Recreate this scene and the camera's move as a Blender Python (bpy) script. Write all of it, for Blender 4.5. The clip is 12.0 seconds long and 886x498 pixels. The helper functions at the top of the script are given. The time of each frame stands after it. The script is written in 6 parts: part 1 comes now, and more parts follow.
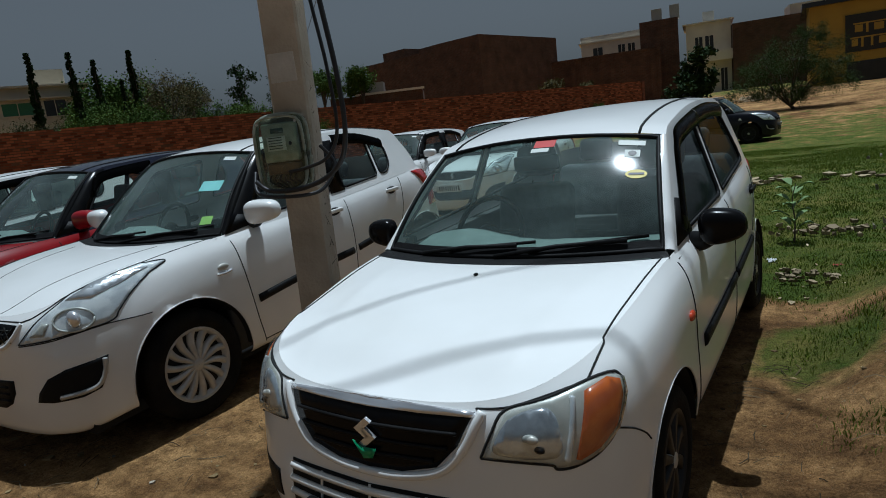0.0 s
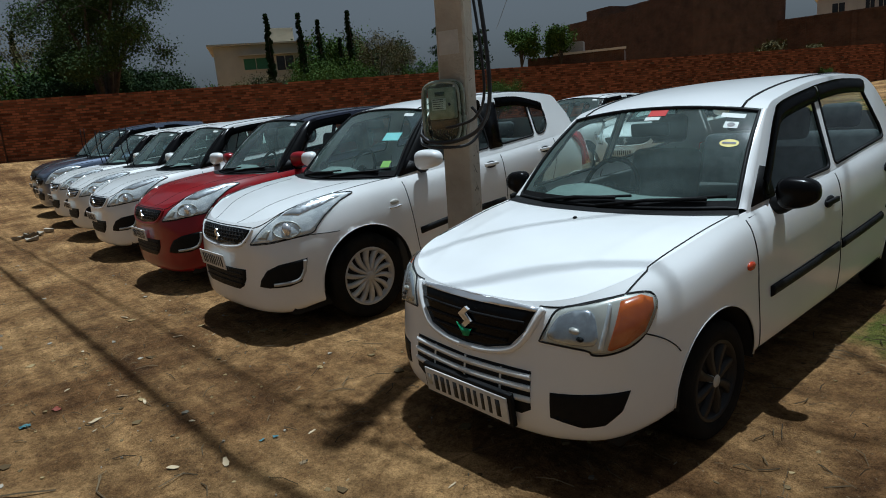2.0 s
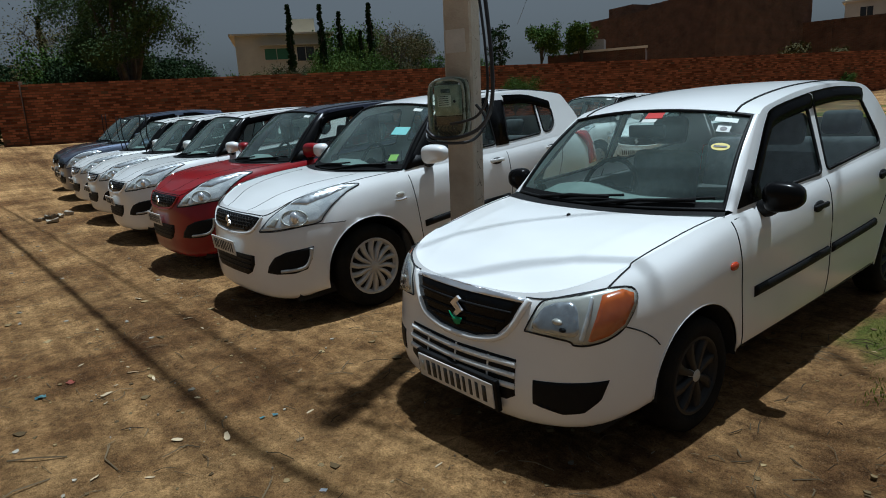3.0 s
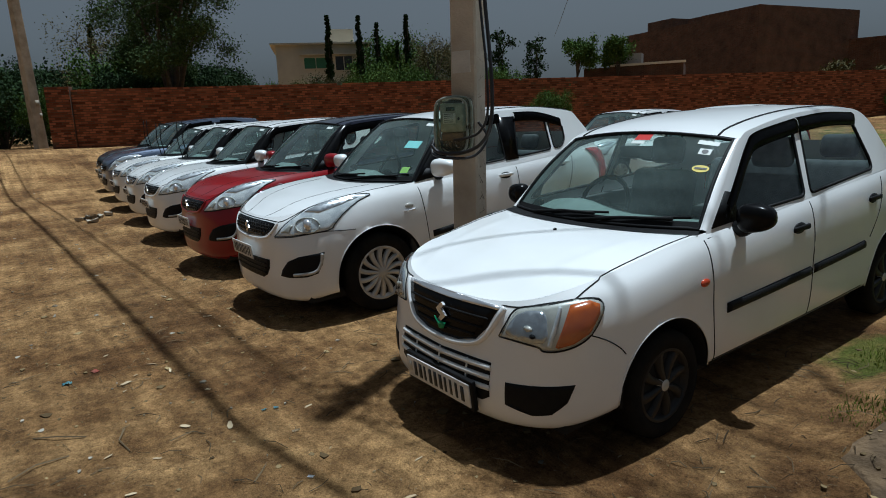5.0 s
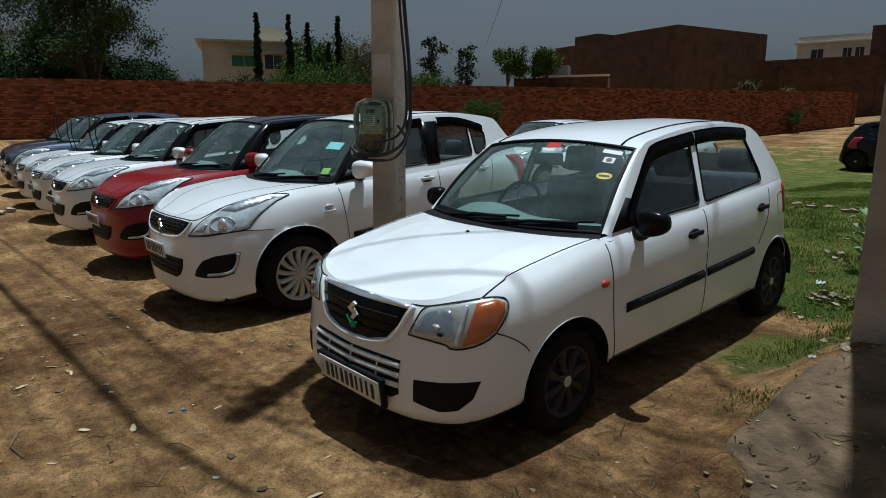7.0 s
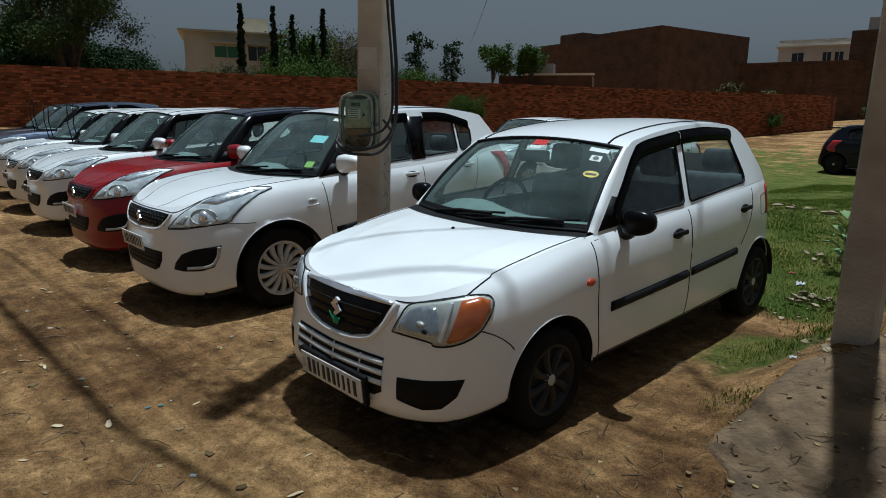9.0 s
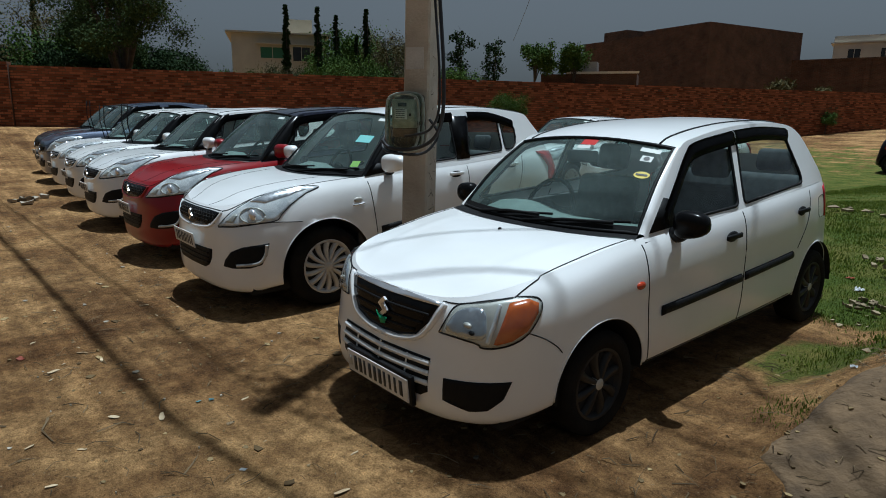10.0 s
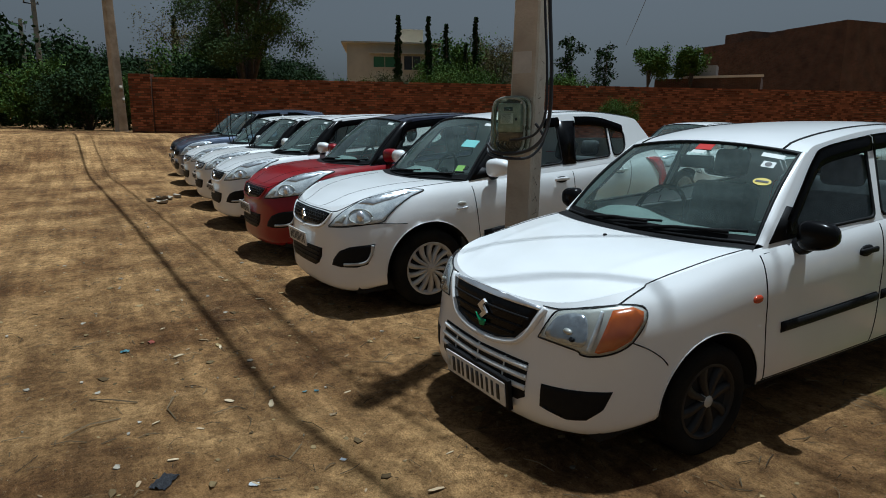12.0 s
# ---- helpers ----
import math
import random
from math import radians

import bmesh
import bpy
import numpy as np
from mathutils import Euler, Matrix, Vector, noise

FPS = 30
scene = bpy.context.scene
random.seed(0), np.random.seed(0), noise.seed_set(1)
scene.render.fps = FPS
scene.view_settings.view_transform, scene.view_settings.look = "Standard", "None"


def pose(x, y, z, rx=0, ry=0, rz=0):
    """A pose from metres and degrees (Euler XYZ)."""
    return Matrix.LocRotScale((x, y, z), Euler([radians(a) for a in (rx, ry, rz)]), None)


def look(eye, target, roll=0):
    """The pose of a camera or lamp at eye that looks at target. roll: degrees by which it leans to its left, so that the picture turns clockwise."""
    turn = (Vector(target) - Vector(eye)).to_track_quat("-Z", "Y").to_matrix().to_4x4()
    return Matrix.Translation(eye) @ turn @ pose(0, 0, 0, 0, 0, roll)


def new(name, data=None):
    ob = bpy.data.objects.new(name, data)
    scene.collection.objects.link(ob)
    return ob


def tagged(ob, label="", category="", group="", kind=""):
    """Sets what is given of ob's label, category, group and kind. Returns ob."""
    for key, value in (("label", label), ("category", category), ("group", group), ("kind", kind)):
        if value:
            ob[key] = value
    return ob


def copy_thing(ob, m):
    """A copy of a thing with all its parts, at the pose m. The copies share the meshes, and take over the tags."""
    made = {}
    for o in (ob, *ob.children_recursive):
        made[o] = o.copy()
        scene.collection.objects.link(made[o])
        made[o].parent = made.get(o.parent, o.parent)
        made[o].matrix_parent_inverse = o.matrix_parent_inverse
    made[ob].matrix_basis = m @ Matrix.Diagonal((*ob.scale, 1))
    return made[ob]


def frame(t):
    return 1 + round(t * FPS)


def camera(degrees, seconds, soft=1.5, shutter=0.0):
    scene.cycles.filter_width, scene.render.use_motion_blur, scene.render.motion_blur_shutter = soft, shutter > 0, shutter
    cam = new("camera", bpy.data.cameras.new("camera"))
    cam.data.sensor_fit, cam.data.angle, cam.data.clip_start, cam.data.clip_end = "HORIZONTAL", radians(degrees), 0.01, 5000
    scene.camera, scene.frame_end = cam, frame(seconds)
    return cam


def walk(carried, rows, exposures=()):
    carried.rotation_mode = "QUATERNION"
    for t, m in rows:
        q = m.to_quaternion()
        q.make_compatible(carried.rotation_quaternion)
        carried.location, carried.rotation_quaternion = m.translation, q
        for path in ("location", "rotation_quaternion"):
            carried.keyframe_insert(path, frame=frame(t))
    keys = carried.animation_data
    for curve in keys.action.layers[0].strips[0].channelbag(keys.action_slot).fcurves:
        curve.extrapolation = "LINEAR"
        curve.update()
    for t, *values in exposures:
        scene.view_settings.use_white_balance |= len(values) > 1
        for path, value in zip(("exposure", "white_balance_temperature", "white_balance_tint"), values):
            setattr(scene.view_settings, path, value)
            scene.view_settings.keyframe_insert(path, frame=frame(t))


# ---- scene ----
cam = camera(70.4, 12.0, 0.95)
PATH = [
    (0, (1.202, -1.268, 1.45), (0.117, 0.372, 1.087), -6.9),
    (0.5, (1.458, -1.304, 1.457), (0.378, 0.34, 1.093), -5.8),
    (1, (1.74, -1.274, 1.446), (0.639, 0.352, 1.069), -4.7),
    (1.5, (1.837, -1.403, 1.452), (0.514, 0.043, 1.051), -4.9),
    (2, (1.875, -1.601, 1.441), (0.361, -0.365, 1.018), -4.9),
    (2.5, (1.926, -1.656, 1.443), (0.39, -0.45, 1.011), -3.9),
    (3, (2.023, -1.612, 1.447), (0.482, -0.415, 1.011), -3.4),
    (5, (2.309, -1.569, 1.48), (0.701, -0.449, 1.079), -2.3),
    (5.5, (2.325, -1.557, 1.474), (0.709, -0.448, 1.076), -2.1),
    (6, (2.347, -1.547, 1.466), (0.745, -0.416, 1.071), -1.8),
    (6.5, (2.383, -1.542, 1.466), (0.853, -0.316, 1.075), -0.9),
    (7, (2.404, -1.535, 1.467), (0.93, -0.24, 1.076), -0.3),
    (9, (2.372, -1.522, 1.462), (0.937, -0.188, 1.059), 0.8),
    (9.5, (2.35, -1.534, 1.466), (0.894, -0.225, 1.058), 0.9),
    (10, (2.339, -1.542, 1.466), (0.823, -0.303, 1.059), 0.7),
    (10.5, (2.35, -1.532, 1.459), (0.774, -0.367, 1.064), 0.4),
    (11, (2.345, -1.525, 1.45), (0.724, -0.419, 1.065), 0.6),
    (11.5, (2.344, -1.536, 1.453), (0.677, -0.5, 1.069), 0.5),
    (12, (2.348, -1.542, 1.449), (0.644, -0.569, 1.059), 0.6),
]
walk(cam, [(t, look(eye, target, roll)) for t, eye, target, roll in PATH], [(0.0, -0.28, 5350, 1), (1.2, -0.22, 5350, 1), (2.4, 0.0, 5350, 1), (12.0, 0.0, 5350, 1)])

# ---- light ----
world = bpy.data.worlds.new("sky")
scene.world = world
world.use_nodes = True
wn = world.node_tree
sky = wn.nodes.new("ShaderNodeTexSky")
sky.sky_type, sky.sun_disc = "NISHITA", False
sky.sun_elevation, sky.sun_rotation = radians(80), radians(-14)
sky.air_density, sky.dust_density, sky.ozone_density = 1.0, 3.0, 1.0
haze = wn.nodes.new("ShaderNodeHueSaturation")
haze.inputs["Saturation"].default_value = 0.2
wn.links.new(sky.outputs[0], haze.inputs["Color"])
wn.links.new(haze.outputs[0], wn.nodes["Background"].inputs[0])
wn.nodes["Background"].inputs[1].default_value = 0.031
sun = new("sun", bpy.data.lights.new("sun", "SUN"))
sun.data.energy, sun.data.angle, sun.data.color = 4.2, radians(0.55), (1.0, 0.975, 0.94)
sun.matrix_world = look((-0.4, 1.6, 10), (0, 0, 0))

# ---- materials ----


def material(name, colour, rough=0.5, metal=0.0, second=None, scale=8.0, bump=0.0, fine=60.0, coat=0.0, spread=(0.35, 0.65), spec=0.5):
    """A surface with two scales of variation: broad patches between two colours, and fine grain in tone and relief."""
    m = bpy.data.materials.new(name)
    m.use_nodes = True
    n, l = m.node_tree.nodes, m.node_tree.links
    b = n["Principled BSDF"]
    b.inputs["Roughness"].default_value, b.inputs["Metallic"].default_value = rough, metal
    b.inputs["Coat Weight"].default_value, b.inputs["Coat Roughness"].default_value = coat, 0.04
    b.inputs["Specular IOR Level"].default_value = spec
    co = n.new("ShaderNodeTexCoord").outputs["Object"]
    a = n.new("ShaderNodeTexNoise")
    a.inputs["Scale"].default_value, a.inputs["Detail"].default_value = scale, 6
    l.new(co, a.inputs["Vector"])
    ramp = n.new("ShaderNodeValToRGB")
    ramp.color_ramp.elements[0].position, ramp.color_ramp.elements[1].position = spread
    ramp.color_ramp.elements[0].color = (*colour, 1)
    ramp.color_ramp.elements[1].color = (*(second or [c * 0.88 for c in colour]), 1)
    l.new(a.outputs[0], ramp.inputs[0])
    l.new(ramp.outputs[0], b.inputs["Base Color"])
    if bump:
        f = n.new("ShaderNodeTexNoise")
        f.inputs["Scale"].default_value, f.inputs["Detail"].default_value = fine, 4
        l.new(co, f.inputs["Vector"])
        k = n.new("ShaderNodeBump")
        k.inputs["Strength"].default_value, k.inputs["Distance"].default_value = bump, 0.02
        l.new(f.outputs[0], k.inputs["Height"])
        l.new(k.outputs[0], b.inputs["Normal"])
    return m


def glass(name, tint, dust=0.0, rough=0.02):
    """A thin pane: clear, glossier at a slant, with a film of dust."""
    m = bpy.data.materials.new(name)
    m.use_nodes = True
    n, l = m.node_tree.nodes, m.node_tree.links
    n.remove(n["Principled BSDF"])
    t, g, mix, f, p, a = (n.new("ShaderNode" + k) for k in ("BsdfTransparent", "BsdfGlossy", "MixShader", "LayerWeight", "Math", "Math"))
    t.inputs[0].default_value = (*tint, 1)
    g.inputs["Roughness"].default_value = rough
    f.inputs[0].default_value = 0.5
    p.operation, a.operation = "POWER", "MULTIPLY_ADD"
    p.inputs[1].default_value, a.inputs[1].default_value, a.inputs[2].default_value = 4.5, 0.9, 0.06
    l.new(f.outputs["Facing"], p.inputs[0])
    l.new(p.outputs[0], a.inputs[0])
    l.new(a.outputs[0], mix.inputs[0])
    l.new(t.outputs[0], mix.inputs[1])
    l.new(g.outputs[0], mix.inputs[2])
    out = mix.outputs[0]
    if dust:
        d, top, no, k = (n.new("ShaderNode" + q) for q in ("BsdfDiffuse", "MixShader", "TexNoise", "Math"))
        d.inputs[0].default_value = (0.48, 0.64, 0.60, 1)
        no.inputs["Scale"].default_value, no.inputs["Detail"].default_value = 5, 6
        k.operation = "MULTIPLY"
        k.inputs[1].default_value = dust * 2
        l.new(no.outputs[0], k.inputs[0])
        l.new(k.outputs[0], top.inputs[0])
        l.new(out, top.inputs[1])
        l.new(d.outputs[0], top.inputs[2])
        out = top.outputs[0]
    l.new(out, n["Material Output"].inputs[0])
    return m


def brick_material(name, c1, c2, mortar, turn, scale=1.0):
    """Brickwork in running bond with courses of 8 cm; turn is the wall's heading in degrees."""
    m = bpy.data.materials.new(name)
    m.use_nodes = True
    n, l = m.node_tree.nodes, m.node_tree.links
    b = n["Principled BSDF"]
    b.inputs["Roughness"].default_value = 0.9
    co = n.new("ShaderNodeTexCoord").outputs["Object"]
    rot = n.new("ShaderNodeMapping")
    rot.inputs["Rotation"].default_value = (0, 0, -radians(turn))
    l.new(co, rot.inputs[0])
    sep = n.new("ShaderNodeSeparateXYZ")
    l.new(rot.outputs[0], sep.inputs[0])
    add = n.new("ShaderNodeMath")
    l.new(sep.outputs[0], add.inputs[0])
    l.new(sep.outputs[1], add.inputs[1])
    com = n.new("ShaderNodeCombineXYZ")
    l.new(add.outputs[0], com.inputs[0])
    l.new(sep.outputs[2], com.inputs[1])
    br = n.new("ShaderNodeTexBrick")
    br.inputs["Scale"].default_value = scale
    br.inputs["Brick Width"].default_value, br.inputs["Row Height"].default_value = 0.24, 0.086
    br.inputs["Mortar Size"].default_value, br.inputs["Bias"].default_value = 0.014, 0.0
    br.inputs["Mortar Smooth"].default_value = 0.3
    br.inputs["Color1"].default_value, br.inputs["Color2"].default_value, br.inputs["Mortar"].default_value = (*c1, 1), (*c2, 1), (*mortar, 1)
    l.new(com.outputs[0], br.inputs["Vector"])
    no = n.new("ShaderNodeTexNoise")
    no.inputs["Scale"].default_value, no.inputs["Detail"].default_value = 0.9, 8
    l.new(co, no.inputs["Vector"])
    mul = n.new("ShaderNodeMix")
    mul.data_type, mul.blend_type = "RGBA", "OVERLAY"
    mul.inputs[0].default_value = 0.8
    l.new(br.outputs["Color"], mul.inputs[6])
    l.new(no.outputs[0], mul.inputs[7])
    l.new(mul.outputs[2], b.inputs["Base Color"])
    k = n.new("ShaderNodeBump")
    k.inputs["Strength"].default_value, k.inputs["Distance"].default_value, k.invert = 0.8, 0.015, True
    l.new(br.outputs["Fac"], k.inputs["Height"])
    l.new(k.outputs[0], b.inputs["Normal"])
    return m


def ground_material():
    """Trodden sandy earth with darker damp patches, pebbles and straw, turning to patchy grass beyond the parked hatchback."""
    m = bpy.data.materials.new("sandy_earth")
    m.use_nodes = True
    n, l = m.node_tree.nodes, m.node_tree.links
    b = n["Principled BSDF"]
    b.inputs["Roughness"].default_value = 0.95
    b.inputs["Specular IOR Level"].default_value = 0.15
    co = n.new("ShaderNodeTexCoord").outputs["Object"]

    def noise_at(scale, detail, rough=0.55):
        t = n.new("ShaderNodeTexNoise")
        t.inputs["Scale"].default_value, t.inputs["Detail"].default_value, t.inputs["Roughness"].default_value = scale, detail, rough
        l.new(co, t.inputs["Vector"])
        return t.outputs[0]

    def ramp(value, a, c, ca, cb):
        r = n.new("ShaderNodeValToRGB")
        r.color_ramp.elements[0].position, r.color_ramp.elements[1].position = a, c
        r.color_ramp.elements[0].color, r.color_ramp.elements[1].color = (*ca, 1), (*cb, 1)
        l.new(value, r.inputs[0])
        return r.outputs[0]

    def mix(kind, fac, a, c):
        x = n.new("ShaderNodeMix")
        x.data_type, x.blend_type = "RGBA", kind
        if isinstance(fac, float):
            x.inputs[0].default_value = fac
        else:
            l.new(fac, x.inputs[0])
        l.new(a, x.inputs[6])
        l.new(c, x.inputs[7])
        return x.outputs[2]
    broad = ramp(noise_at(0.55, 7), 0.36, 0.66, (0.285, 0.160, 0.065), (0.69, 0.445, 0.20))
    grain = ramp(noise_at(14, 10, 0.7), 0.3, 0.7, (0.42, 0.40, 0.38), (1.25, 1.23, 1.2))
    earth = mix("MULTIPLY", 1.0, broad, grain)
    lane = n.new("ShaderNodeMapping")
    lane.inputs["Scale"].default_value = (0.22, 3.2, 1)
    lane.inputs["Rotation"].default_value = (0, 0, 0.10)
    l.new(co, lane.inputs[0])
    rut = n.new("ShaderNodeTexNoise")
    rut.inputs["Scale"].default_value, rut.inputs["Detail"].default_value = 1.0, 5
    l.new(lane.outputs[0], rut.inputs["Vector"])
    earth = mix("MULTIPLY", 0.75, earth, ramp(rut.outputs[0], 0.36, 0.60, (0.60, 0.56, 0.53), (1.18, 1.17, 1.15)))
    tread = n.new("ShaderNodeMapping")
    tread.inputs["Scale"].default_value = (0.55, 13.0, 1)
    tread.inputs["Rotation"].default_value = (0, 0, 0.06)
    l.new(co, tread.inputs[0])
    mark = n.new("ShaderNodeTexNoise")
    mark.inputs["Scale"].default_value, mark.inputs["Detail"].default_value = 1.0, 6
    l.new(tread.outputs[0], mark.inputs["Vector"])
    earth = mix("MULTIPLY", 0.42, earth, ramp(mark.outputs[0], 0.40, 0.58, (0.66, 0.63, 0.60), (1.12, 1.11, 1.1)))
    damp = ramp(noise_at(1.1, 8, 0.62), 0.40, 0.56, (0.58, 0.50, 0.44), (1, 1, 1))
    earth = mix("MULTIPLY", 0.45, earth, damp)
    clod = ramp(noise_at(45, 8, 0.8), 0.36, 0.5, (0.35, 0.32, 0.3), (1, 1, 1))
    earth = mix("MULTIPLY", 0.8, earth, clod)
    scuff = ramp(noise_at(4.5, 9, 0.72), 0.38, 0.6, (0.60, 0.56, 0.52), (1.12, 1.11, 1.1))
    earth = mix("MULTIPLY", 0.85, earth, scuff)
    fine = ramp(noise_at(130, 6, 0.8), 0.35, 0.62, (0.5, 0.47, 0.44), (1.2, 1.19, 1.17))
    earth = mix("MULTIPLY", 0.8, earth, fine)
    straw = ramp(noise_at(55, 6, 0.75), 0.62, 0.72, (0, 0, 0), (1, 1, 1))
    light = ramp(noise_at(3, 3), 0, 1, (0.42, 0.33, 0.2), (0.5, 0.4, 0.26))
    earth = mix("MIX", straw, earth, light)
    green = ramp(noise_at(2.2, 8, 0.65), 0.42, 0.72, (0.075, 0.112, 0.014), (0.23, 0.20, 0.05))
    green = mix("MULTIPLY", 0.9, green, clod)
    green = mix("MULTIPLY", 0.9, green, fine)
    v = n.new("ShaderNodeVertexColor")
    v.layer_name = "grass"
    patch = n.new("ShaderNodeMath")
    patch.operation = "MULTIPLY_ADD"
    patch.inputs[1].default_value, patch.inputs[2].default_value = 1.7, -0.80
    l.new(noise_at(1.6, 6, 0.6), patch.inputs[0])
    add = n.new("ShaderNodeMath")
    add.use_clamp = True
    l.new(v.outputs[0], add.inputs[0])
    l.new(patch.outputs[0], add.inputs[1])
    sharp = ramp(add.outputs[0], 0.38, 0.62, (0, 0, 0), (1, 1, 1))
    l.new(mix("MIX", sharp, earth, green), b.inputs["Base Color"])
    k = n.new("ShaderNodeBump")
    k.inputs["Strength"].default_value, k.inputs["Distance"].default_value = 1.0, 0.06
    l.new(noise_at(16, 10, 0.75), k.inputs["Height"])
    l.new(k.outputs[0], b.inputs["Normal"])
    return m


def leaf_material(name, dark, light):
    m = bpy.data.materials.new(name)
    m.use_nodes = True
    n, l = m.node_tree.nodes, m.node_tree.links
    b = n["Principled BSDF"]
    b.inputs["Roughness"].default_value = 0.85
    b.inputs["Specular IOR Level"].default_value = 0.15
    g = n.new("ShaderNodeNewGeometry")
    r = n.new("ShaderNodeValToRGB")
    r.color_ramp.elements[0].color, r.color_ramp.elements[1].color = (*dark, 1), (*light, 1)
    l.new(g.outputs["Random Per Island"], r.inputs[0])
    l.new(r.outputs[0], b.inputs["Base Color"])
    return m


WHITE = material("white_car_paint", (0.85, 0.85, 0.84), 0.28, 0, (0.80, 0.80, 0.785), 2.5, coat=0.6)
DUSTY = material("dusty_white_paint", (0.81, 0.81, 0.79), 0.32, 0, (0.74, 0.73, 0.70), 2.0, coat=0.5)
RED = material("red_car_paint", (0.26, 0.002, 0.006), 0.3, 0.0, (0.20, 0.002, 0.006), 3, coat=0.4, spec=0.3)
NAVY = material("dark_blue_roof_paint", (0.012, 0.015, 0.035), 0.25, 0.1, (0.02, 0.022, 0.04), 3, coat=0.8)
STEEL = material("steel_blue_paint", (0.16, 0.19, 0.27), 0.3, 0.6, (0.13, 0.16, 0.23), 3, coat=0.8)
CHARCOAL = material("charcoal_paint", (0.07, 0.075, 0.085), 0.3, 0.5, (0.055, 0.06, 0.07), 3, coat=0.8)
BLACKPAINT = material("black_car_paint", (0.004, 0.005, 0.010), 0.3, 0.0, (0.006, 0.006, 0.012), 3, coat=0.12, spec=0.25)
BLACK = material("black_plastic", (0.009, 0.009, 0.010), 0.5, 0, (0.011, 0.011, 0.011), 30, 0.15, 300, spec=0.12)
GLOSSBLACK = material("glossy_black_plastic", (0.004, 0.004, 0.005), 0.22, 0, (0.006, 0.006, 0.006), 10, spec=0.12)
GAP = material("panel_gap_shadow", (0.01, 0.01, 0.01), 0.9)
RUBBER = material("tyre_rubber", (0.008, 0.008, 0.008), 0.9, 0, (0.017, 0.015, 0.012), 9, 0.3, 120, spec=0.12)
CHROME = material("chrome", (0.82, 0.83, 0.86), 0.22, 0.7)
SILVER = material("silver_wheel_cover", (0.55, 0.55, 0.54), 0.38, 0.35, (0.44, 0.43, 0.41), 12)
DARKRIM = material("dark_wheel_cover", (0.012, 0.012, 0.013), 0.45, 0.0, (0.024, 0.022, 0.02), 14, spec=0.3)
REFLECT = material("lamp_reflector", (0.90, 0.92, 0.93), 0.2, 0.2, (0.68, 0.71, 0.74), 18, spread=(0.42, 0.58))
BOWL = material("headlamp_bowl", (0.60, 0.63, 0.67), 0.12, 0.65, (0.44, 0.46, 0.49), 60, spread=(0.3, 0.7))
LAMPGREY = material("lamp_bezel", (0.46, 0.46, 0.42), 0.35, 0.15, (0.56, 0.55, 0.50), 16)
AMBER = material("amber_lens", (0.52, 0.115, 0.012), 0.22, 0, (0.42, 0.08, 0.010), 25, coat=0.6)
TAILRED = material("red_lens", (0.42, 0.012, 0.012), 0.18, 0, (0.33, 0.01, 0.01), 25, coat=0.8)
SEAT = material("grey_seat_fabric", (0.05, 0.055, 0.062), 0.9, 0, (0.085, 0.09, 0.095), 18, 0.3, 200)
DASH = material("beige_dashboard", (0.17, 0.205, 0.185), 0.75, 0, (0.13, 0.16, 0.145), 12, 0.15, 260)
LINING = material("dark_cabin_lining", (0.05, 0.052, 0.052), 0.9, 0, (0.07, 0.07, 0.07), 6)
PLATE = material("white_number_plate", (0.72, 0.71, 0.68), 0.45, 0, (0.6, 0.58, 0.54), 20)
INK = material("black_plate_paint", (0.015, 0.015, 0.015), 0.5)
STICKER_RED = material("red_sticker", (0.55, 0.02, 0.015), 0.5)
STICKER_WHITE = material("white_paper_sticker", (0.68, 0.72, 0.68), 0.6)
STICKER_AQUA = material("aqua_paper_sticker", (0.25, 0.62, 0.60), 0.6)
STICKER_GREEN = material("green_sticker", (0.28, 0.55, 0.12), 0.6)
STICKER_YELLOW = material("yellow_sticker", (0.68, 0.55, 0.05), 0.5)
EMBLEM_GREEN = material("green_ribbon", (0.02, 0.30, 0.12), 0.6)
WINDSHIELD = glass("windscreen_glass", (0.88, 0.99, 0.97), 0.075, 0.085)
SIDEGLASS = glass("tinted_side_glass", (0.84, 0.92, 0.89), 0.012)
LENS = glass("clear_lamp_lens", (0.93, 0.95, 0.95))
CONCRETE = material("weathered_concrete", (0.50, 0.435, 0.35), 0.9, 0, (0.31, 0.265, 0.205), 2.6, 0.5, 50)
CEMENT = material("pale_cement_patch", (0.50, 0.47, 0.42), 0.9, 0, (0.42, 0.39, 0.35), 8, 0.3, 60)
METERBOX = material("dusty_meter_housing", (0.15, 0.13, 0.09), 0.5, 0, (0.07, 0.06, 0.04), 14, 0.2, 90)
REPEATER = material("red_orange_lens", (0.50, 0.055, 0.012), 0.22, 0, (0.4, 0.04, 0.01), 25, coat=0.6)
METERFACE = material("meter_face", (0.36, 0.41, 0.34), 0.35, 0, (0.24, 0.28, 0.22), 18)
COVER = material("cloudy_plastic_rim", (0.30, 0.33, 0.27), 0.35, 0, (0.20, 0.21, 0.16), 20)
COVER_GLASS = glass("cloudy_cover", (0.80, 0.86, 0.78), 0.02, 0.06)
TERMINAL = material("brown_terminal_plastic", (0.13, 0.085, 0.05), 0.5, 0, (0.09, 0.06, 0.04), 20)
LCD = material("dark_green_display", (0.04, 0.07, 0.045), 0.2)
CABLE = material("black_cable", (0.008, 0.008, 0.01), 0.5)
BRICKDARK = brick_material("old_brickwork", (0.115, 0.045, 0.026), (0.065, 0.026, 0.016), (0.11, 0.08, 0.055), 20)
CREAM = material("cream_render", (0.58, 0.53, 0.43), 0.9, 0, (0.48, 0.44, 0.36), 0.6, 0.2, 10)
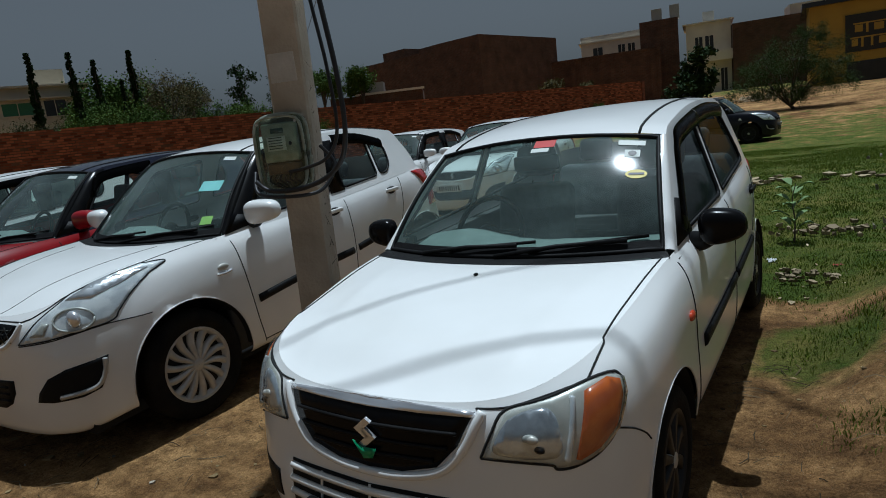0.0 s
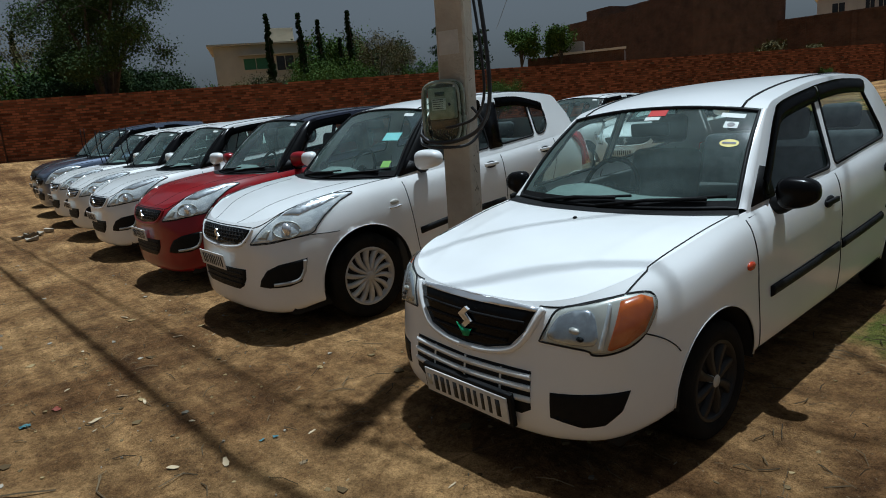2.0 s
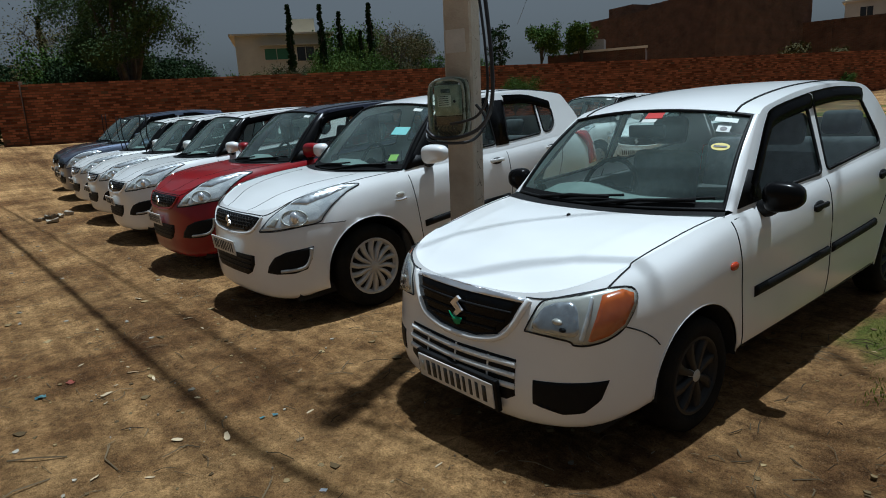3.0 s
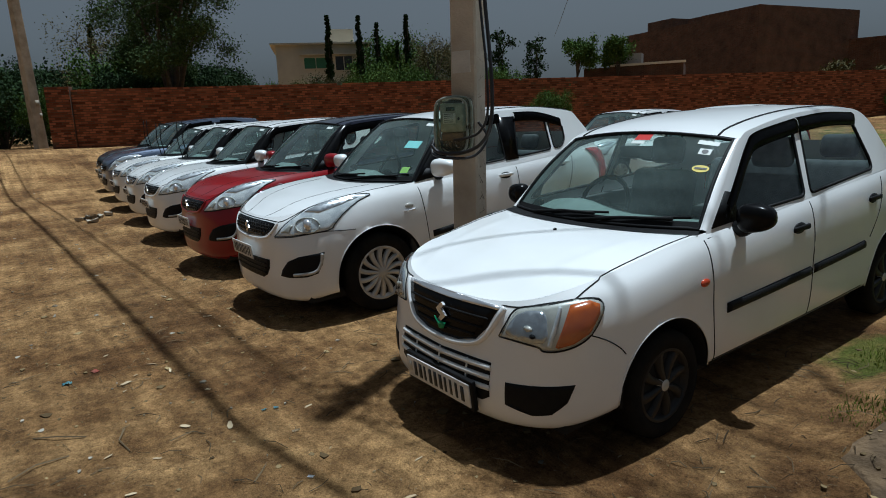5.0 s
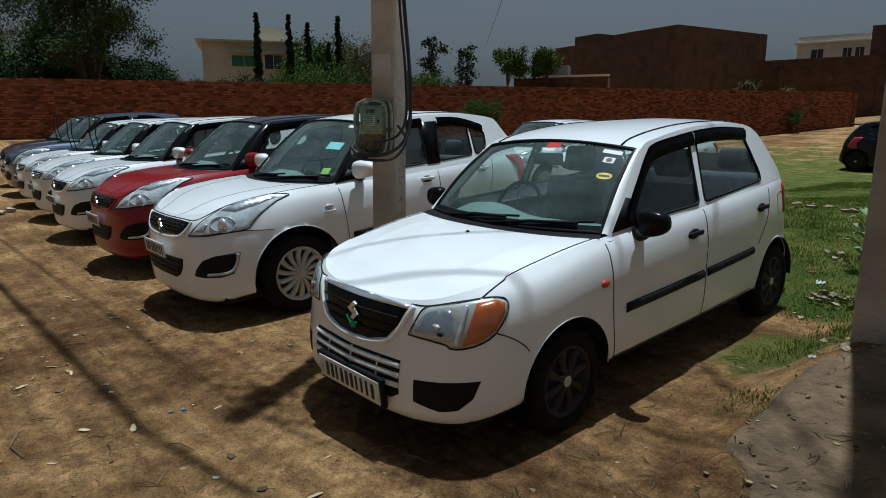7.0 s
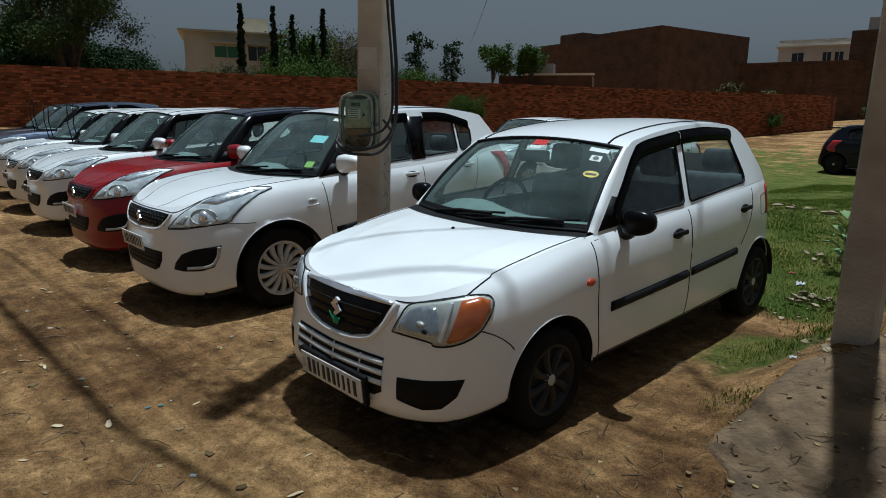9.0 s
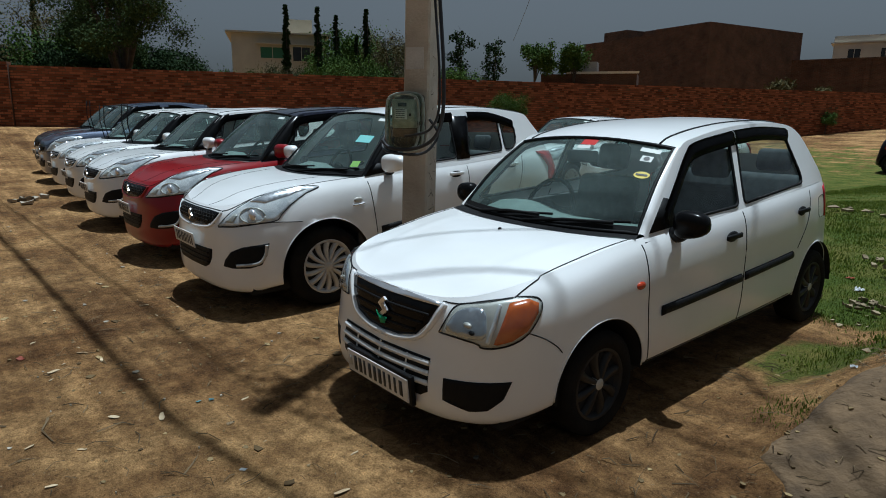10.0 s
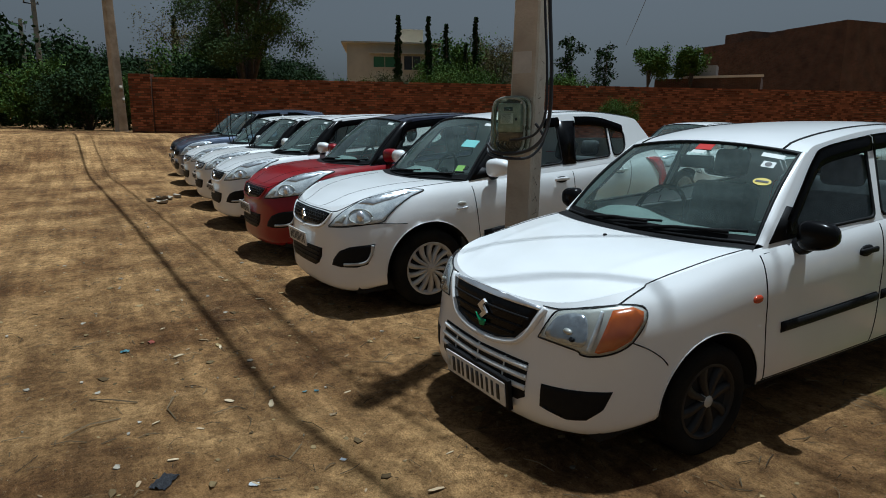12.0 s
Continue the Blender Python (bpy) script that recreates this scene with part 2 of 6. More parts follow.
PALE = material("pale_render", (0.74, 0.68, 0.57), 0.9, 0, (0.62, 0.57, 0.48), 0.5, 0.2, 10)
YELLOW = material("ochre_render", (0.42, 0.27, 0.04), 0.9, 0, (0.34, 0.22, 0.04), 0.5, 0.2, 10)
DARKWIN = material("dark_window", (0.02, 0.022, 0.024), 0.15, 0, (0.03, 0.03, 0.03), 1)
GREENPAINT = material("green_door_paint", (0.04, 0.17, 0.09), 0.6)
TANK = material("grey_tank_plastic", (0.35, 0.35, 0.34), 0.6)
BARK = material("grey_brown_bark", (0.09, 0.07, 0.05), 0.95, 0, (0.05, 0.04, 0.03), 6, 0.6, 30)
LEAF_ACACIA = leaf_material("acacia_leaf", (0.020, 0.040, 0.010), (0.060, 0.088, 0.022))
LEAF_BRIGHT = leaf_material("fresh_leaf", (0.028, 0.062, 0.008), (0.085, 0.135, 0.022))
LEAF_DARK = leaf_material("dark_leaf", (0.010, 0.024, 0.007), (0.030, 0.056, 0.015))
LEAF_DRY = leaf_material("dry_leaf", (0.06, 0.055, 0.02), (0.14, 0.12, 0.05))
GRASS = leaf_material("grass_blade", (0.07, 0.125, 0.012), (0.22, 0.26, 0.035))
PAPER = leaf_material("litter_paper", (0.14, 0.12, 0.09), (0.42, 0.37, 0.29))
DRYLEAF = leaf_material("dry_leaf", (0.07, 0.045, 0.02), (0.34, 0.25, 0.12))
TWIG = leaf_material("dry_twig", (0.05, 0.035, 0.02), (0.22, 0.16, 0.09))
STONE = leaf_material("pale_stone", (0.15, 0.115, 0.07), (0.38, 0.30, 0.19))
HUSK = leaf_material("pale_husk", (0.22, 0.14, 0.07), (0.60, 0.48, 0.31))
BLUE_SCRAP = material("blue_plastic_scrap", (0.08, 0.20, 0.23), 0.5, 0, (0.16, 0.34, 0.36), 30)
RED_SCRAP = material("red_plastic_scrap", (0.42, 0.07, 0.04), 0.5, 0, (0.36, 0.12, 0.08), 30)
RAG = material("dark_rag", (0.035, 0.035, 0.04), 0.95, 0, (0.06, 0.06, 0.065), 30, 0.5, 120)
BAG = material("white_thin_plastic", (0.78, 0.79, 0.80), 0.35, 0, (0.62, 0.64, 0.66), 20)
SAPLING = leaf_material("sapling_leaf", (0.10, 0.17, 0.06), (0.30, 0.38, 0.20))
EARTH = ground_material()

# ---- building helpers ----


def mesh_object(name, bm, mat, smooth=True):
    me = bpy.data.meshes.new(name)
    bm.normal_update()
    bm.to_mesh(me)
    bm.free()
    for p in me.polygons:
        p.use_smooth = smooth
    me.materials.append(mat)
    return new(name, me)


def part(name, bm, mat, parent, label="", smooth=True):
    ob = mesh_object(name, bm, mat, smooth)
    ob.parent = parent
    return tagged(ob, label)


def thing(name, label, category, group="", kind=""):
    return tagged(new(name), label, category, group, kind)


def box(bm, x0, x1, y0, y1, z0, z1, bevel=0.0, m=None):
    r = bmesh.ops.create_cube(bm, size=1)
    vs = r["verts"]
    for v in vs:
        v.co = Vector((x0 + (v.co.x + 0.5) * (x1 - x0), y0 + (v.co.y + 0.5) * (y1 - y0), z0 + (v.co.z + 0.5) * (z1 - z0)))
    if bevel:
        es = list({e for v in vs for e in v.link_edges})
        vs = list({v for f in bmesh.ops.bevel(bm, geom=es, offset=bevel, segments=3, affect="EDGES", profile=0.5)["faces"] for v in f.verts} | {v for v in vs if v.is_valid})
    if m is not None:
        bmesh.ops.transform(bm, matrix=m, verts=vs)
    return bm


def boxes(*rows, bevel=0.0):
    bm = bmesh.new()
    for r in rows:
        box(bm, *r, bevel=bevel)
    return bm


def blob(centre, radii, seg=20):
    bm = bmesh.new()
    bmesh.ops.create_uvsphere(bm, u_segments=seg, v_segments=seg // 2, radius=1)
    for v in bm.verts:
        v.co = Vector(centre) + Vector([a * r for a, r in zip(v.co, radii)])
    return bm


def catmull(points, per, closed=False):
    """A smooth curve through the points (rows of any length)."""
    p = np.array(points, float)
    n = len(p)
    out = []
    for i in range(n if closed else n - 1):
        a, b, c, d = (p[(i + k) % n] if closed else p[min(max(i + k, 0), n - 1)] for k in (-1, 0, 1, 2))
        for s in range(per):
            t = s / per
            out.append(0.5 * (2 * b + (c - a) * t + (2 * a - 5 * b + 4 * c - d) * t * t + (3 * b - a - 3 * c + d) * t ** 3))
    if not closed:
        out.append(p[-1])
    return np.array(out)


def tube(points, radius, sides=6, flat=1.0, bm=None, end=None):
    """A round or flattened bar along the points, thinning to end times its radius."""
    bm = bm or bmesh.new()
    pts = [Vector(p) for p in points]
    rings = []
    for i, p in enumerate(pts):
        d = (pts[min(i + 1, len(pts) - 1)] - pts[max(i - 1, 0)]).normalized()
        a = d.cross(Vector((0, 0, 1)))
        a = a.normalized() if a.length > 1e-4 else Vector((1, 0, 0))
        b = a.cross(d)
        r = radius * (1 + ((end if end is not None else 1) - 1) * i / max(len(pts) - 1, 1))
        rings.append([bm.verts.new(p + a * math.cos(t) * r * flat + b * math.sin(t) * r) for t in [2 * math.pi * k / sides for k in range(sides)]])
    for q, r in zip(rings, rings[1:]):
        for k in range(sides):
            bm.faces.new((q[k], q[(k + 1) % sides], r[(k + 1) % sides], r[k]))
    bm.faces.new(rings[0][::-1])
    bm.faces.new(rings[-1])
    return bm


def grid_mesh(rows, mirror=False, flip=False):
    """A sheet through rows of points; mirror adds its image in x."""
    bm = bmesh.new()
    for sign in (1, -1) if mirror else (1,):
        vs = [[bm.verts.new((p[0] * sign, p[1], p[2])) for p in r] for r in rows]
        for a, b in zip(vs, vs[1:]):
            for i in range(len(a) - 1):
                f = (a[i], a[i + 1], b[i + 1], b[i])
                bm.faces.new(f if (sign > 0) != flip else f[::-1])
    if mirror:
        bmesh.ops.remove_doubles(bm, verts=bm.verts, dist=0.0008)
    return bm


def lathe(profile, n=36, axis="x"):
    """A body turned about the x axis from (x, radius) pairs."""
    bm = bmesh.new()
    rings = [[bm.verts.new((x, r * math.cos(2 * math.pi * k / n), r * math.sin(2 * math.pi * k / n))) for k in range(n)] for x, r in profile]
    for a, b in zip(rings, rings[1:]):
        for k in range(n):
            bm.faces.new((a[k], b[k], b[(k + 1) % n], a[(k + 1) % n]))
    return bm


def poly_sheet(outline, fx, holes=(), thick=0.0):
    """A flat outline in (y, z) with holes, hung at x = fx(y, z)."""
    bm = bmesh.new()
    edges = []
    for loop in (outline, *holes):
        vs = [bm.verts.new((0, y, z)) for y, z in loop]
        edges += [bm.edges.new((vs[i], vs[(i + 1) % len(vs)])) for i in range(len(vs))]
    bmesh.ops.triangle_fill(bm, use_beauty=True, use_dissolve=False, edges=edges, normal=(1, 0, 0))
    for v in bm.verts:
        v.co.x = fx(v.co.y, v.co.z)
    if thick:
        bmesh.ops.solidify(bm, geom=bm.faces[:], thickness=thick)
    return bm

# ---- cars ----
from mathutils.bvhtree import BVHTree


class Skin:
    """The outer skin of a car, on which lamps, strips and gaps are laid. Front at y = 0, tail at +y, wheels on z = 0."""

    def __init__(self, s):
        self.s = s
        per = 12
        plan = catmull(s["plan"], per)
        prof_d = catmull(np.array([p[0] for p in s["profile"]]), per)
        prof_z = catmull(np.array([p[1] for p in s["profile"]]), per)
        rows = []
        for i, p in enumerate(plan):
            d = plan[min(i + 1, len(plan) - 1)] - plan[max(i - 1, 0)]
            nx, ny = d[1], -d[0]
            ln = math.hypot(nx, ny)
            nx, ny = nx / ln, ny / ln
            col = catmull(np.stack([prof_d[i], prof_z[i]], 1), 5)
            rows.append([(max(p[0] - nx * a, 0.0), p[1] - ny * a, z) for a, z in col])
        for r in (rows[0], rows[-1]):
            r[:] = [(0.0, y, z) for _, y, z in r]
        self.per, self.rows = per, np.array(rows)
        self.top = self.rows[:, -1]
        bm = grid_mesh(rows, mirror=True, flip=True)
        for wy, wz, wr in s["arches"]:
            inside = {v for v in bm.verts if abs(v.co.x) > 0.35 * s["half"] * 2 * 0.6 and math.hypot(v.co.y - wy, v.co.z - wz) < wr}
            bmesh.ops.delete(bm, geom=[f for f in bm.faces if all(v in inside for v in f.verts)], context="FACES")
            for v in inside:
                if v.is_valid and v.link_faces:
                    a = math.atan2(v.co.z - wz, v.co.y - wy)
                    v.co.y, v.co.z = wy + wr * math.cos(a), wz + wr * math.sin(a)
        bmesh.ops.delete(bm, geom=[v for v in bm.verts if not v.link_faces], context="VERTS")
        self.shell = bm
        self.hood = self.make_hood()
        verts, faces = [], []
        for b in (self.shell, self.hood):
            b.verts.index_update()
            base = len(verts)
            verts += [v.co.copy() for v in b.verts]
            faces += [[base + v.index for v in f.verts] for f in b.faces]
        self.bvh = BVHTree.FromPolygons(verts, faces)

    def edge(self, t):
        """The upper edge of the skin at a place along the plan's control points."""
        u = t * self.per
        i = min(int(u), len(self.top) - 2)
        return self.top[i] * (1 - u + i) + self.top[i + 1] * (u - i)

    def edge_at(self, y):
        side = self.top[int(self.s["corner"] * self.per):int((len(self.s["plan"]) - 3) * self.per)]
        return np.interp(y, side[:, 1], side[:, 0]), np.interp(y, side[:, 1], side[:, 2])

    def make_hood(self):
        s = self.s
        c, b = s["corner"], s["cowl"]
        rows = []
        e0, t0 = self.edge(c), self.edge(0)
        front = np.array([self.edge(c * k / 30) for k in range(31)])
        n, m = 26, 24
        zc = catmull(s["hood_z"], 8)
        zs = np.linspace(0, 1, len(zc))
        for j in range(n + 1):
            r = j / n
            e = self.edge(c + (b - c) * r)
            cy, cz = t0[1] + (s["cowl_y"] - t0[1]) * r, np.interp(r, zs, zc[:, 0])
            row = []
            for k in range(m + 1):
                q = k / m
                g0 = (np.interp(q * e0[0], front[:, 0], front[:, 1]) - t0[1]) / (e0[1] - t0[1])
                h0 = (np.interp(q * e0[0], front[:, 0], front[:, 2]) - t0[2]) / (e0[2] - t0[2]) if abs(e0[2] - t0[2]) > 1e-3 else q ** 2.5
                w = (1 - r) ** 1.5
                g, h = w * g0 + (1 - w) * q ** 2.2, w * h0 + (1 - w) * q ** s.get("crown", 3.0)
                bead = s.get("bead", 0) * math.exp(-((q - s.get("bead_q", 0.62) - 0.1 * r) / 0.05) ** 2) * math.sin(math.pi * min(1, r * 1.1)) ** 0.5 if 0 < r < 0.9 else 0
                row.append((q * e[0], cy + (e[1] - cy) * g, cz + (e[2] - cz) * h + bead))
            rows.append(row)
        return grid_mesh(rows, mirror=True, flip=True)

    def near(self, p, off=0.0):
        co, no, _, _ = self.bvh.find_nearest(Vector(p))
        if no.dot(Vector((co.x, co.y - self.s["length"] / 2, max(co.z - 0.3, 0)))) < 0:
            no = -no
        return co + no * off

    def decal(self, outline, off=0.003, smooth=0, cuts=2, skirt=0.012):
        """A panel laid on the skin inside a rough outline of places."""
        pts = catmull(outline, smooth, True) if smooth else np.array(outline, float)
        bm = bmesh.new()
        f = bm.faces.new([bm.verts.new(p) for p in pts])
        bmesh.ops.triangulate(bm, faces=[f])
        for _ in range(cuts):
            long = [e for e in bm.edges if e.calc_length() > 0.03]
            if long:
                bmesh.ops.subdivide_edges(bm, edges=long, cuts=1)
                bmesh.ops.triangulate(bm, faces=bm.faces[:])
        for v in bm.verts:
            v.co = self.near(v.co, off)
        if skirt:
            rim = [e for e in bm.edges if e.is_boundary]
            made = bmesh.ops.extrude_edge_only(bm, edges=rim)["geom"]
            for v in made:
                if isinstance(v, bmesh.types.BMVert):
                    v.co = self.near(v.co, -skirt)
        bmesh.ops.recalc_face_normals(bm, faces=bm.faces[:])
        mid = Vector((0, self.s["length"] / 2, 0.4))
        if sum(fc.normal.dot(fc.calc_center_median() - mid) * fc.calc_area() for fc in bm.faces) < 0:
            bmesh.ops.reverse_faces(bm, faces=bm.faces[:])
        return bm

    def strip(self, points, radius=0.0025, off=0.0, per=8, flat=1.0, sides=6):
        return tube([self.near(p, off) for p in catmull(points, per)], radius, sides, flat)


def wheel(parent, x, y, z, r, width, rim_mat, spokes, name="wheel", cap=None, rim_r=0.68):
    """A tyre with a spoked wheel cover that faces away from the car's middle."""
    side = 1 if x > 0 else -1
    w = width / 2
    tyre = part(name, lathe([(-w, r * 0.66), (-w, r * 0.9), (-w * 0.8, r * 0.985), (-w * 0.4, r), (w * 0.4, r), (w * 0.8, r * 0.985), (w * 1.02, r * 0.9), (w * 1.03, r * 0.8), (w * 0.92, r * rim_r), (w * 0.5, r * rim_r * 0.97)], 44), RUBBER, parent, "dusty black rubber tyre")
    tyre.matrix_basis = pose(x, y, z, 0, 0, 0 if side > 0 else 180)
    rr = r * rim_r
    disc = part("wheel_cover", lathe([(w * 0.55, 0.001), (w * 0.55, rr * 0.86), (w * 0.8, rr * 0.9), (w * 0.98, rr * 0.95), (w * 0.9, rr * 1.02)], 44), rim_mat, tyre)
    back = part("brake_backing", lathe([(w * 0.57, 0.001), (w * 0.57, rr * 0.86)], 30), GAP, tyre)
    bm = bmesh.new()
    for k in range(spokes):
        a = 2 * math.pi * k / spokes + 0.12
        pts = []
        for t in np.linspace(0.12, 0.93, 6):
            bend = 0.16 * math.sin(math.pi * t)
            pts.append((w * (0.92 - 0.10 * t), rr * t * math.cos(a + bend), rr * t * math.sin(a + bend)))
        rings = []
        for t, p in zip(np.linspace(0.12, 0.93, 6), pts):
            half = rr * (0.05 + 0.085 * t) * (12 / max(spokes, 10))
            ta = math.atan2(p[2], p[1]) + math.pi / 2
            u = Vector((0, math.cos(ta), math.sin(ta))) * half
            c = Vector(p)
            rings.append([bm.verts.new(q) for q in (c - u - Vector((w * 0.3, 0, 0)), c - u * 0.75, c + u * 0.75, c + u - Vector((w * 0.3, 0, 0)))])
        for q, s in zip(rings, rings[1:]):
            for i in range(3):
                bm.faces.new((q[i], s[i], s[i + 1], q[i + 1]))
    part("spokes", bm, rim_mat, tyre)
    part("hub_cap", lathe([(w * 0.95, 0.001), (w * 0.95, rr * 0.14), (w * 0.8, rr * 0.2), (w * 0.5, rr * 0.24)], 24), cap or rim_mat, tyre)
    return tyre


def seat(parent, x, y, z, mat=None):
    bm = box(bmesh.new(), x - 0.24, x + 0.24, y - 0.25, y + 0.25, z, z + 0.17, 0.05)
    part("seat_cushion", bm, mat or SEAT, parent)
    bm = box(bmesh.new(), -0.23, 0.23, -0.07, 0.07, 0, 0.56, 0.055, pose(x, y + 0.25, z + 0.1, -14))
    part("seat_back", bm, mat or SEAT, parent)
    bm = box(bmesh.new(), -0.12, 0.12, -0.045, 0.045, 0.60, 0.78, 0.04, pose(x, y + 0.25, z + 0.1, -14))
    part("headrest", bm, mat or SEAT, parent)


def lettering(text, size, mat, parent, m, name="lettering"):
    cu = bpy.data.curves.new(name, "FONT")
    cu.body, cu.size, cu.align_x, cu.align_y, cu.extrude = text, size, "CENTER", "CENTER", 0.0006
    tmp = bpy.data.objects.new(name, cu)
    scene.collection.objects.link(tmp)
    me = bpy.data.meshes.new_from_object(tmp)
    bpy.data.objects.remove(tmp)
    me.materials.append(mat)
    ob = new(name, me)
    ob.parent = parent
    ob.matrix_basis = m
    return ob


def number_plate(parent, y, z, tilt=0, width=0.5, height=0.115, frame_mat=None, x=0.0, bars=10):
    """A white plate in a black holder; its writing is drawn as plain dark bars."""
    if frame_mat:
        hold = part("plate_holder", box(bmesh.new(), -width / 2 - 0.016, width / 2 + 0.016, -0.006, 0.02, -height / 2 - 0.016, height / 2 + 0.016, 0.006), frame_mat, parent)
        hold.matrix_basis = pose(x, y, z, tilt)
    pl = part("number_plate", box(bmesh.new(), -width / 2, width / 2, -0.004, 0.004, -height / 2, height / 2, 0.003), PLATE, parent, "white number plate with dark lettering")
    pl.matrix_basis = pose(x, y - 0.009, z, tilt)
    rng = random.Random(4)
    step = width * 0.84 / bars
    for k in range(bars):
        x0, w = -width * 0.38 + k * step, step * rng.choice((0.42, 0.6, 0.62, 0.58))
        part("plate_bar", box(bmesh.new(), x0, x0 + w, -0.0055, -0.0035, -height * 0.33, height * 0.33), INK, pl)
    part("plate_seal", box(bmesh.new(), -width * 0.47, -width * 0.415, -0.0055, -0.0035, -height * 0.2, height * 0.25), LAMPGREY, pl)
    return pl


def plaque(points, thick):
    """A flat plate with the given outline, thickened towards +y."""
    bm = bmesh.new()
    a = [bm.verts.new(p) for p in points]
    b = [bm.verts.new((p[0], p[1] + thick, p[2])) for p in points]
    n = len(a)
    bm.faces.new(a)
    bm.faces.new(b[::-1])
    for i in range(n):
        bm.faces.new((a[i], b[i], b[(i + 1) % n], a[(i + 1) % n]))
    bmesh.ops.recalc_face_normals(bm, faces=bm.faces[:])
    return bm


def emblem(parent, skin, c, size, mat):
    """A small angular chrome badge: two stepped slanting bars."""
    cx, cy, cz = c
    y = min(skin.near((cx, cy, cz + d * size)).y for d in (-0.4, 0, 0.4)) - 0.016
    for sgn in (1, -1):
        pts = [(-0.40, 0.12), (0.10, 0.52), (0.30, 0.40), (-0.06, 0.10), (0.16, -0.08), (0.02, -0.20)]
        part("badge", plaque([(cx + sgn * a * size, y, cz + sgn * b * size) for a, b in pts], 0.012), mat, parent, "angular chrome badge", smooth=False)


def make_car(s, label, category="car", group="parked cars"):
    paint, roof_paint = s["paint"], s.get("roof_paint") or s["paint"]
    car = thing("car", label, category, group)
    sk = Skin(s)
    half, L = s["half"], s["length"]
    body = part("body", sk.shell.copy(), paint, car)
    hood = part("bonnet", sk.hood.copy(), paint, car)
    # arch lips and dark liners
    for wy, wz, wr in s["arches"]:
        for sgn in (1, -1):
            lip = []
            for k in range(25):
                a = math.pi * (1.0 - k / 24)
                p = sk.near((sgn * half * 1.02, wy + (wr + 0.006) * math.cos(a), wz + (wr + 0.006) * math.sin(a)), -0.001)
                lip.append((p.x, wy + (wr + 0.002) * math.cos(a), wz + (wr + 0.002) * math.sin(a)))
            part("arch_lip", tube(lip, 0.004, 6), paint, body)
            liner = [[(sgn * x, wy + wr * math.cos(a), wz + wr * math.sin(a)) for a in np.linspace(-0.05, math.pi + 0.05, 20)] for x in (half - 0.02, half - 0.28)]
            part("arch_liner", grid_mesh(liner), GAP, body)
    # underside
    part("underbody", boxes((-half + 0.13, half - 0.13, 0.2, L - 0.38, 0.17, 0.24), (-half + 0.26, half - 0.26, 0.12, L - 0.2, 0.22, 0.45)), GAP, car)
    # windscreen
    (b0, b1), (t0, t1) = s["screen"]

    def curve(c, e, q, p=2.2):
        return (e[0] * q, c[1] + (e[1] - c[1]) * q ** p, c[2] + (e[2] - c[2]) * q ** p)
    rows = []
    for j in range(13):
        r = j / 12
        row = []
        for k in range(-16, 17):
            q = abs(k) / 16
            lo, hi = np.array(curve(b0, b1, q)), np.array(curve(t0, t1, q))
            p = lo * (1 - r) + hi * r
            p[2] += 0.022 * math.sin(math.pi * r)
            p[1] -= 0.018 * math.sin(math.pi * r)
            row.append((p[0] * (1 if k > 0 else -1), p[1], p[2]))
        rows.append(row)
    part("windscreen", grid_mesh(rows), WINDSHIELD, car, "greenish windscreen with paper stickers")
    sk.screen = rows

    def on_screen(q, r, off=0.0):
        j, k = min(r * 12, 11.999), min(max(q * 16 + 16, 0), 31.999)
        a, b = int(j), int(k)
        f = [np.array(rows[a + i][b + h]) for i in (0, 1) for h in (0, 1)]
        p = (f[0] * (1 - k + b) + f[1] * (k - b)) * (1 - j + a) + (f[2] * (1 - k + b) + f[3] * (k - b)) * (j - a)
        nrm = np.cross(f[1] - f[0], f[2] - f[0])
        return p + off * nrm / np.linalg.norm(nrm)
    sk.on_screen = on_screen
    border = [on_screen(-0.99 + 1.98 * k / 24, 0.985, 0.004) for k in range(25)]
    right = [on_screen(0.99, 1 - k / 14, 0.004) for k in range(15)]
    base = [on_screen(0.99 - 1.98 * k / 24, 0.01, 0.004) for k in range(25)]
    left = [on_screen(-0.99, k / 14, 0.004) for k in range(15)]
    part("windscreen_seal", tube(border + right[1:] + base[1:] + left[1:], 0.010, 6), BLACK, car)
    frit = [[tuple(on_screen(-0.985 + 1.97 * k / 24, r, 0.003)) for k in range(25)] for r in (0.0, 0.035, 0.075)]
    part("screen_border", grid_mesh(frit), BLACK, car, "black printed border of the glass")
    cowl = []
    for k in range(25):
        q = -1 + k / 12
        a = on_screen(q, 0.0, 0.001)
        b = sk.near((a[0] * 1.04, a[1] - 0.075, a[2] - 0.02), 0.004)
        cowl.append([tuple(a), tuple((a + np.array(b)) / 2 + (0, 0, 0.004)), tuple(b)])
    part("cowl", grid_mesh(cowl), BLACK, car, "black plastic cowl under the windscreen")
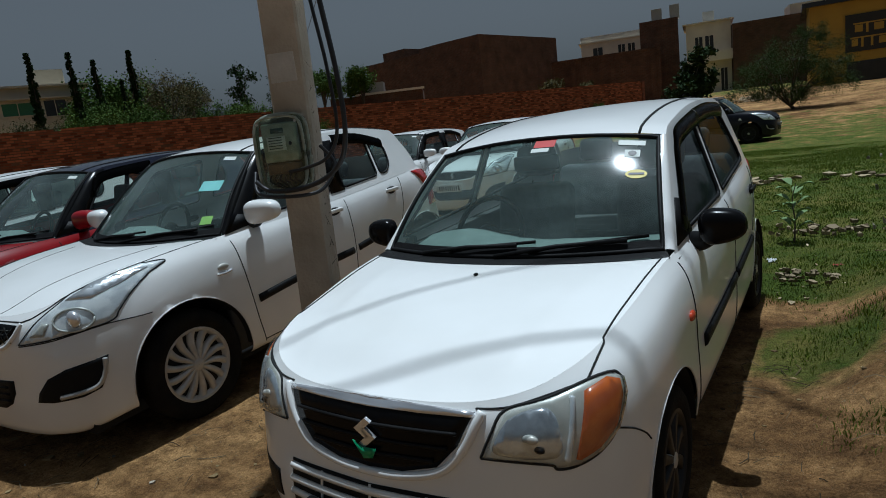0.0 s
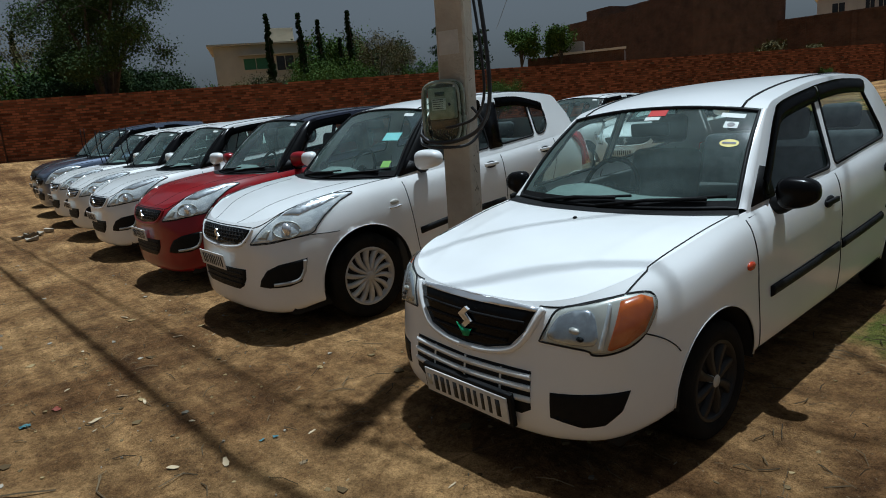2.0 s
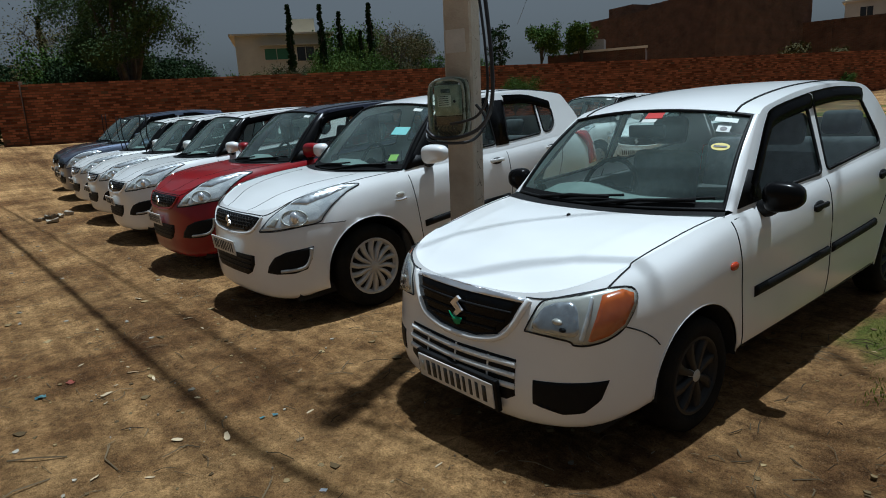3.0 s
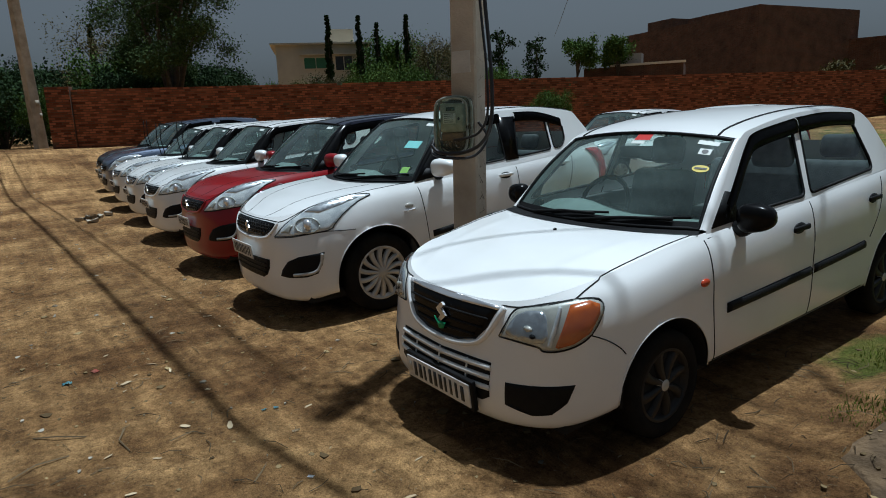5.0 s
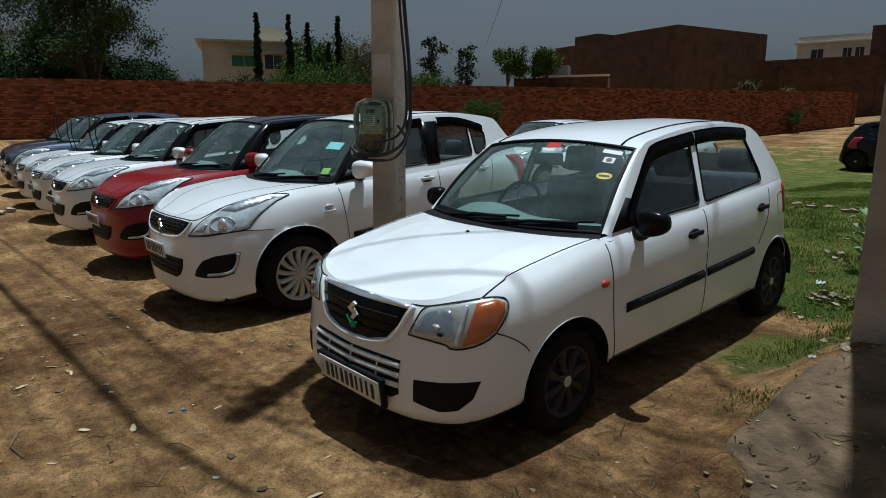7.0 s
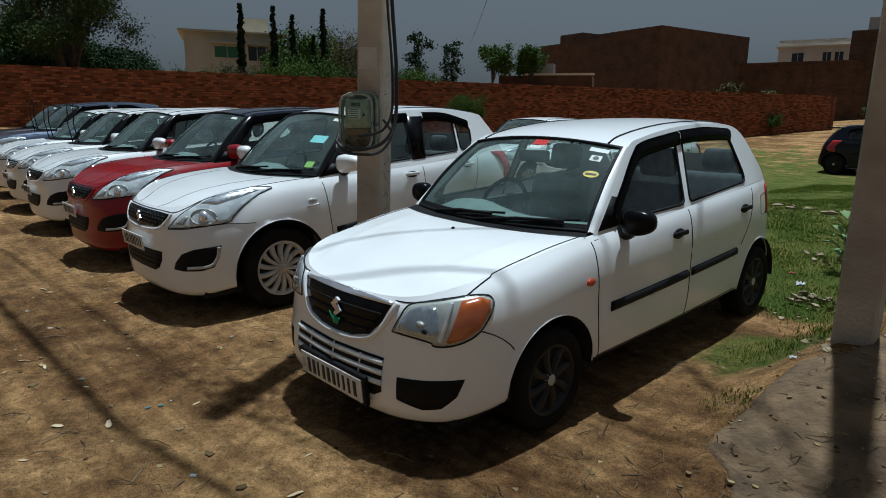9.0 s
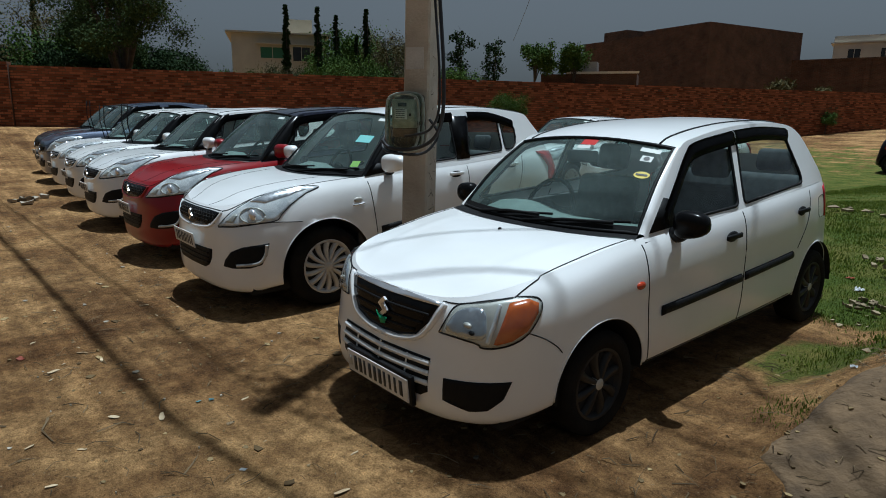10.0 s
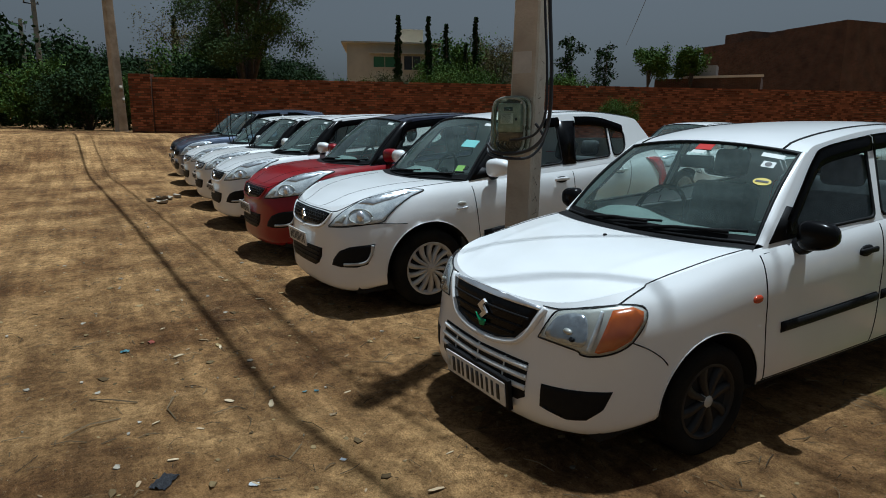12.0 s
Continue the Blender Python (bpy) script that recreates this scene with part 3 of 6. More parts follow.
    # wipers
    if s.get("wipers") == "up":
        for q in (-0.45, 0.25):
            a = on_screen(q, 0.02, 0.01)
            part("wiper", tube([a, a + np.array((0.05, -0.05, 0.30)), a + np.array((0.10, -0.03, 0.62))], 0.009), BLACK, car)
    else:
        for q0, q1 in s.get("wiper_q", ((-0.62, 0.12), (-0.02, 0.80))):
            a, b = on_screen(q0, -0.0, 0.02), on_screen(q1, 0.075, 0.018)
            m = (np.array(a) + b) / 2 + np.array((0, -0.01, 0.012))
            w = part("wiper", tube([a, m, b], 0.009), BLACK, car)
            a2, b2 = on_screen(q0 + 0.22, 0.05, 0.008), on_screen(q1 + 0.12, 0.105, 0.008)
            part("blade", tube([a2, (a2 + b2) / 2, b2], 0.007), BLACK, w)
    # cabin sides: pillars, window openings, panes

    def fx(y, z):
        bx, bz = sk.edge_at(y)
        return bx + 0.004 - s["tumble"] * max(z - bz, -0.02) - 0.05 * max(z - bz, 0) ** 2
    arc = list(map(tuple, catmull(s["roofline"], 6)))
    bottom = [(y, sk.edge_at(y)[1] - 0.012) for y in np.linspace(arc[-1][0], arc[0][0], 22)]

    def rounded(w, r=0.035):
        out = []
        n = len(w)
        for i in range(n):
            a, b, c = (np.array(w[(i + k) % n], float) for k in (-1, 0, 1))
            ra, rc = min(r, 0.4 * np.linalg.norm(a - b)), min(r, 0.4 * np.linalg.norm(c - b))
            p, q = b + (a - b) / np.linalg.norm(a - b) * ra, b + (c - b) / np.linalg.norm(c - b) * rc
            for t in (0, 0.33, 0.67, 1):
                out.append(tuple((1 - t) ** 2 * p + 2 * t * (1 - t) * b + t * t * q))
        return out
    holes = [rounded(w) for w in s["windows"]]
    for sgn in (1, -1):
        g = (lambda y, z: fx(y, z)) if sgn > 0 else (lambda y, z: -fx(y, z))
        pb = poly_sheet(arc + bottom, g, holes, 0.0)
        part("side_frame", pb, s.get("pillar_paint") or paint, body)
        for h in holes:
            gl = poly_sheet(h, lambda y, z: sgn * (fx(y, z) - 0.010))
            win = part("side_window", gl, SIDEGLASS, car)
            part("window_seal", tube([(sgn * (fx(y, z) - 0.002), y, z) for y, z in h + h[:1]], 0.009, 6), BLACK, win)
        if s.get("visor"):
            for k, line in enumerate(s["visor"]):
                pts = catmull(line, 8)
                vis = [[(sgn * (fx(y, z) + o), y, z + dz) for o, dz in ((0.003, 0.034), (0.020, 0.020), (0.028, -0.014), (0.026, -0.046))] for y, z in pts]
                bm = grid_mesh(vis)
                bmesh.ops.solidify(bm, geom=bm.faces[:], thickness=0.003)
                part("rain_visor", bm, GLOSSBLACK, car, "dark glossy rain visor")
    # roof and tailgate
    ra = np.array(arc)
    for sgn in (1, -1):
        cover = []
        for k in range(15):
            p = on_screen(sgn * 0.985, k / 14, 0.003)
            za = float(np.interp(p[1], ra[:, 0], ra[:, 1]))
            q = np.array((sgn * (fx(p[1], za) + 0.002), p[1], za))
            cover.append([tuple(p), tuple((p + q) / 2 + np.array((sgn * 0.004, -0.006, 0.006))), tuple(q), (q[0] - sgn * 0.004, q[1] + 0.012, q[2] - 0.016)])
        part("windscreen_pillar", grid_mesh(cover, flip=sgn < 0), GLOSSBLACK if s.get("blacks") else paint, body)
    ys = np.linspace(t1[1], s["roof_end"][1], 26)
    cz = catmull(s["roof_z"], 8)
    rows2 = []
    for j, y in enumerate(ys):
        r = j / 25
        ez = np.interp(y, ra[:, 0], ra[:, 1])
        ex = fx(y, ez)
        cy = t0[1] + (s["roof_end"][0] - t0[1]) * r
        c = np.interp(cy, cz[:, 0], cz[:, 1])
        row = []
        for k in range(17):
            q = k / 16
            p = ex * q
            row.append((p, cy + (y - cy) * q ** 2.2, c + (ez - c) * (q ** 2.6)))
        rows2.append(row)
    part("roof", grid_mesh(rows2, mirror=True), roof_paint, car)
    for sgn in (1, -1):
        part("roof_channel", tube([(sgn * r[13][0], r[13][1], r[13][2] + 0.001) for r in rows2], 0.006, 6), s.get("channel") or GAP, car)
    last = rows2[-1]
    tail = []
    for k in range(17):
        q = k / 16
        p0 = np.array(last[k])
        i = int(round((len(sk.top) - 1) - q * sk.per * 2.2))
        p1 = sk.top[i]
        tail.append([tuple(p0 * (1 - t) + p1 * t + np.array((0, 0.03 * math.sin(math.pi * t), 0))) for t in np.linspace(0, 1, 9)])
    part("tailgate", grid_mesh([[c[j] for c in tail] for j in (5, 6, 7, 8)], mirror=True), paint, car)
    part("rear_window", grid_mesh([[c[j] for c in tail] for j in range(6)], mirror=True), SIDEGLASS, car)
    for sgn in (1, -1):
        y1 = arc[-1][0]
        corner = [[(sgn * x, y, z) for x, y, z in ((fx(a, b), a, b), tuple(tail[16][j]))] for (a, b), j in (((ra[-1][0], ra[-1][1]), 0), ((ra[-1][0] + 0.0, ra[-1][1] - 0.0), 4), ((ra[-1][0], sk.edge_at(ra[-1][0])[1]), 8))]
        part("rear_pillar", grid_mesh(corner), paint, body)
    # cabin
    fy = s["seat_y"]
    lin = boxes((-half + 0.1, half - 0.1, 0.95, L - 0.35, 0.25, 0.31))
    part("cabin_floor", lin, LINING, car)
    for sgn in (1, -1):
        a, b = sorted((sgn * (half - 0.13), sgn * (half - 0.055)))
        part("door_trim", boxes((a, b, 1.08, s["arches"][1][0] - s["arches"][1][2] - 0.03, 0.26, 0.86)), LINING, car)
    part("boot_floor", boxes((-half + 0.17, half - 0.17, s["arches"][1][0] - 0.36, L - 0.32, 0.60, 0.64)), LINING, car)
    for x in (-0.36, 0.36):
        seat(car, x * half / 0.74, fy, 0.36)
    bm = box(bmesh.new(), -half + 0.16, half - 0.16, fy + 0.75, fy + 1.2, 0.36, 0.54, 0.05)
    part("rear_bench", bm, SEAT, car)
    part("rear_backrest", box(bmesh.new(), -half + 0.16, half - 0.16, -0.08, 0.08, 0, 0.52, 0.06, pose(0, fy + 1.2, 0.48, -16)), SEAT, car)
    for x in (-0.32, 0.32):
        part("headrest", box(bmesh.new(), -0.12, 0.12, -0.045, 0.045, 0.54, 0.70, 0.04, pose(x, fy + 1.2, 0.48, -16)), SEAT, car)
    d = []
    for k in range(13):
        x = -half * 0.77 + half * 1.54 * k / 12
        hump = 0.05 * math.exp(-((x + 0.36) / 0.2) ** 2)
        y0, z0 = b0[1] + 0.06 + 0.12 * abs(x / half) ** 2, b0[2] + 0.01
        d.append([(x, y0, z0 - 0.10), (x, y0 + 0.03, z0 - 0.03), (x, y0 + 0.22, z0 + hump - 0.005), (x, y0 + 0.36, z0 + hump - 0.03), (x, y0 + 0.42, z0 - 0.10), (x, y0 + 0.40, z0 - 0.42)])
    part("dashboard", grid_mesh(d), DASH, car, "grey-green moulded dashboard")
    ring = [(-0.36 + 0.185 * math.cos(a), 0.06 * -math.sin(a) * 0.9, 0.17 * math.sin(a)) for a in np.linspace(0, 2 * math.pi, 30)]
    wheel_y, wheel_z = b0[1] + 0.60, b0[2] - 0.03
    sw = part("steering_wheel", tube([(x, wheel_y + z * 0.45, wheel_z + z) for x, _, z in ring], 0.015), BLACK, car)
    part("steering_hub", blob((-0.36, wheel_y - 0.01, wheel_z - 0.01), (0.07, 0.04, 0.06)), BLACK, sw)
    part("steering_spokes", tube([(-0.53, wheel_y, wheel_z), (-0.36, wheel_y - 0.01, wheel_z), (-0.19, wheel_y, wheel_z)], 0.016), BLACK, sw)
    m = on_screen(0, 0.86, -0.05)
    part("inner_mirror", box(bmesh.new(), m[0] - 0.11, m[0] + 0.11, m[1] + 0.0, m[1] + 0.03, m[2] - 0.05, m[2] + 0.02, 0.012), BLACK, car)
    # wheels
    for wy, wz, _ in s["arches"]:
        for sgn in (1, -1):
            wheel(car, sgn * (half - s["tyre"][1] / 2 - 0.022), wy, s["tyre"][0], s["tyre"][0], s["tyre"][1], s["rim"], s["spokes"], cap=s.get("cap"))
    # mirrors
    for sgn in (1, -1):
        mx, my, mz = s["mirror"]
        rx, ry, rz = s.get("mirror_r", (0.105, 0.055, 0.075))
        bm = blob((0, 0, 0), (rx, ry, rz), 24)
        for v in bm.verts:
            if v.co.y > ry * 0.35:
                v.co.y = ry * 0.35
            v.co = Vector([math.copysign(abs(c / k) ** 0.72 * k, c) for c, k in zip(v.co, (rx, ry, rz))])
            v.co.z *= 1 - 0.18 * (v.co.x / rx if sgn > 0 else -v.co.x / rx)
        mir = part("door_mirror", bm, s.get("mirror_paint") or paint, car)
        mir.matrix_basis = pose(sgn * mx, my, mz, 0, sgn * -4, sgn * 8)
        glassy = blob((0, 0, 0), (rx * 0.88, 0.006, rz * 0.82), 16)
        mg = part("mirror_glass", glassy, CHROME, mir)
        mg.matrix_basis = pose(0, ry * 0.37, 0)
        bx = sk.edge_at(my + 0.02)[0]
        foot = part("mirror_foot", tube([(sgn * (bx - 0.02), my + 0.05, mz - 0.075), (sgn * (bx + 0.05), my + 0.03, mz - 0.065), (sgn * (mx - rx * 0.35), my + 0.01, mz - 0.035)], 0.042, 10, end=0.85), s.get("foot_paint") or BLACK, car)
        for poly in s.get("blacks", ()):
            part("pillar_trim", poly_sheet(poly, lambda y, z: sgn * (fx(y, z) + 0.005), thick=0.003), GLOSSBLACK, car)
        if s.get("sail"):
            part("mirror_sail", poly_sheet(s["sail"], lambda y, z: sgn * (fx(y, z) + 0.006), thick=0.004), BLACK, car)
    # doors: gaps, handles, mouldings
    for line in s["gaps"]:
        for sgn in (1, -1):
            part("panel_gap", sk.strip([(sgn * x, y, z) for x, y, z in line], 0.0032, 0.0), GAP, body)
    for x, y, z, mat in s["handles"]:
        for sgn in (1, -1):
            p = sk.near((sgn * x, y, z), 0.0)
            # black plastic behind black handles; elsewhere a dark blob paints the hollow's shade
            rec = part("handle_recess", blob(p, (0.012, 0.062, 0.03)), BLACK if mat is BLACK else GAP, body)
            part("handle", box(bmesh.new(), p.x - 0.008 + sgn * 0.016, p.x + 0.008 + sgn * 0.016, y - 0.085, y + 0.075, z - 0.012, z + 0.016, 0.007), mat, rec)
    for line in s.get("mouldings", ()):
        for sgn in (1, -1):
            part("door_moulding", sk.strip([(sgn * x, y, z) for x, y, z in line], 0.026, 0.002, flat=0.55, sides=8), BLACK, body, "black rub strip")
    s["front"](car, sk, body)
    return car, sk


def alto_front(car, sk, body):
    N = sk.near
    part("grille", sk.decal([(-0.345, 0.1, 0.692), (0, 0.08, 0.688), (0.345, 0.1, 0.692), (0.30, 0.08, 0.60), (0.235, 0.06, 0.535), (0.12, 0.04, 0.508), (0, 0.04, 0.502), (-0.12, 0.04, 0.508), (-0.235, 0.06, 0.535), (-0.30, 0.08, 0.60)], 0.004, cuts=3), GLOSSBLACK, car, "glossy black grille with thin slats")
    part("grille_chrome", sk.decal([(-0.352, 0.10, 0.700), (-0.18, 0.09, 0.704), (0, 0.08, 0.705), (0.18, 0.09, 0.704), (0.352, 0.10, 0.700), (0.345, 0.11, 0.674), (0.18, 0.09, 0.674), (0, 0.08, 0.674), (-0.18, 0.09, 0.674), (-0.345, 0.11, 0.674)], 0.007, cuts=2), CHROME, car, "flat chrome bar")
    for z, w in ((0.635, 0.30), (0.59, 0.27), (0.548, 0.225)):
        part("grille_slat", sk.strip([(-w, 0.08, z), (0, 0.06, z - 0.004), (w, 0.08, z)], 0.006, 0.008), BLACK, car)
    part("grille_surround", sk.strip([(-0.368, 0.12, 0.69), (-0.315, 0.09, 0.59), (-0.245, 0.07, 0.522), (-0.12, 0.05, 0.492), (0, 0.05, 0.486), (0.12, 0.05, 0.492), (0.245, 0.07, 0.522), (0.315, 0.09, 0.59), (0.368, 0.12, 0.69)], 0.014, 0.002), WHITE, car)
    emblem(car, sk, (0, 0.06, 0.61), 0.095, CHROME)
    ry = N((0, 0.05, 0.56)).y - 0.02
    rib = plaque([(x, ry, z) for x, z in ((-0.045, 0.585), (-0.012, 0.565), (0.04, 0.568), (0.022, 0.535), (-0.012, 0.53))], 0.004)
    part("green_ribbon", rib, EMBLEM_GREEN, car, "small green ribbon on the badge")
    for g in (1, -1):
        def P(rows):
            return [(g * a, b, c) for a, b, c in rows]
        lamp = part("headlamp", sk.decal(P([(0.365, 0.10, 0.572), (0.39, 0.12, 0.632), (0.425, 0.15, 0.688), (0.53, 0.20, 0.718), (0.645, 0.34, 0.742), (0.685, 0.37, 0.728), (0.692, 0.36, 0.68), (0.675, 0.30, 0.60), (0.645, 0.24, 0.562), (0.60, 0.18, 0.545), (0.555, 0.15, 0.545), (0.53, 0.14, 0.56)]), 0.003, cuts=3), LAMPGREY, car, "weathered headlamp with amber indicator")
        part("amber_indicator", sk.decal(P([(0.594, 0.18, 0.563), (0.60, 0.22, 0.64), (0.604, 0.26, 0.718), (0.64, 0.33, 0.730), (0.672, 0.36, 0.718), (0.68, 0.35, 0.68), (0.665, 0.30, 0.61), (0.637, 0.24, 0.574), (0.60, 0.19, 0.558)]), 0.008, cuts=2), AMBER, lamp, "amber indicator lens")
        part("reflector", sk.decal(P([(0.405, 0.12, 0.582), (0.41, 0.12, 0.635), (0.445, 0.15, 0.672), (0.53, 0.18, 0.695), (0.555, 0.18, 0.64), (0.55, 0.16, 0.575)]), 0.006, 4, 3), BOWL, lamp)
        part("divider", sk.strip(P([(0.572, 0.17, 0.562), (0.579, 0.2, 0.64), (0.580, 0.23, 0.712)]), 0.010, 0.006, flat=0.8), REFLECT, lamp, "silver strip between the two lamps")
        part("bulb_shade", blob(N((g * 0.487, 0.15, 0.622), 0.007), (0.024, 0.012, 0.013), 14), LAMPGREY, lamp)
        part("bulb", blob(N((g * 0.505, 0.16, 0.592), 0.007), (0.016, 0.01, 0.010), 12), BLACK, lamp)
        part("lamp_glass", sk.decal(P([(0.378, 0.10, 0.578), (0.40, 0.12, 0.632), (0.43, 0.15, 0.68), (0.53, 0.20, 0.71), (0.642, 0.34, 0.734), (0.676, 0.37, 0.72), (0.683, 0.36, 0.68), (0.667, 0.30, 0.606), (0.64, 0.24, 0.57), (0.60, 0.18, 0.553), (0.555, 0.15, 0.553), (0.53, 0.14, 0.567)]), 0.016, cuts=3), LENS, lamp)
        part("lamp_gap", sk.strip(P([(0.365, 0.10, 0.572), (0.39, 0.12, 0.632), (0.425, 0.15, 0.688), (0.53, 0.20, 0.718), (0.645, 0.34, 0.742), (0.685, 0.37, 0.728), (0.692, 0.36, 0.68), (0.675, 0.30, 0.60), (0.645, 0.24, 0.562), (0.60, 0.18, 0.545), (0.555, 0.15, 0.545), (0.53, 0.14, 0.56), (0.365, 0.10, 0.572)]), 0.0045, 0.001), GAP, lamp)
        part("bumper_vent", sk.decal(P([(0.425, 0.05, 0.395), (0.54, 0.09, 0.40), (0.668, 0.22, 0.402), (0.645, 0.19, 0.325), (0.60, 0.14, 0.275), (0.535, 0.09, 0.265), (0.49, 0.07, 0.285), (0.422, 0.05, 0.297)]), 0.002, cuts=3), BLACK, car, "black bumper vent")
        part("side_indicator", blob(N((g * 0.74, 0.985, 0.678), 0.002), (0.012, 0.032, 0.019)), REPEATER, car, "orange side indicator")
        part("bumper_seam", sk.strip(P([(0.672, 0.30, 0.60), (0.70, 0.37, 0.565), (0.725, 0.43, 0.52), (0.735, 0.46, 0.485)]), 0.003), GAP, body)
        part("bonnet_gap", sk.strip(P([(0.345, 0.13, 0.69), (0.43, 0.16, 0.69), (0.53, 0.21, 0.72), (0.605, 0.285, 0.736)]), 0.0032), GAP, body)
        part("bonnet_gap", sk.strip(P([(0.605, 0.285, 0.736), (0.608, 0.42, 0.785), (0.612, 0.55, 0.828), (0.624, 0.75, 0.86), (0.634, 0.92, 0.872), (0.64, 1.04, 0.874)]), 0.0034), GAP, body)
        part("tail_lamp", sk.decal(P([(0.70, 3.2, 0.93), (0.66, 3.33, 0.95), (0.66, 3.36, 0.72), (0.71, 3.2, 0.72)]), 0.006, cuts=2), TAILRED, car, "red tail lamp")
    part("fuel_flap_gap", sk.strip([(0.71, 3.06, 0.86), (0.70, 3.19, 0.865), (0.70, 3.20, 0.74), (0.71, 3.07, 0.735), (0.71, 3.06, 0.86)], 0.0022), GAP, body)
    grill = part("lower_grille", sk.decal([(-0.345, 0.03, 0.462), (0, 0.02, 0.452), (0.345, 0.03, 0.462), (0.345, 0.03, 0.31), (0.30, 0.03, 0.285), (-0.30, 0.03, 0.285), (-0.345, 0.03, 0.31)], 0.002, cuts=3), BLACK, car, "lower bumper grille with white bars")
    for z in (0.432, 0.388, 0.344):
        part("grille_bar", sk.strip([(-0.345, 0.03, z + 0.006), (0, 0.02, z - 0.004), (0.345, 0.03, z + 0.006)], 0.013, 0.004, flat=0.8), DUSTY, grill)
    for x in (-0.2, 0.0, 0.2):
        part("grille_post", sk.strip([(x, 0.02, 0.45), (x, 0.02, 0.30)], 0.005, 0.002), DUSTY, grill)
    number_plate(car, -0.016, 0.298, 4, 0.50, 0.112, BLACK, x=0.02)
    part("washer_nozzle", blob(N((0, 0.79, 0.87), 0.004), (0.009, 0.012, 0.006), 12), BLACK, car)
    screen_sticker(car, sk, 0.10, 0.93, 0.10, 0.05, STICKER_RED, "red windscreen sticker")
    screen_sticker(car, sk, 0.075, 0.865, 0.085, 0.026, STICKER_WHITE, "white windscreen sticker")
    screen_sticker(car, sk, 0.80, 0.91, 0.11, 0.032, STICKER_WHITE, "white windscreen sticker")
    screen_sticker(car, sk, 0.81, 0.80, 0.062, 0.045, STICKER_WHITE, "square white windscreen sticker")
    screen_sticker(car, sk, 0.81, 0.80, 0.034, 0.030, INK, "", 0.004, True)
    screen_sticker(car, sk, 0.845, 0.60, 0.085, 0.05, STICKER_YELLOW, "round yellow windscreen sticker", 0.002, True)
    screen_sticker(car, sk, 0.845, 0.60, 0.06, 0.012, INK, "", 0.004)


def screen_sticker(car, sk, q, r, w, h, mat, label="", off=0.002, disc=False):
    c, u, v = sk.on_screen(q, r, off), sk.on_screen(q + 0.04, r, off), sk.on_screen(q, r + 0.04, off)
    u, v = (u - c) / np.linalg.norm(u - c), (v - c) / np.linalg.norm(v - c)
    bm = bmesh.new()
    n = 20 if disc else 4
    pts = [(math.cos(a) / 2, math.sin(a) / 2) for a in np.linspace(0, 2 * math.pi, n, endpoint=False)] if disc else [(-0.5, -0.5), (0.5, -0.5), (0.5, 0.5), (-0.5, 0.5)]
    bm.faces.new([bm.verts.new(c + u * a * w + v * b * h) for a, b in pts])
    part("sticker", bm, mat, car, label, False)


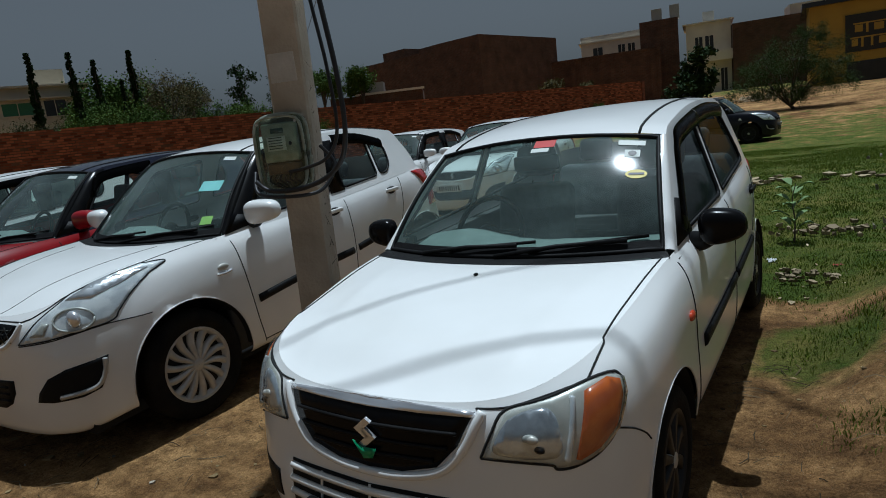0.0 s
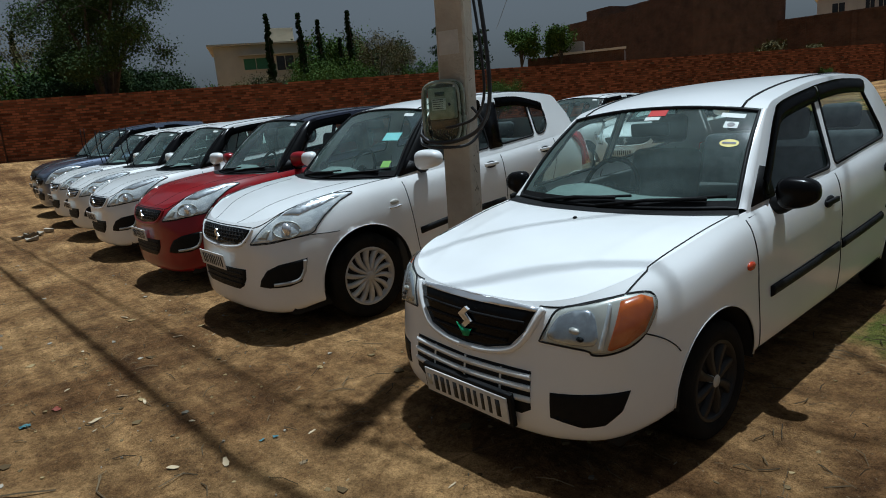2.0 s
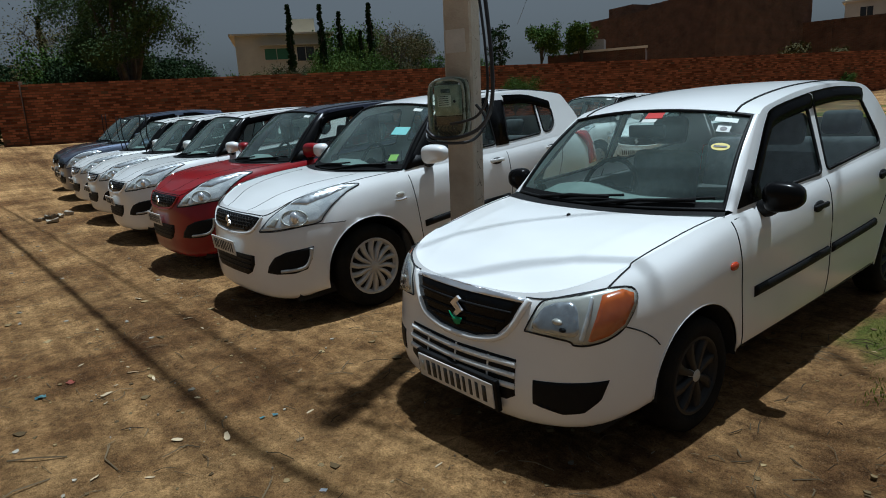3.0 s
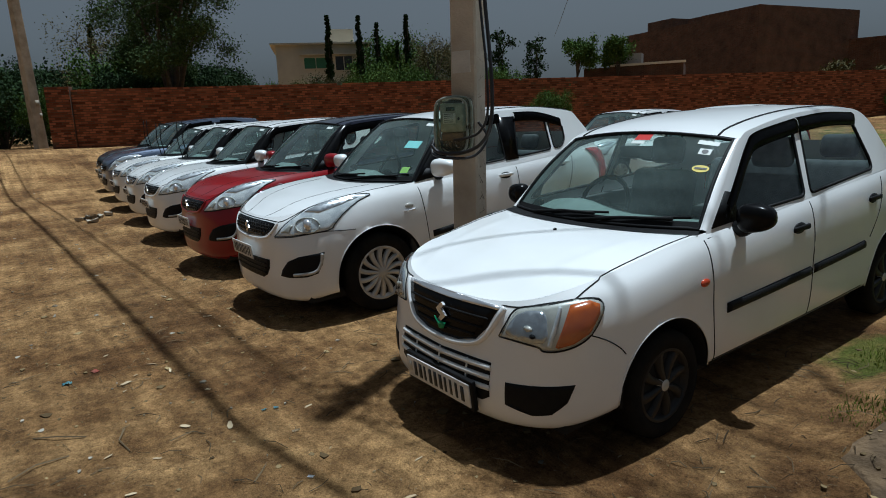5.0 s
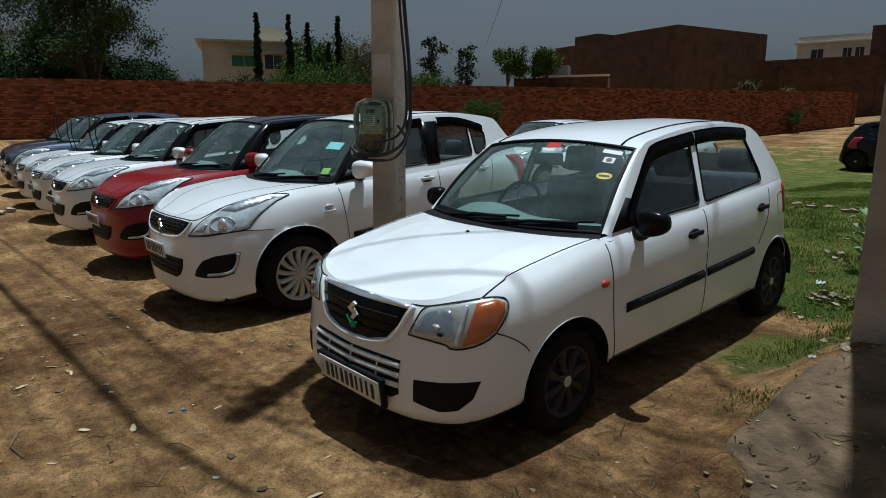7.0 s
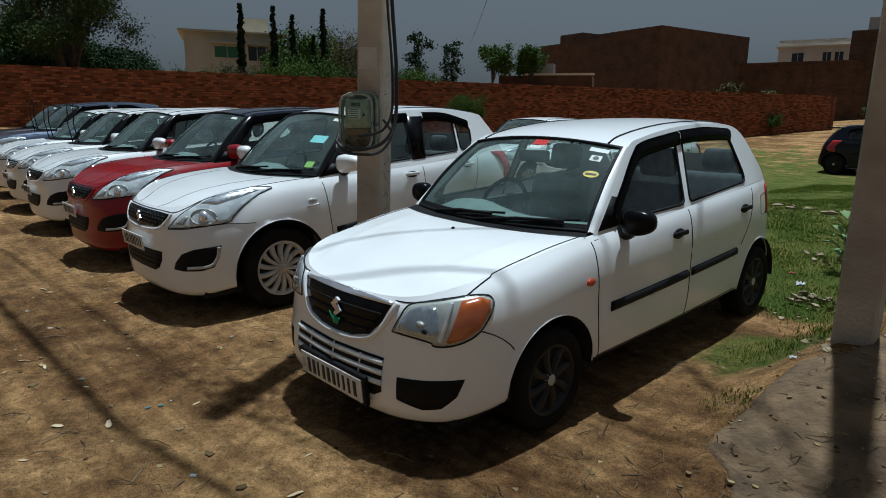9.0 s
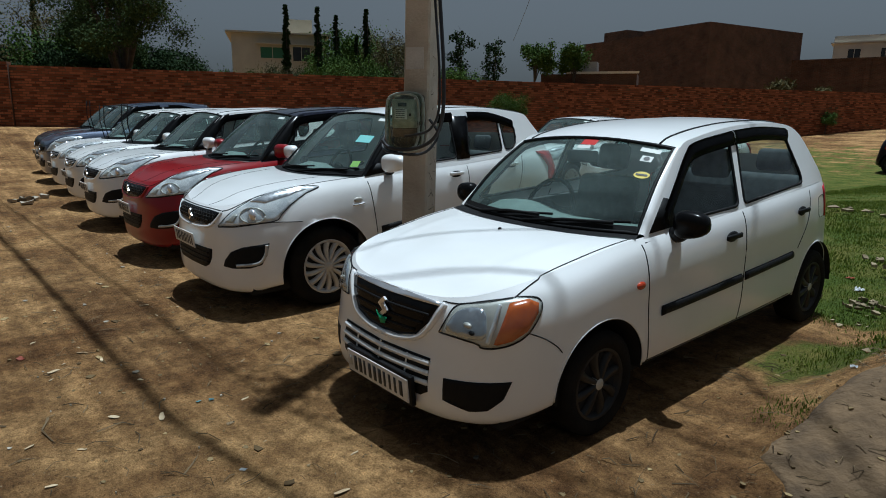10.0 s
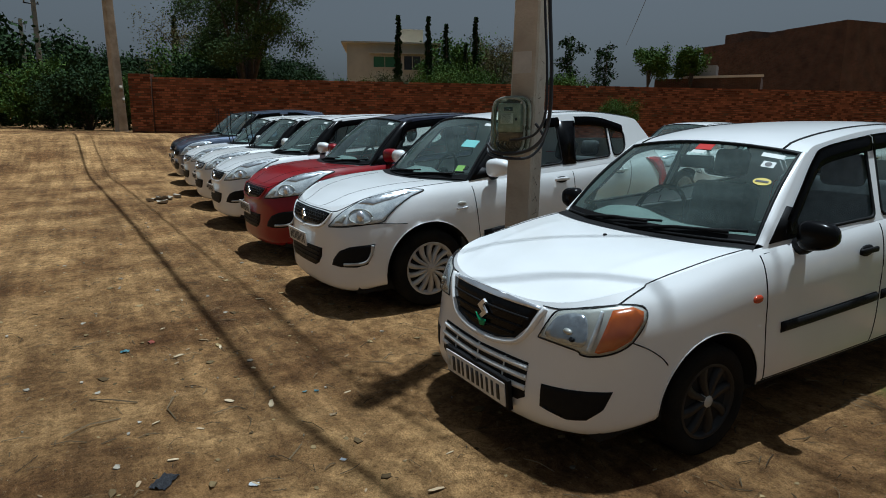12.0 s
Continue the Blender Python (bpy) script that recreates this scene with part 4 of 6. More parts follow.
def swift_front(car, sk, body):
    N = sk.near
    paint = sk.s["paint"]
    part("grille", sk.decal([(-0.43, 0.10, 0.768), (-0.22, 0.07, 0.782), (0, 0.06, 0.786), (0.22, 0.07, 0.782), (0.43, 0.10, 0.768), (0.39, 0.08, 0.71), (0.30, 0.05, 0.667), (0, 0.03, 0.65), (-0.30, 0.05, 0.667), (-0.39, 0.08, 0.71)], 0.004, cuts=3), GLOSSBLACK, car, "black mesh grille")
    slat = sk.s.get("slat")
    for k in range(4):
        z, w = 0.675 + 0.026 * k, 0.28 + 0.035 * k
        part("grille_mesh", sk.strip([(-w, 0.06, z), (0, 0.04, z + 0.002), (w, 0.06, z)], 0.005 if slat else 0.0026, 0.006), slat or DARKRIM, car)
    if not slat:
        for k in range(-8, 9):
            for lean in (0.03, -0.03):
                x = k * 0.047
                part("grille_mesh", sk.strip([(x - lean, 0.06, 0.672 + 0.10 * abs(x) ** 2), (x + lean, 0.06, 0.770)], 0.0022, 0.006, per=3), DARKRIM, car)
    part("grille_surround", sk.strip([(-0.445, 0.11, 0.775), (-0.405, 0.09, 0.705), (-0.31, 0.05, 0.655), (0, 0.03, 0.637), (0.31, 0.05, 0.655), (0.405, 0.09, 0.705), (0.445, 0.11, 0.775)], 0.012, 0.001), paint, car)
    part("bonnet_front_gap", sk.strip([(-0.45, 0.11, 0.785), (-0.22, 0.08, 0.793), (0, 0.07, 0.796), (0.22, 0.08, 0.793), (0.45, 0.11, 0.785)], 0.0035), GAP, body)
    emblem(car, sk, (0, 0.04, 0.718), 0.088, CHROME)
    lg = part("lower_grille", sk.decal([(-0.38, 0.03, 0.497), (0, 0.02, 0.49), (0.38, 0.03, 0.497), (0.375, 0.03, 0.43), (0.335, 0.03, 0.375), (0.27, 0.03, 0.348), (-0.27, 0.03, 0.348), (-0.335, 0.03, 0.375), (-0.375, 0.03, 0.43)], 0.003, cuts=3), BLACK, car, "lower black grille")
    for z in (0.39, 0.425, 0.46):
        part("grille_bar", sk.strip([(-0.33, 0.02, z), (0, 0.02, z), (0.33, 0.02, z)], 0.006, 0.004), BLACK, lg)
    for g in (1, -1):
        def P(rows):
            return [(g * a, b, c) for a, b, c in rows]
        shape = [(0.44, 0.10, 0.668), (0.505, 0.14, 0.745), (0.57, 0.21, 0.83), (0.62, 0.32, 0.893), (0.655, 0.45, 0.922), (0.685, 0.62, 0.928), (0.705, 0.76, 0.898), (0.72, 0.64, 0.865), (0.735, 0.52, 0.81), (0.74, 0.44, 0.75), (0.72, 0.385, 0.702), (0.60, 0.19, 0.678)]
        lamp = part("headlamp", sk.decal(P(shape), 0.003, cuts=3), REFLECT, car, "swept-back clear headlamp")
        c = N((g * 0.645, 0.27, 0.745), 0.004)
        part("projector", blob(c, (0.048, 0.028, 0.045)), CHROME, lamp)
        part("projector_ring", tube([N((g * (0.645 + 0.062 * math.cos(a)), 0.27 + 0.06 * math.cos(a), 0.745 + 0.058 * math.sin(a)), 0.007) for a in np.linspace(0, 2 * math.pi, 22)], 0.006), LAMPGREY, lamp)
        part("lamp_brow", sk.decal(P([(0.60, 0.27, 0.845), (0.65, 0.42, 0.895), (0.69, 0.62, 0.905), (0.70, 0.66, 0.89), (0.69, 0.50, 0.85), (0.66, 0.36, 0.815)]), 0.006, cuts=2), CHROME, lamp)
        part("lamp_shadow", sk.decal(P([(0.50, 0.13, 0.70), (0.55, 0.17, 0.755), (0.575, 0.19, 0.75), (0.56, 0.16, 0.695)]), 0.006, cuts=2), LAMPGREY, lamp)
        part("lamp_glass", sk.decal(P(shape), 0.015, cuts=3, skirt=0.0), LENS, lamp)
        part("lamp_gap", sk.strip(P(shape + shape[:1]), 0.0042, 0.001), GAP, lamp)
        fog = part("fog_recess", sk.decal(P([(0.50, 0.09, 0.385), (0.515, 0.10, 0.43), (0.565, 0.13, 0.495), (0.635, 0.18, 0.53), (0.735, 0.33, 0.556), (0.725, 0.31, 0.47), (0.70, 0.28, 0.405), (0.66, 0.22, 0.382), (0.57, 0.13, 0.376)]), 0.002, cuts=3), BLACK, car, "black fog lamp recess")
        part("fog_trim", sk.strip(P([(0.722, 0.315, 0.545), (0.712, 0.30, 0.47), (0.685, 0.26, 0.418), (0.60, 0.16, 0.40)]), 0.012, 0.010), SILVER, fog)
        part("bumper_seam", sk.strip(P([(0.44, 0.10, 0.66), (0.60, 0.19, 0.67), (0.72, 0.385, 0.694), (0.775, 0.50, 0.692), (0.80, 0.575, 0.69)]), 0.003), GAP, body)
        part("bonnet_gap", sk.strip(P([(0.44, 0.11, 0.785), (0.50, 0.15, 0.80), (0.575, 0.23, 0.86), (0.625, 0.34, 0.91), (0.685, 0.62, 0.938), (0.70, 0.85, 0.945), (0.708, 1.08, 0.957)]), 0.0036), GAP, body)
        # thin near-black strip paints the shading of the pressed fold in the bonnet
        part("bonnet_crease_shade", sk.strip(P([(0.20, 0.10, 0.81), (0.28, 0.25, 0.87), (0.37, 0.5, 0.93), (0.46, 0.9, 0.958)]), 0.0022), GAP, body)
        part("side_badge", blob(N((g * 0.82, 1.05, 0.80), 0.001), (0.008, 0.040, 0.020), 12), LAMPGREY, car, "pale side repeater")
        part("side_badge", sk.strip(P([(0.82, 1.0, 0.765), (0.82, 1.045, 0.762), (0.82, 1.10, 0.768)]), 0.007, 0.002), CHROME, car)
        part("tail_lamp", sk.decal(P([(0.78, 3.13, 1.06), (0.74, 3.40, 1.06), (0.70, 3.55, 0.80), (0.74, 3.46, 0.72), (0.79, 3.28, 0.72), (0.78, 3.30, 0.88)]), 0.012, cuts=2), TAILRED, car, "red tail lamp")
    number_plate(car, -0.016, 0.535, 4, 0.46, 0.112, None, x=-0.06)
    if sk.s.get("aqua"):
        screen_sticker(car, sk, 0.74, 0.55, 0.15, 0.085, STICKER_AQUA, "aqua paper windscreen sticker")
    if sk.s.get("aqua"):
        screen_sticker(car, sk, 0.84, 0.17, 0.075, 0.06, STICKER_GREEN, "green windscreen sticker")
    screen_sticker(car, sk, 0.76, 0.90, 0.09, 0.035, STICKER_WHITE, "white windscreen sticker")


ALTO = dict(
    paint=WHITE, half=0.742, length=3.52, corner=3.5, cowl=6.16, cowl_y=0.935, crown=3.2, bead=0.004,
    plan=[(0, 0), (0.26, 0.012), (0.46, 0.055), (0.61, 0.16), (0.695, 0.34), (0.73, 0.62), (0.738, 0.95), (0.742, 1.5), (0.742, 2.1), (0.735, 2.7), (0.71, 3.1), (0.64, 3.36), (0.38, 3.49), (0, 3.52)],
    profile=[
        ([0.07, 0.015, 0, 0.03, 0.05, 0.07, 0.098], [0.17, 0.21, 0.34, 0.48, 0.57, 0.66, 0.702]),
        ([0.07, 0.015, 0, 0.03, 0.05, 0.07, 0.10], [0.17, 0.21, 0.34, 0.48, 0.57, 0.66, 0.707]),
        ([0.06, 0.012, 0, 0.025, 0.045, 0.07, 0.11], [0.18, 0.22, 0.35, 0.50, 0.59, 0.67, 0.725]),
        ([0.05, 0.01, 0, 0.015, 0.03, 0.06, 0.11], [0.19, 0.23, 0.36, 0.53, 0.62, 0.70, 0.755]),
        ([0.05, 0.01, 0, 0.005, 0.015, 0.045, 0.10], [0.21, 0.25, 0.38, 0.55, 0.65, 0.735, 0.79]),
        ([0.05, 0.01, 0, 0, 0.008, 0.035, 0.095], [0.25, 0.28, 0.40, 0.56, 0.68, 0.77, 0.832]),
        ([0.05, 0.015, 0, 0, 0.003, 0.03, 0.08], [0.25, 0.28, 0.40, 0.56, 0.70, 0.81, 0.873]),
        ([0.05, 0.015, 0, 0, 0, 0.02, 0.058], [0.25, 0.28, 0.40, 0.57, 0.71, 0.83, 0.900]),
        ([0.05, 0.015, 0, 0, 0, 0.02, 0.055], [0.25, 0.28, 0.40, 0.57, 0.73, 0.86, 0.93]),
        ([0.05, 0.015, 0, 0, 0, 0.02, 0.055], [0.25, 0.28, 0.40, 0.57, 0.74, 0.88, 0.955]),
        ([0.05, 0.01, 0, 0.005, 0.01, 0.03, 0.06], [0.24, 0.28, 0.40, 0.57, 0.74, 0.89, 0.965]),
        ([0.05, 0.01, 0, 0.01, 0.02, 0.04, 0.07], [0.24, 0.28, 0.40, 0.56, 0.73, 0.88, 0.965]),
        ([0.05, 0.01, 0, 0.03, 0.04, 0.06, 0.10], [0.24, 0.28, 0.40, 0.56, 0.72, 0.86, 0.96]),
        ([0.05, 0.01, 0, 0.03, 0.04, 0.06, 0.10], [0.24, 0.28, 0.40, 0.56, 0.72, 0.86, 0.96])],
    hood_z=[(0.702,), (0.786,), (0.836,), (0.862,), (0.876,)],
    arches=[(0.735, 0.262, 0.305), (3.03, 0.262, 0.305)], tyre=(0.252, 0.155), rim=DARKRIM, spokes=8, cap=LAMPGREY,
    screen=(((0, 0.985, 0.880), (0.634, 1.10, 0.886)), ((0, 1.49, 1.312), (0.535, 1.54, 1.264))),
    roofline=[(1.09, 0.884), (1.3, 1.065), (1.535, 1.268), (1.72, 1.318), (2.1, 1.358), (2.5, 1.362), (2.80, 1.34), (2.97, 1.275), (3.12, 1.13), (3.26, 0.98)],
    tumble=0.33, roof_end=(3.10, 2.97),
    roof_z=[(1.49, 1.312), (1.75, 1.362), (2.2, 1.388), (2.7, 1.386), (3.10, 1.345)],
    windows=[[(1.24, 0.915), (1.56, 1.205), (1.66, 1.252), (2.035, 1.296), (1.965, 0.932)], [(2.03, 0.937), (2.115, 1.30), (2.50, 1.305), (2.725, 1.285), (2.825, 1.03), (2.815, 0.978)]],
    visor=[[(1.27, 0.955), (1.40, 1.075), (1.55, 1.208), (1.67, 1.262), (2.065, 1.302)], [(2.07, 1.303), (2.40, 1.312), (2.735, 1.29)]],
    sail=[(1.13, 0.893), (1.30, 1.045), (1.36, 1.03), (1.34, 0.905)],
    mirror=(0.805, 1.275, 0.935), mirror_r=(0.086, 0.055, 0.066), mirror_paint=GLOSSBLACK, seat_y=1.84,
    gaps=[[(0.74, 1.045, 0.90), (0.74, 1.05, 0.7), (0.74, 1.06, 0.45), (0.72, 1.09, 0.27)], [(0.74, 1.985, 0.92), (0.74, 1.985, 0.6), (0.74, 1.97, 0.28)], [(0.74, 2.90, 0.95), (0.73, 2.84, 0.75), (0.73, 2.70, 0.58)], [(0.72, 1.08, 0.275), (0.72, 1.8, 0.28), (0.72, 2.66, 0.285)]],
    handles=[(0.742, 1.83, 0.785, BLACK), (0.74, 2.73, 0.815, BLACK)],
    mouldings=[[(0.742, 1.165, 0.515), (0.742, 1.5, 0.52), (0.742, 1.95, 0.53)], [(0.742, 2.0, 0.532), (0.742, 2.3, 0.54), (0.742, 2.62, 0.55)]],
    front=alto_front)

SWIFT = dict(
    paint=WHITE, half=0.82, length=3.73, corner=3.5, cowl=6.13, cowl_y=0.93, crown=3.0,
    plan=[(0, 0), (0.3, 0.015), (0.53, 0.07), (0.69, 0.18), (0.775, 0.36), (0.81, 0.65), (0.82, 1.0), (0.82, 1.6), (0.82, 2.2), (0.815, 2.8), (0.79, 3.25), (0.70, 3.55), (0.4, 3.70), (0, 3.73)],
    profile=[
        ([0.07, 0.015, 0, 0.01, 0.02, 0.05, 0.10], [0.18, 0.22, 0.36, 0.51, 0.63, 0.745, 0.798]),
        ([0.07, 0.015, 0, 0.01, 0.02, 0.05, 0.10], [0.18, 0.22, 0.36, 0.51, 0.63, 0.745, 0.802]),
        ([0.06, 0.012, 0, 0.01, 0.025, 0.06, 0.12], [0.18, 0.22, 0.36, 0.52, 0.64, 0.755, 0.825]),
        ([0.05, 0.01, 0, 0.005, 0.03, 0.075, 0.14], [0.19, 0.23, 0.37, 0.53, 0.66, 0.78, 0.86]),
        ([0.05, 0.01, 0, 0, 0.02, 0.065, 0.13], [0.22, 0.25, 0.38, 0.55, 0.70, 0.82, 0.90]),
        ([0.05, 0.01, 0, 0, 0.01, 0.05, 0.115], [0.24, 0.27, 0.40, 0.57, 0.735, 0.86, 0.938]),
        ([0.05, 0.015, 0.005, 0, 0.005, 0.035, 0.09], [0.23, 0.27, 0.40, 0.58, 0.75, 0.88, 0.958]),
        ([0.05, 0.015, 0.008, 0, 0.002, 0.025, 0.07], [0.23, 0.27, 0.40, 0.58, 0.76, 0.90, 0.975]),
        ([0.05, 0.015, 0.008, 0, 0, 0.02, 0.06], [0.23, 0.27, 0.40, 0.58, 0.77, 0.92, 1.0]),
        ([0.05, 0.015, 0.005, 0, 0, 0.015, 0.055], [0.23, 0.27, 0.40, 0.58, 0.79, 0.95, 1.04]),
        ([0.05, 0.01, 0, 0, 0.01, 0.04, 0.09], [0.24, 0.28, 0.40, 0.58, 0.80, 0.97, 1.06]),
        ([0.05, 0.01, 0, 0.02, 0.05, 0.10, 0.17], [0.25, 0.29, 0.40, 0.58, 0.78, 0.95, 1.05]),
        ([0.05, 0.01, 0, 0.04, 0.08, 0.13, 0.20], [0.25, 0.29, 0.40, 0.58, 0.77, 0.93, 1.04]),
        ([0.05, 0.01, 0, 0.04, 0.08, 0.13, 0.20], [0.25, 0.29, 0.40, 0.58, 0.77, 0.93, 1.04])],
    hood_z=[(0.798,), (0.888,), (0.934,), (0.955,), (0.964,)],
    arches=[(0.77, 0.31, 0.375), (3.13, 0.31, 0.37)], tyre=(0.31, 0.185), rim=SILVER, spokes=14, cap=SILVER,
    screen=(((0, 0.965, 0.958), (0.70, 1.17, 0.960)), ((0, 1.58, 1.448), (0.565, 1.655, 1.405))),
    roofline=[(1.15, 0.956), (1.4, 1.183), (1.65, 1.405), (1.98, 1.446), (2.4, 1.458), (2.7, 1.447), (3.0, 1.408), (3.11, 1.378), (3.20, 1.25), (3.32, 1.05)],
    tumble=0.36, roof_end=(3.24, 3.11), channel=GAP,
    roof_z=[(1.58, 1.448), (1.9, 1.485), (2.4, 1.495), (2.8, 1.478), (3.24, 1.425)],
    windows=[[(1.40, 1.01), (1.70, 1.338), (2.135, 1.378), (2.115, 1.045)], [(2.255, 1.052), (2.335, 1.382), (2.685, 1.362), (2.665, 1.078)], [(2.705, 1.082), (2.72, 1.355), (2.80, 1.335), (2.895, 1.275), (2.875, 1.15), (2.80, 1.088)]],
    visor=[[(1.58, 1.245), (1.70, 1.36), (2.16, 1.40)], [(2.33, 1.402), (2.6, 1.388), (2.87, 1.315)]],
    blacks=[[(1.16, 0.962), (1.28, 1.075), (1.4, 1.186), (1.53, 1.31), (1.65, 1.404), (1.75, 1.42), (1.74, 1.365), (1.54, 1.17), (1.42, 0.99)], [(2.11, 1.03), (2.13, 1.40), (2.34, 1.40), (2.26, 1.035)]],
    sail=[(1.19, 0.968), (1.3, 1.06), (1.43, 1.03), (1.41, 0.985)],
    mirror=(0.90, 1.34, 1.065), mirror_r=(0.125, 0.065, 0.07), foot_paint=None, seat_y=2.03,
    gaps=[[(0.82, 1.165, 0.965), (0.82, 1.19, 0.7), (0.82, 1.22, 0.45), (0.79, 1.25, 0.27)], [(0.82, 2.20, 0.995), (0.82, 2.20, 0.6), (0.80, 2.17, 0.28)], [(0.82, 2.9, 1.05), (0.82, 2.86, 0.8), (0.81, 2.76, 0.6)], [(0.79, 1.25, 0.28), (0.79, 2.0, 0.28), (0.79, 2.74, 0.29)]],
    handles=[(0.82, 2.06, 0.915, WHITE), (0.82, 2.74, 0.945, WHITE)],
    mouldings=[[(0.82, 1.25, 0.54), (0.82, 1.65, 0.575), (0.82, 2.17, 0.60)], [(0.82, 2.23, 0.607), (0.82, 2.4, 0.625), (0.82, 2.68, 0.645)]],
    front=swift_front)


def ground_z(x, y):
    """The lie of the land: it rises gently from the track to the field, dips, and rises again to the road and the wall."""
    hy = np.interp(y, [-40, -3, 0, 4, 9, 20, 32, 44, 60, 85, 400], [-0.5, -0.11, 0, 0.16, 0.30, -0.1, 0.25, 1.15, 1.6, 2.4, 3.0])
    back = np.interp(y, [-40, -3, 0, 4, 7, 11, 20, 32, 44, 60, 85, 400], [-0.5, -0.11, 0, 0.15, 0.05, 0.02, -0.1, 0.25, 1.15, 1.6, 2.4, 3.0])
    k = np.clip((x + 2.8) / 2.2, 0, 1)
    hy = hy * k + back * (1 - k)
    left = np.clip((-16.5 - x) / 9.0, 0, 1)
    left = left * left * (3 - 2 * left)
    side = np.interp(y, [0, 6, 12], [1, 1, 0.9])
    u, v = np.clip((x - 1.0) / 0.6, 0, 1), np.clip((y - 0.6) / 1.2, 0, 1)
    bank = 0.30 * u * u * (3 - 2 * u) * v * v * (3 - 2 * v) * np.interp(y, [0, 2.6, 4.5], [1, 1, 0])
    return bank + hy * (1 - left) + (0.95 + 0.004 * np.maximum(-26 - x, 0)) * left * side


def variant(base, **kw):
    s = dict(base)
    s.update(kw)
    return s


def stretched(base, kx, ky, kz):
    """The same kind of body, wider, longer or taller."""
    s = dict(base)

    def sc(v, k):
        return tuple(a * b for a, b in zip(v, k))
    s["half"], s["length"], s["cowl_y"] = base["half"] * kx, base["length"] * ky, base["cowl_y"] * ky
    s["plan"] = [sc(p, (kx, ky)) for p in base["plan"]]
    s["profile"] = [(d, [z * kz for z in zz]) for d, zz in base["profile"]]
    s["hood_z"] = [(z[0] * kz,) for z in base["hood_z"]]
    s["arches"] = [(a * ky, b * kz, c * (1 + kz) / 2) for a, b, c in base["arches"]]
    s["tyre"] = (base["tyre"][0] * kz, base["tyre"][1])
    s["screen"] = tuple(tuple(sc(p, (kx, ky, kz)) for p in r) for r in base["screen"])
    for k in ("roofline", "roof_z", "sail"):
        s[k] = [sc(p, (ky, kz)) for p in base[k]]
    for k in ("windows", "visor", "blacks"):
        s[k] = [[sc(p, (ky, kz)) for p in w] for w in base[k]]
    s["roof_end"] = sc(base["roof_end"], (ky, ky))
    s["mirror"] = sc(base["mirror"], (kx, ky, kz))
    s["seat_y"] = base["seat_y"] * ky
    for k in ("gaps", "mouldings"):
        s[k] = [[sc(p, (kx, ky, kz)) for p in w] for w in base[k]]
    s["handles"] = [(a * kx, b * ky, c * kz, m) for a, b, c, m in base["handles"]]
    return s


def put(car, x, y, turn=0, lift=0.0, pitch=2.3):
    car.matrix_basis = pose(x, y, float(ground_z(x, y)) + lift, pitch, 0, turn)
    return car

# ---- ground ----


def grass_amount(x, y):
    """How green the land is: bare on the track and under the cars, grassy in the field behind the hatchback."""
    edge = np.interp(y, [2.0, 3.2, 4, 6, 12, 24, 34], [1.0, 0.5, 0.0, -0.8, -3.6, -9.5, -14])
    a = np.clip((x - edge) / 0.4, 0, 1) * np.clip((y - 2.95) / 0.4, 0, 1)
    a = np.maximum(a, np.exp(-((x - 1.14) / 0.34) ** 2 - ((y - 2.36) / 0.38) ** 2))
    a = np.maximum(a, 0.9 * np.clip((x - 0.78) / 0.1, 0, 1) * np.clip((y - 3.0) / 0.3, 0, 1) * np.clip((5 - y) / 1.0, 0, 1))
    a = np.maximum(a, 0.8 * np.exp(-((x - 1.28) / 0.12) ** 2 - ((y - 1.40) / 0.14) ** 2))
    far = np.interp(y, [13, 19, 25, 31, 36, 60, 70], [1, 0.68, 0.52, 0.42, 0.15, 0.3, 0.55])
    return a * far


def make_ground():
    xs = np.concatenate([[-500, -250, -120, -80, -60], np.arange(-48, -14, 1.0), np.arange(-14, 5, 0.16), np.arange(5, 20, 0.6), [24, 32, 45, 70, 120, 250, 500]])
    ys = np.concatenate([[-400, -150, -60, -25, -12], np.arange(-7, 5, 0.16), np.arange(5, 30, 0.6), np.arange(30, 64, 1.5), [70, 80, 95, 120, 180, 300, 600]])
    X, Y = np.meshgrid(xs, ys)
    Z = ground_z(X, Y)
    for i in range(len(ys)):
        for j in range(len(xs)):
            x, y = X[i, j], Y[i, j]
            if -45 < x < 20 and -7 < y < 45:
                Z[i, j] += 0.018 * noise.noise((x * 1.3, y * 1.3, 0)) + 0.010 * noise.noise((x * 4.0, y * 4.0, 3)) + 0.05 * noise.noise((x * 0.25, y * 0.25, 7)) * (abs(x) > 12 or y > 9)
    v = np.stack([X, Y, Z], -1).reshape(-1, 3)
    n = len(xs)
    f = [(i * n + j, i * n + j + 1, (i + 1) * n + j + 1, (i + 1) * n + j) for i in range(len(ys) - 1) for j in range(n - 1)]
    me = bpy.data.meshes.new("ground")
    me.from_pydata(v.tolist(), [], f)
    me.polygons.foreach_set("use_smooth", [True] * len(f))
    col = me.color_attributes.new("grass", "FLOAT_COLOR", "POINT")
    g = grass_amount(X, Y).reshape(-1)
    col.data.foreach_set("color", np.stack([g, g, g, np.ones_like(g)], 1).reshape(-1))
    me.materials.append(EARTH)
    return tagged(new("ground", me), "sandy trodden earth with tyre marks and patchy grass", "ground", kind="structure")


make_ground()


def scatter(name, mat, label, category, makers):
    """Many small loose pieces in one mesh."""
    verts, faces = [], []
    for vs, fs in makers:
        b = len(verts)
        verts += vs
        faces += [tuple(b + i for i in f) for f in fs]
    me = bpy.data.meshes.new(name)
    me.from_pydata(verts, [], faces)
    me.materials.append(mat)
    return tagged(new(name, me), label, category, kind="stuff")


rng = random.Random(11)


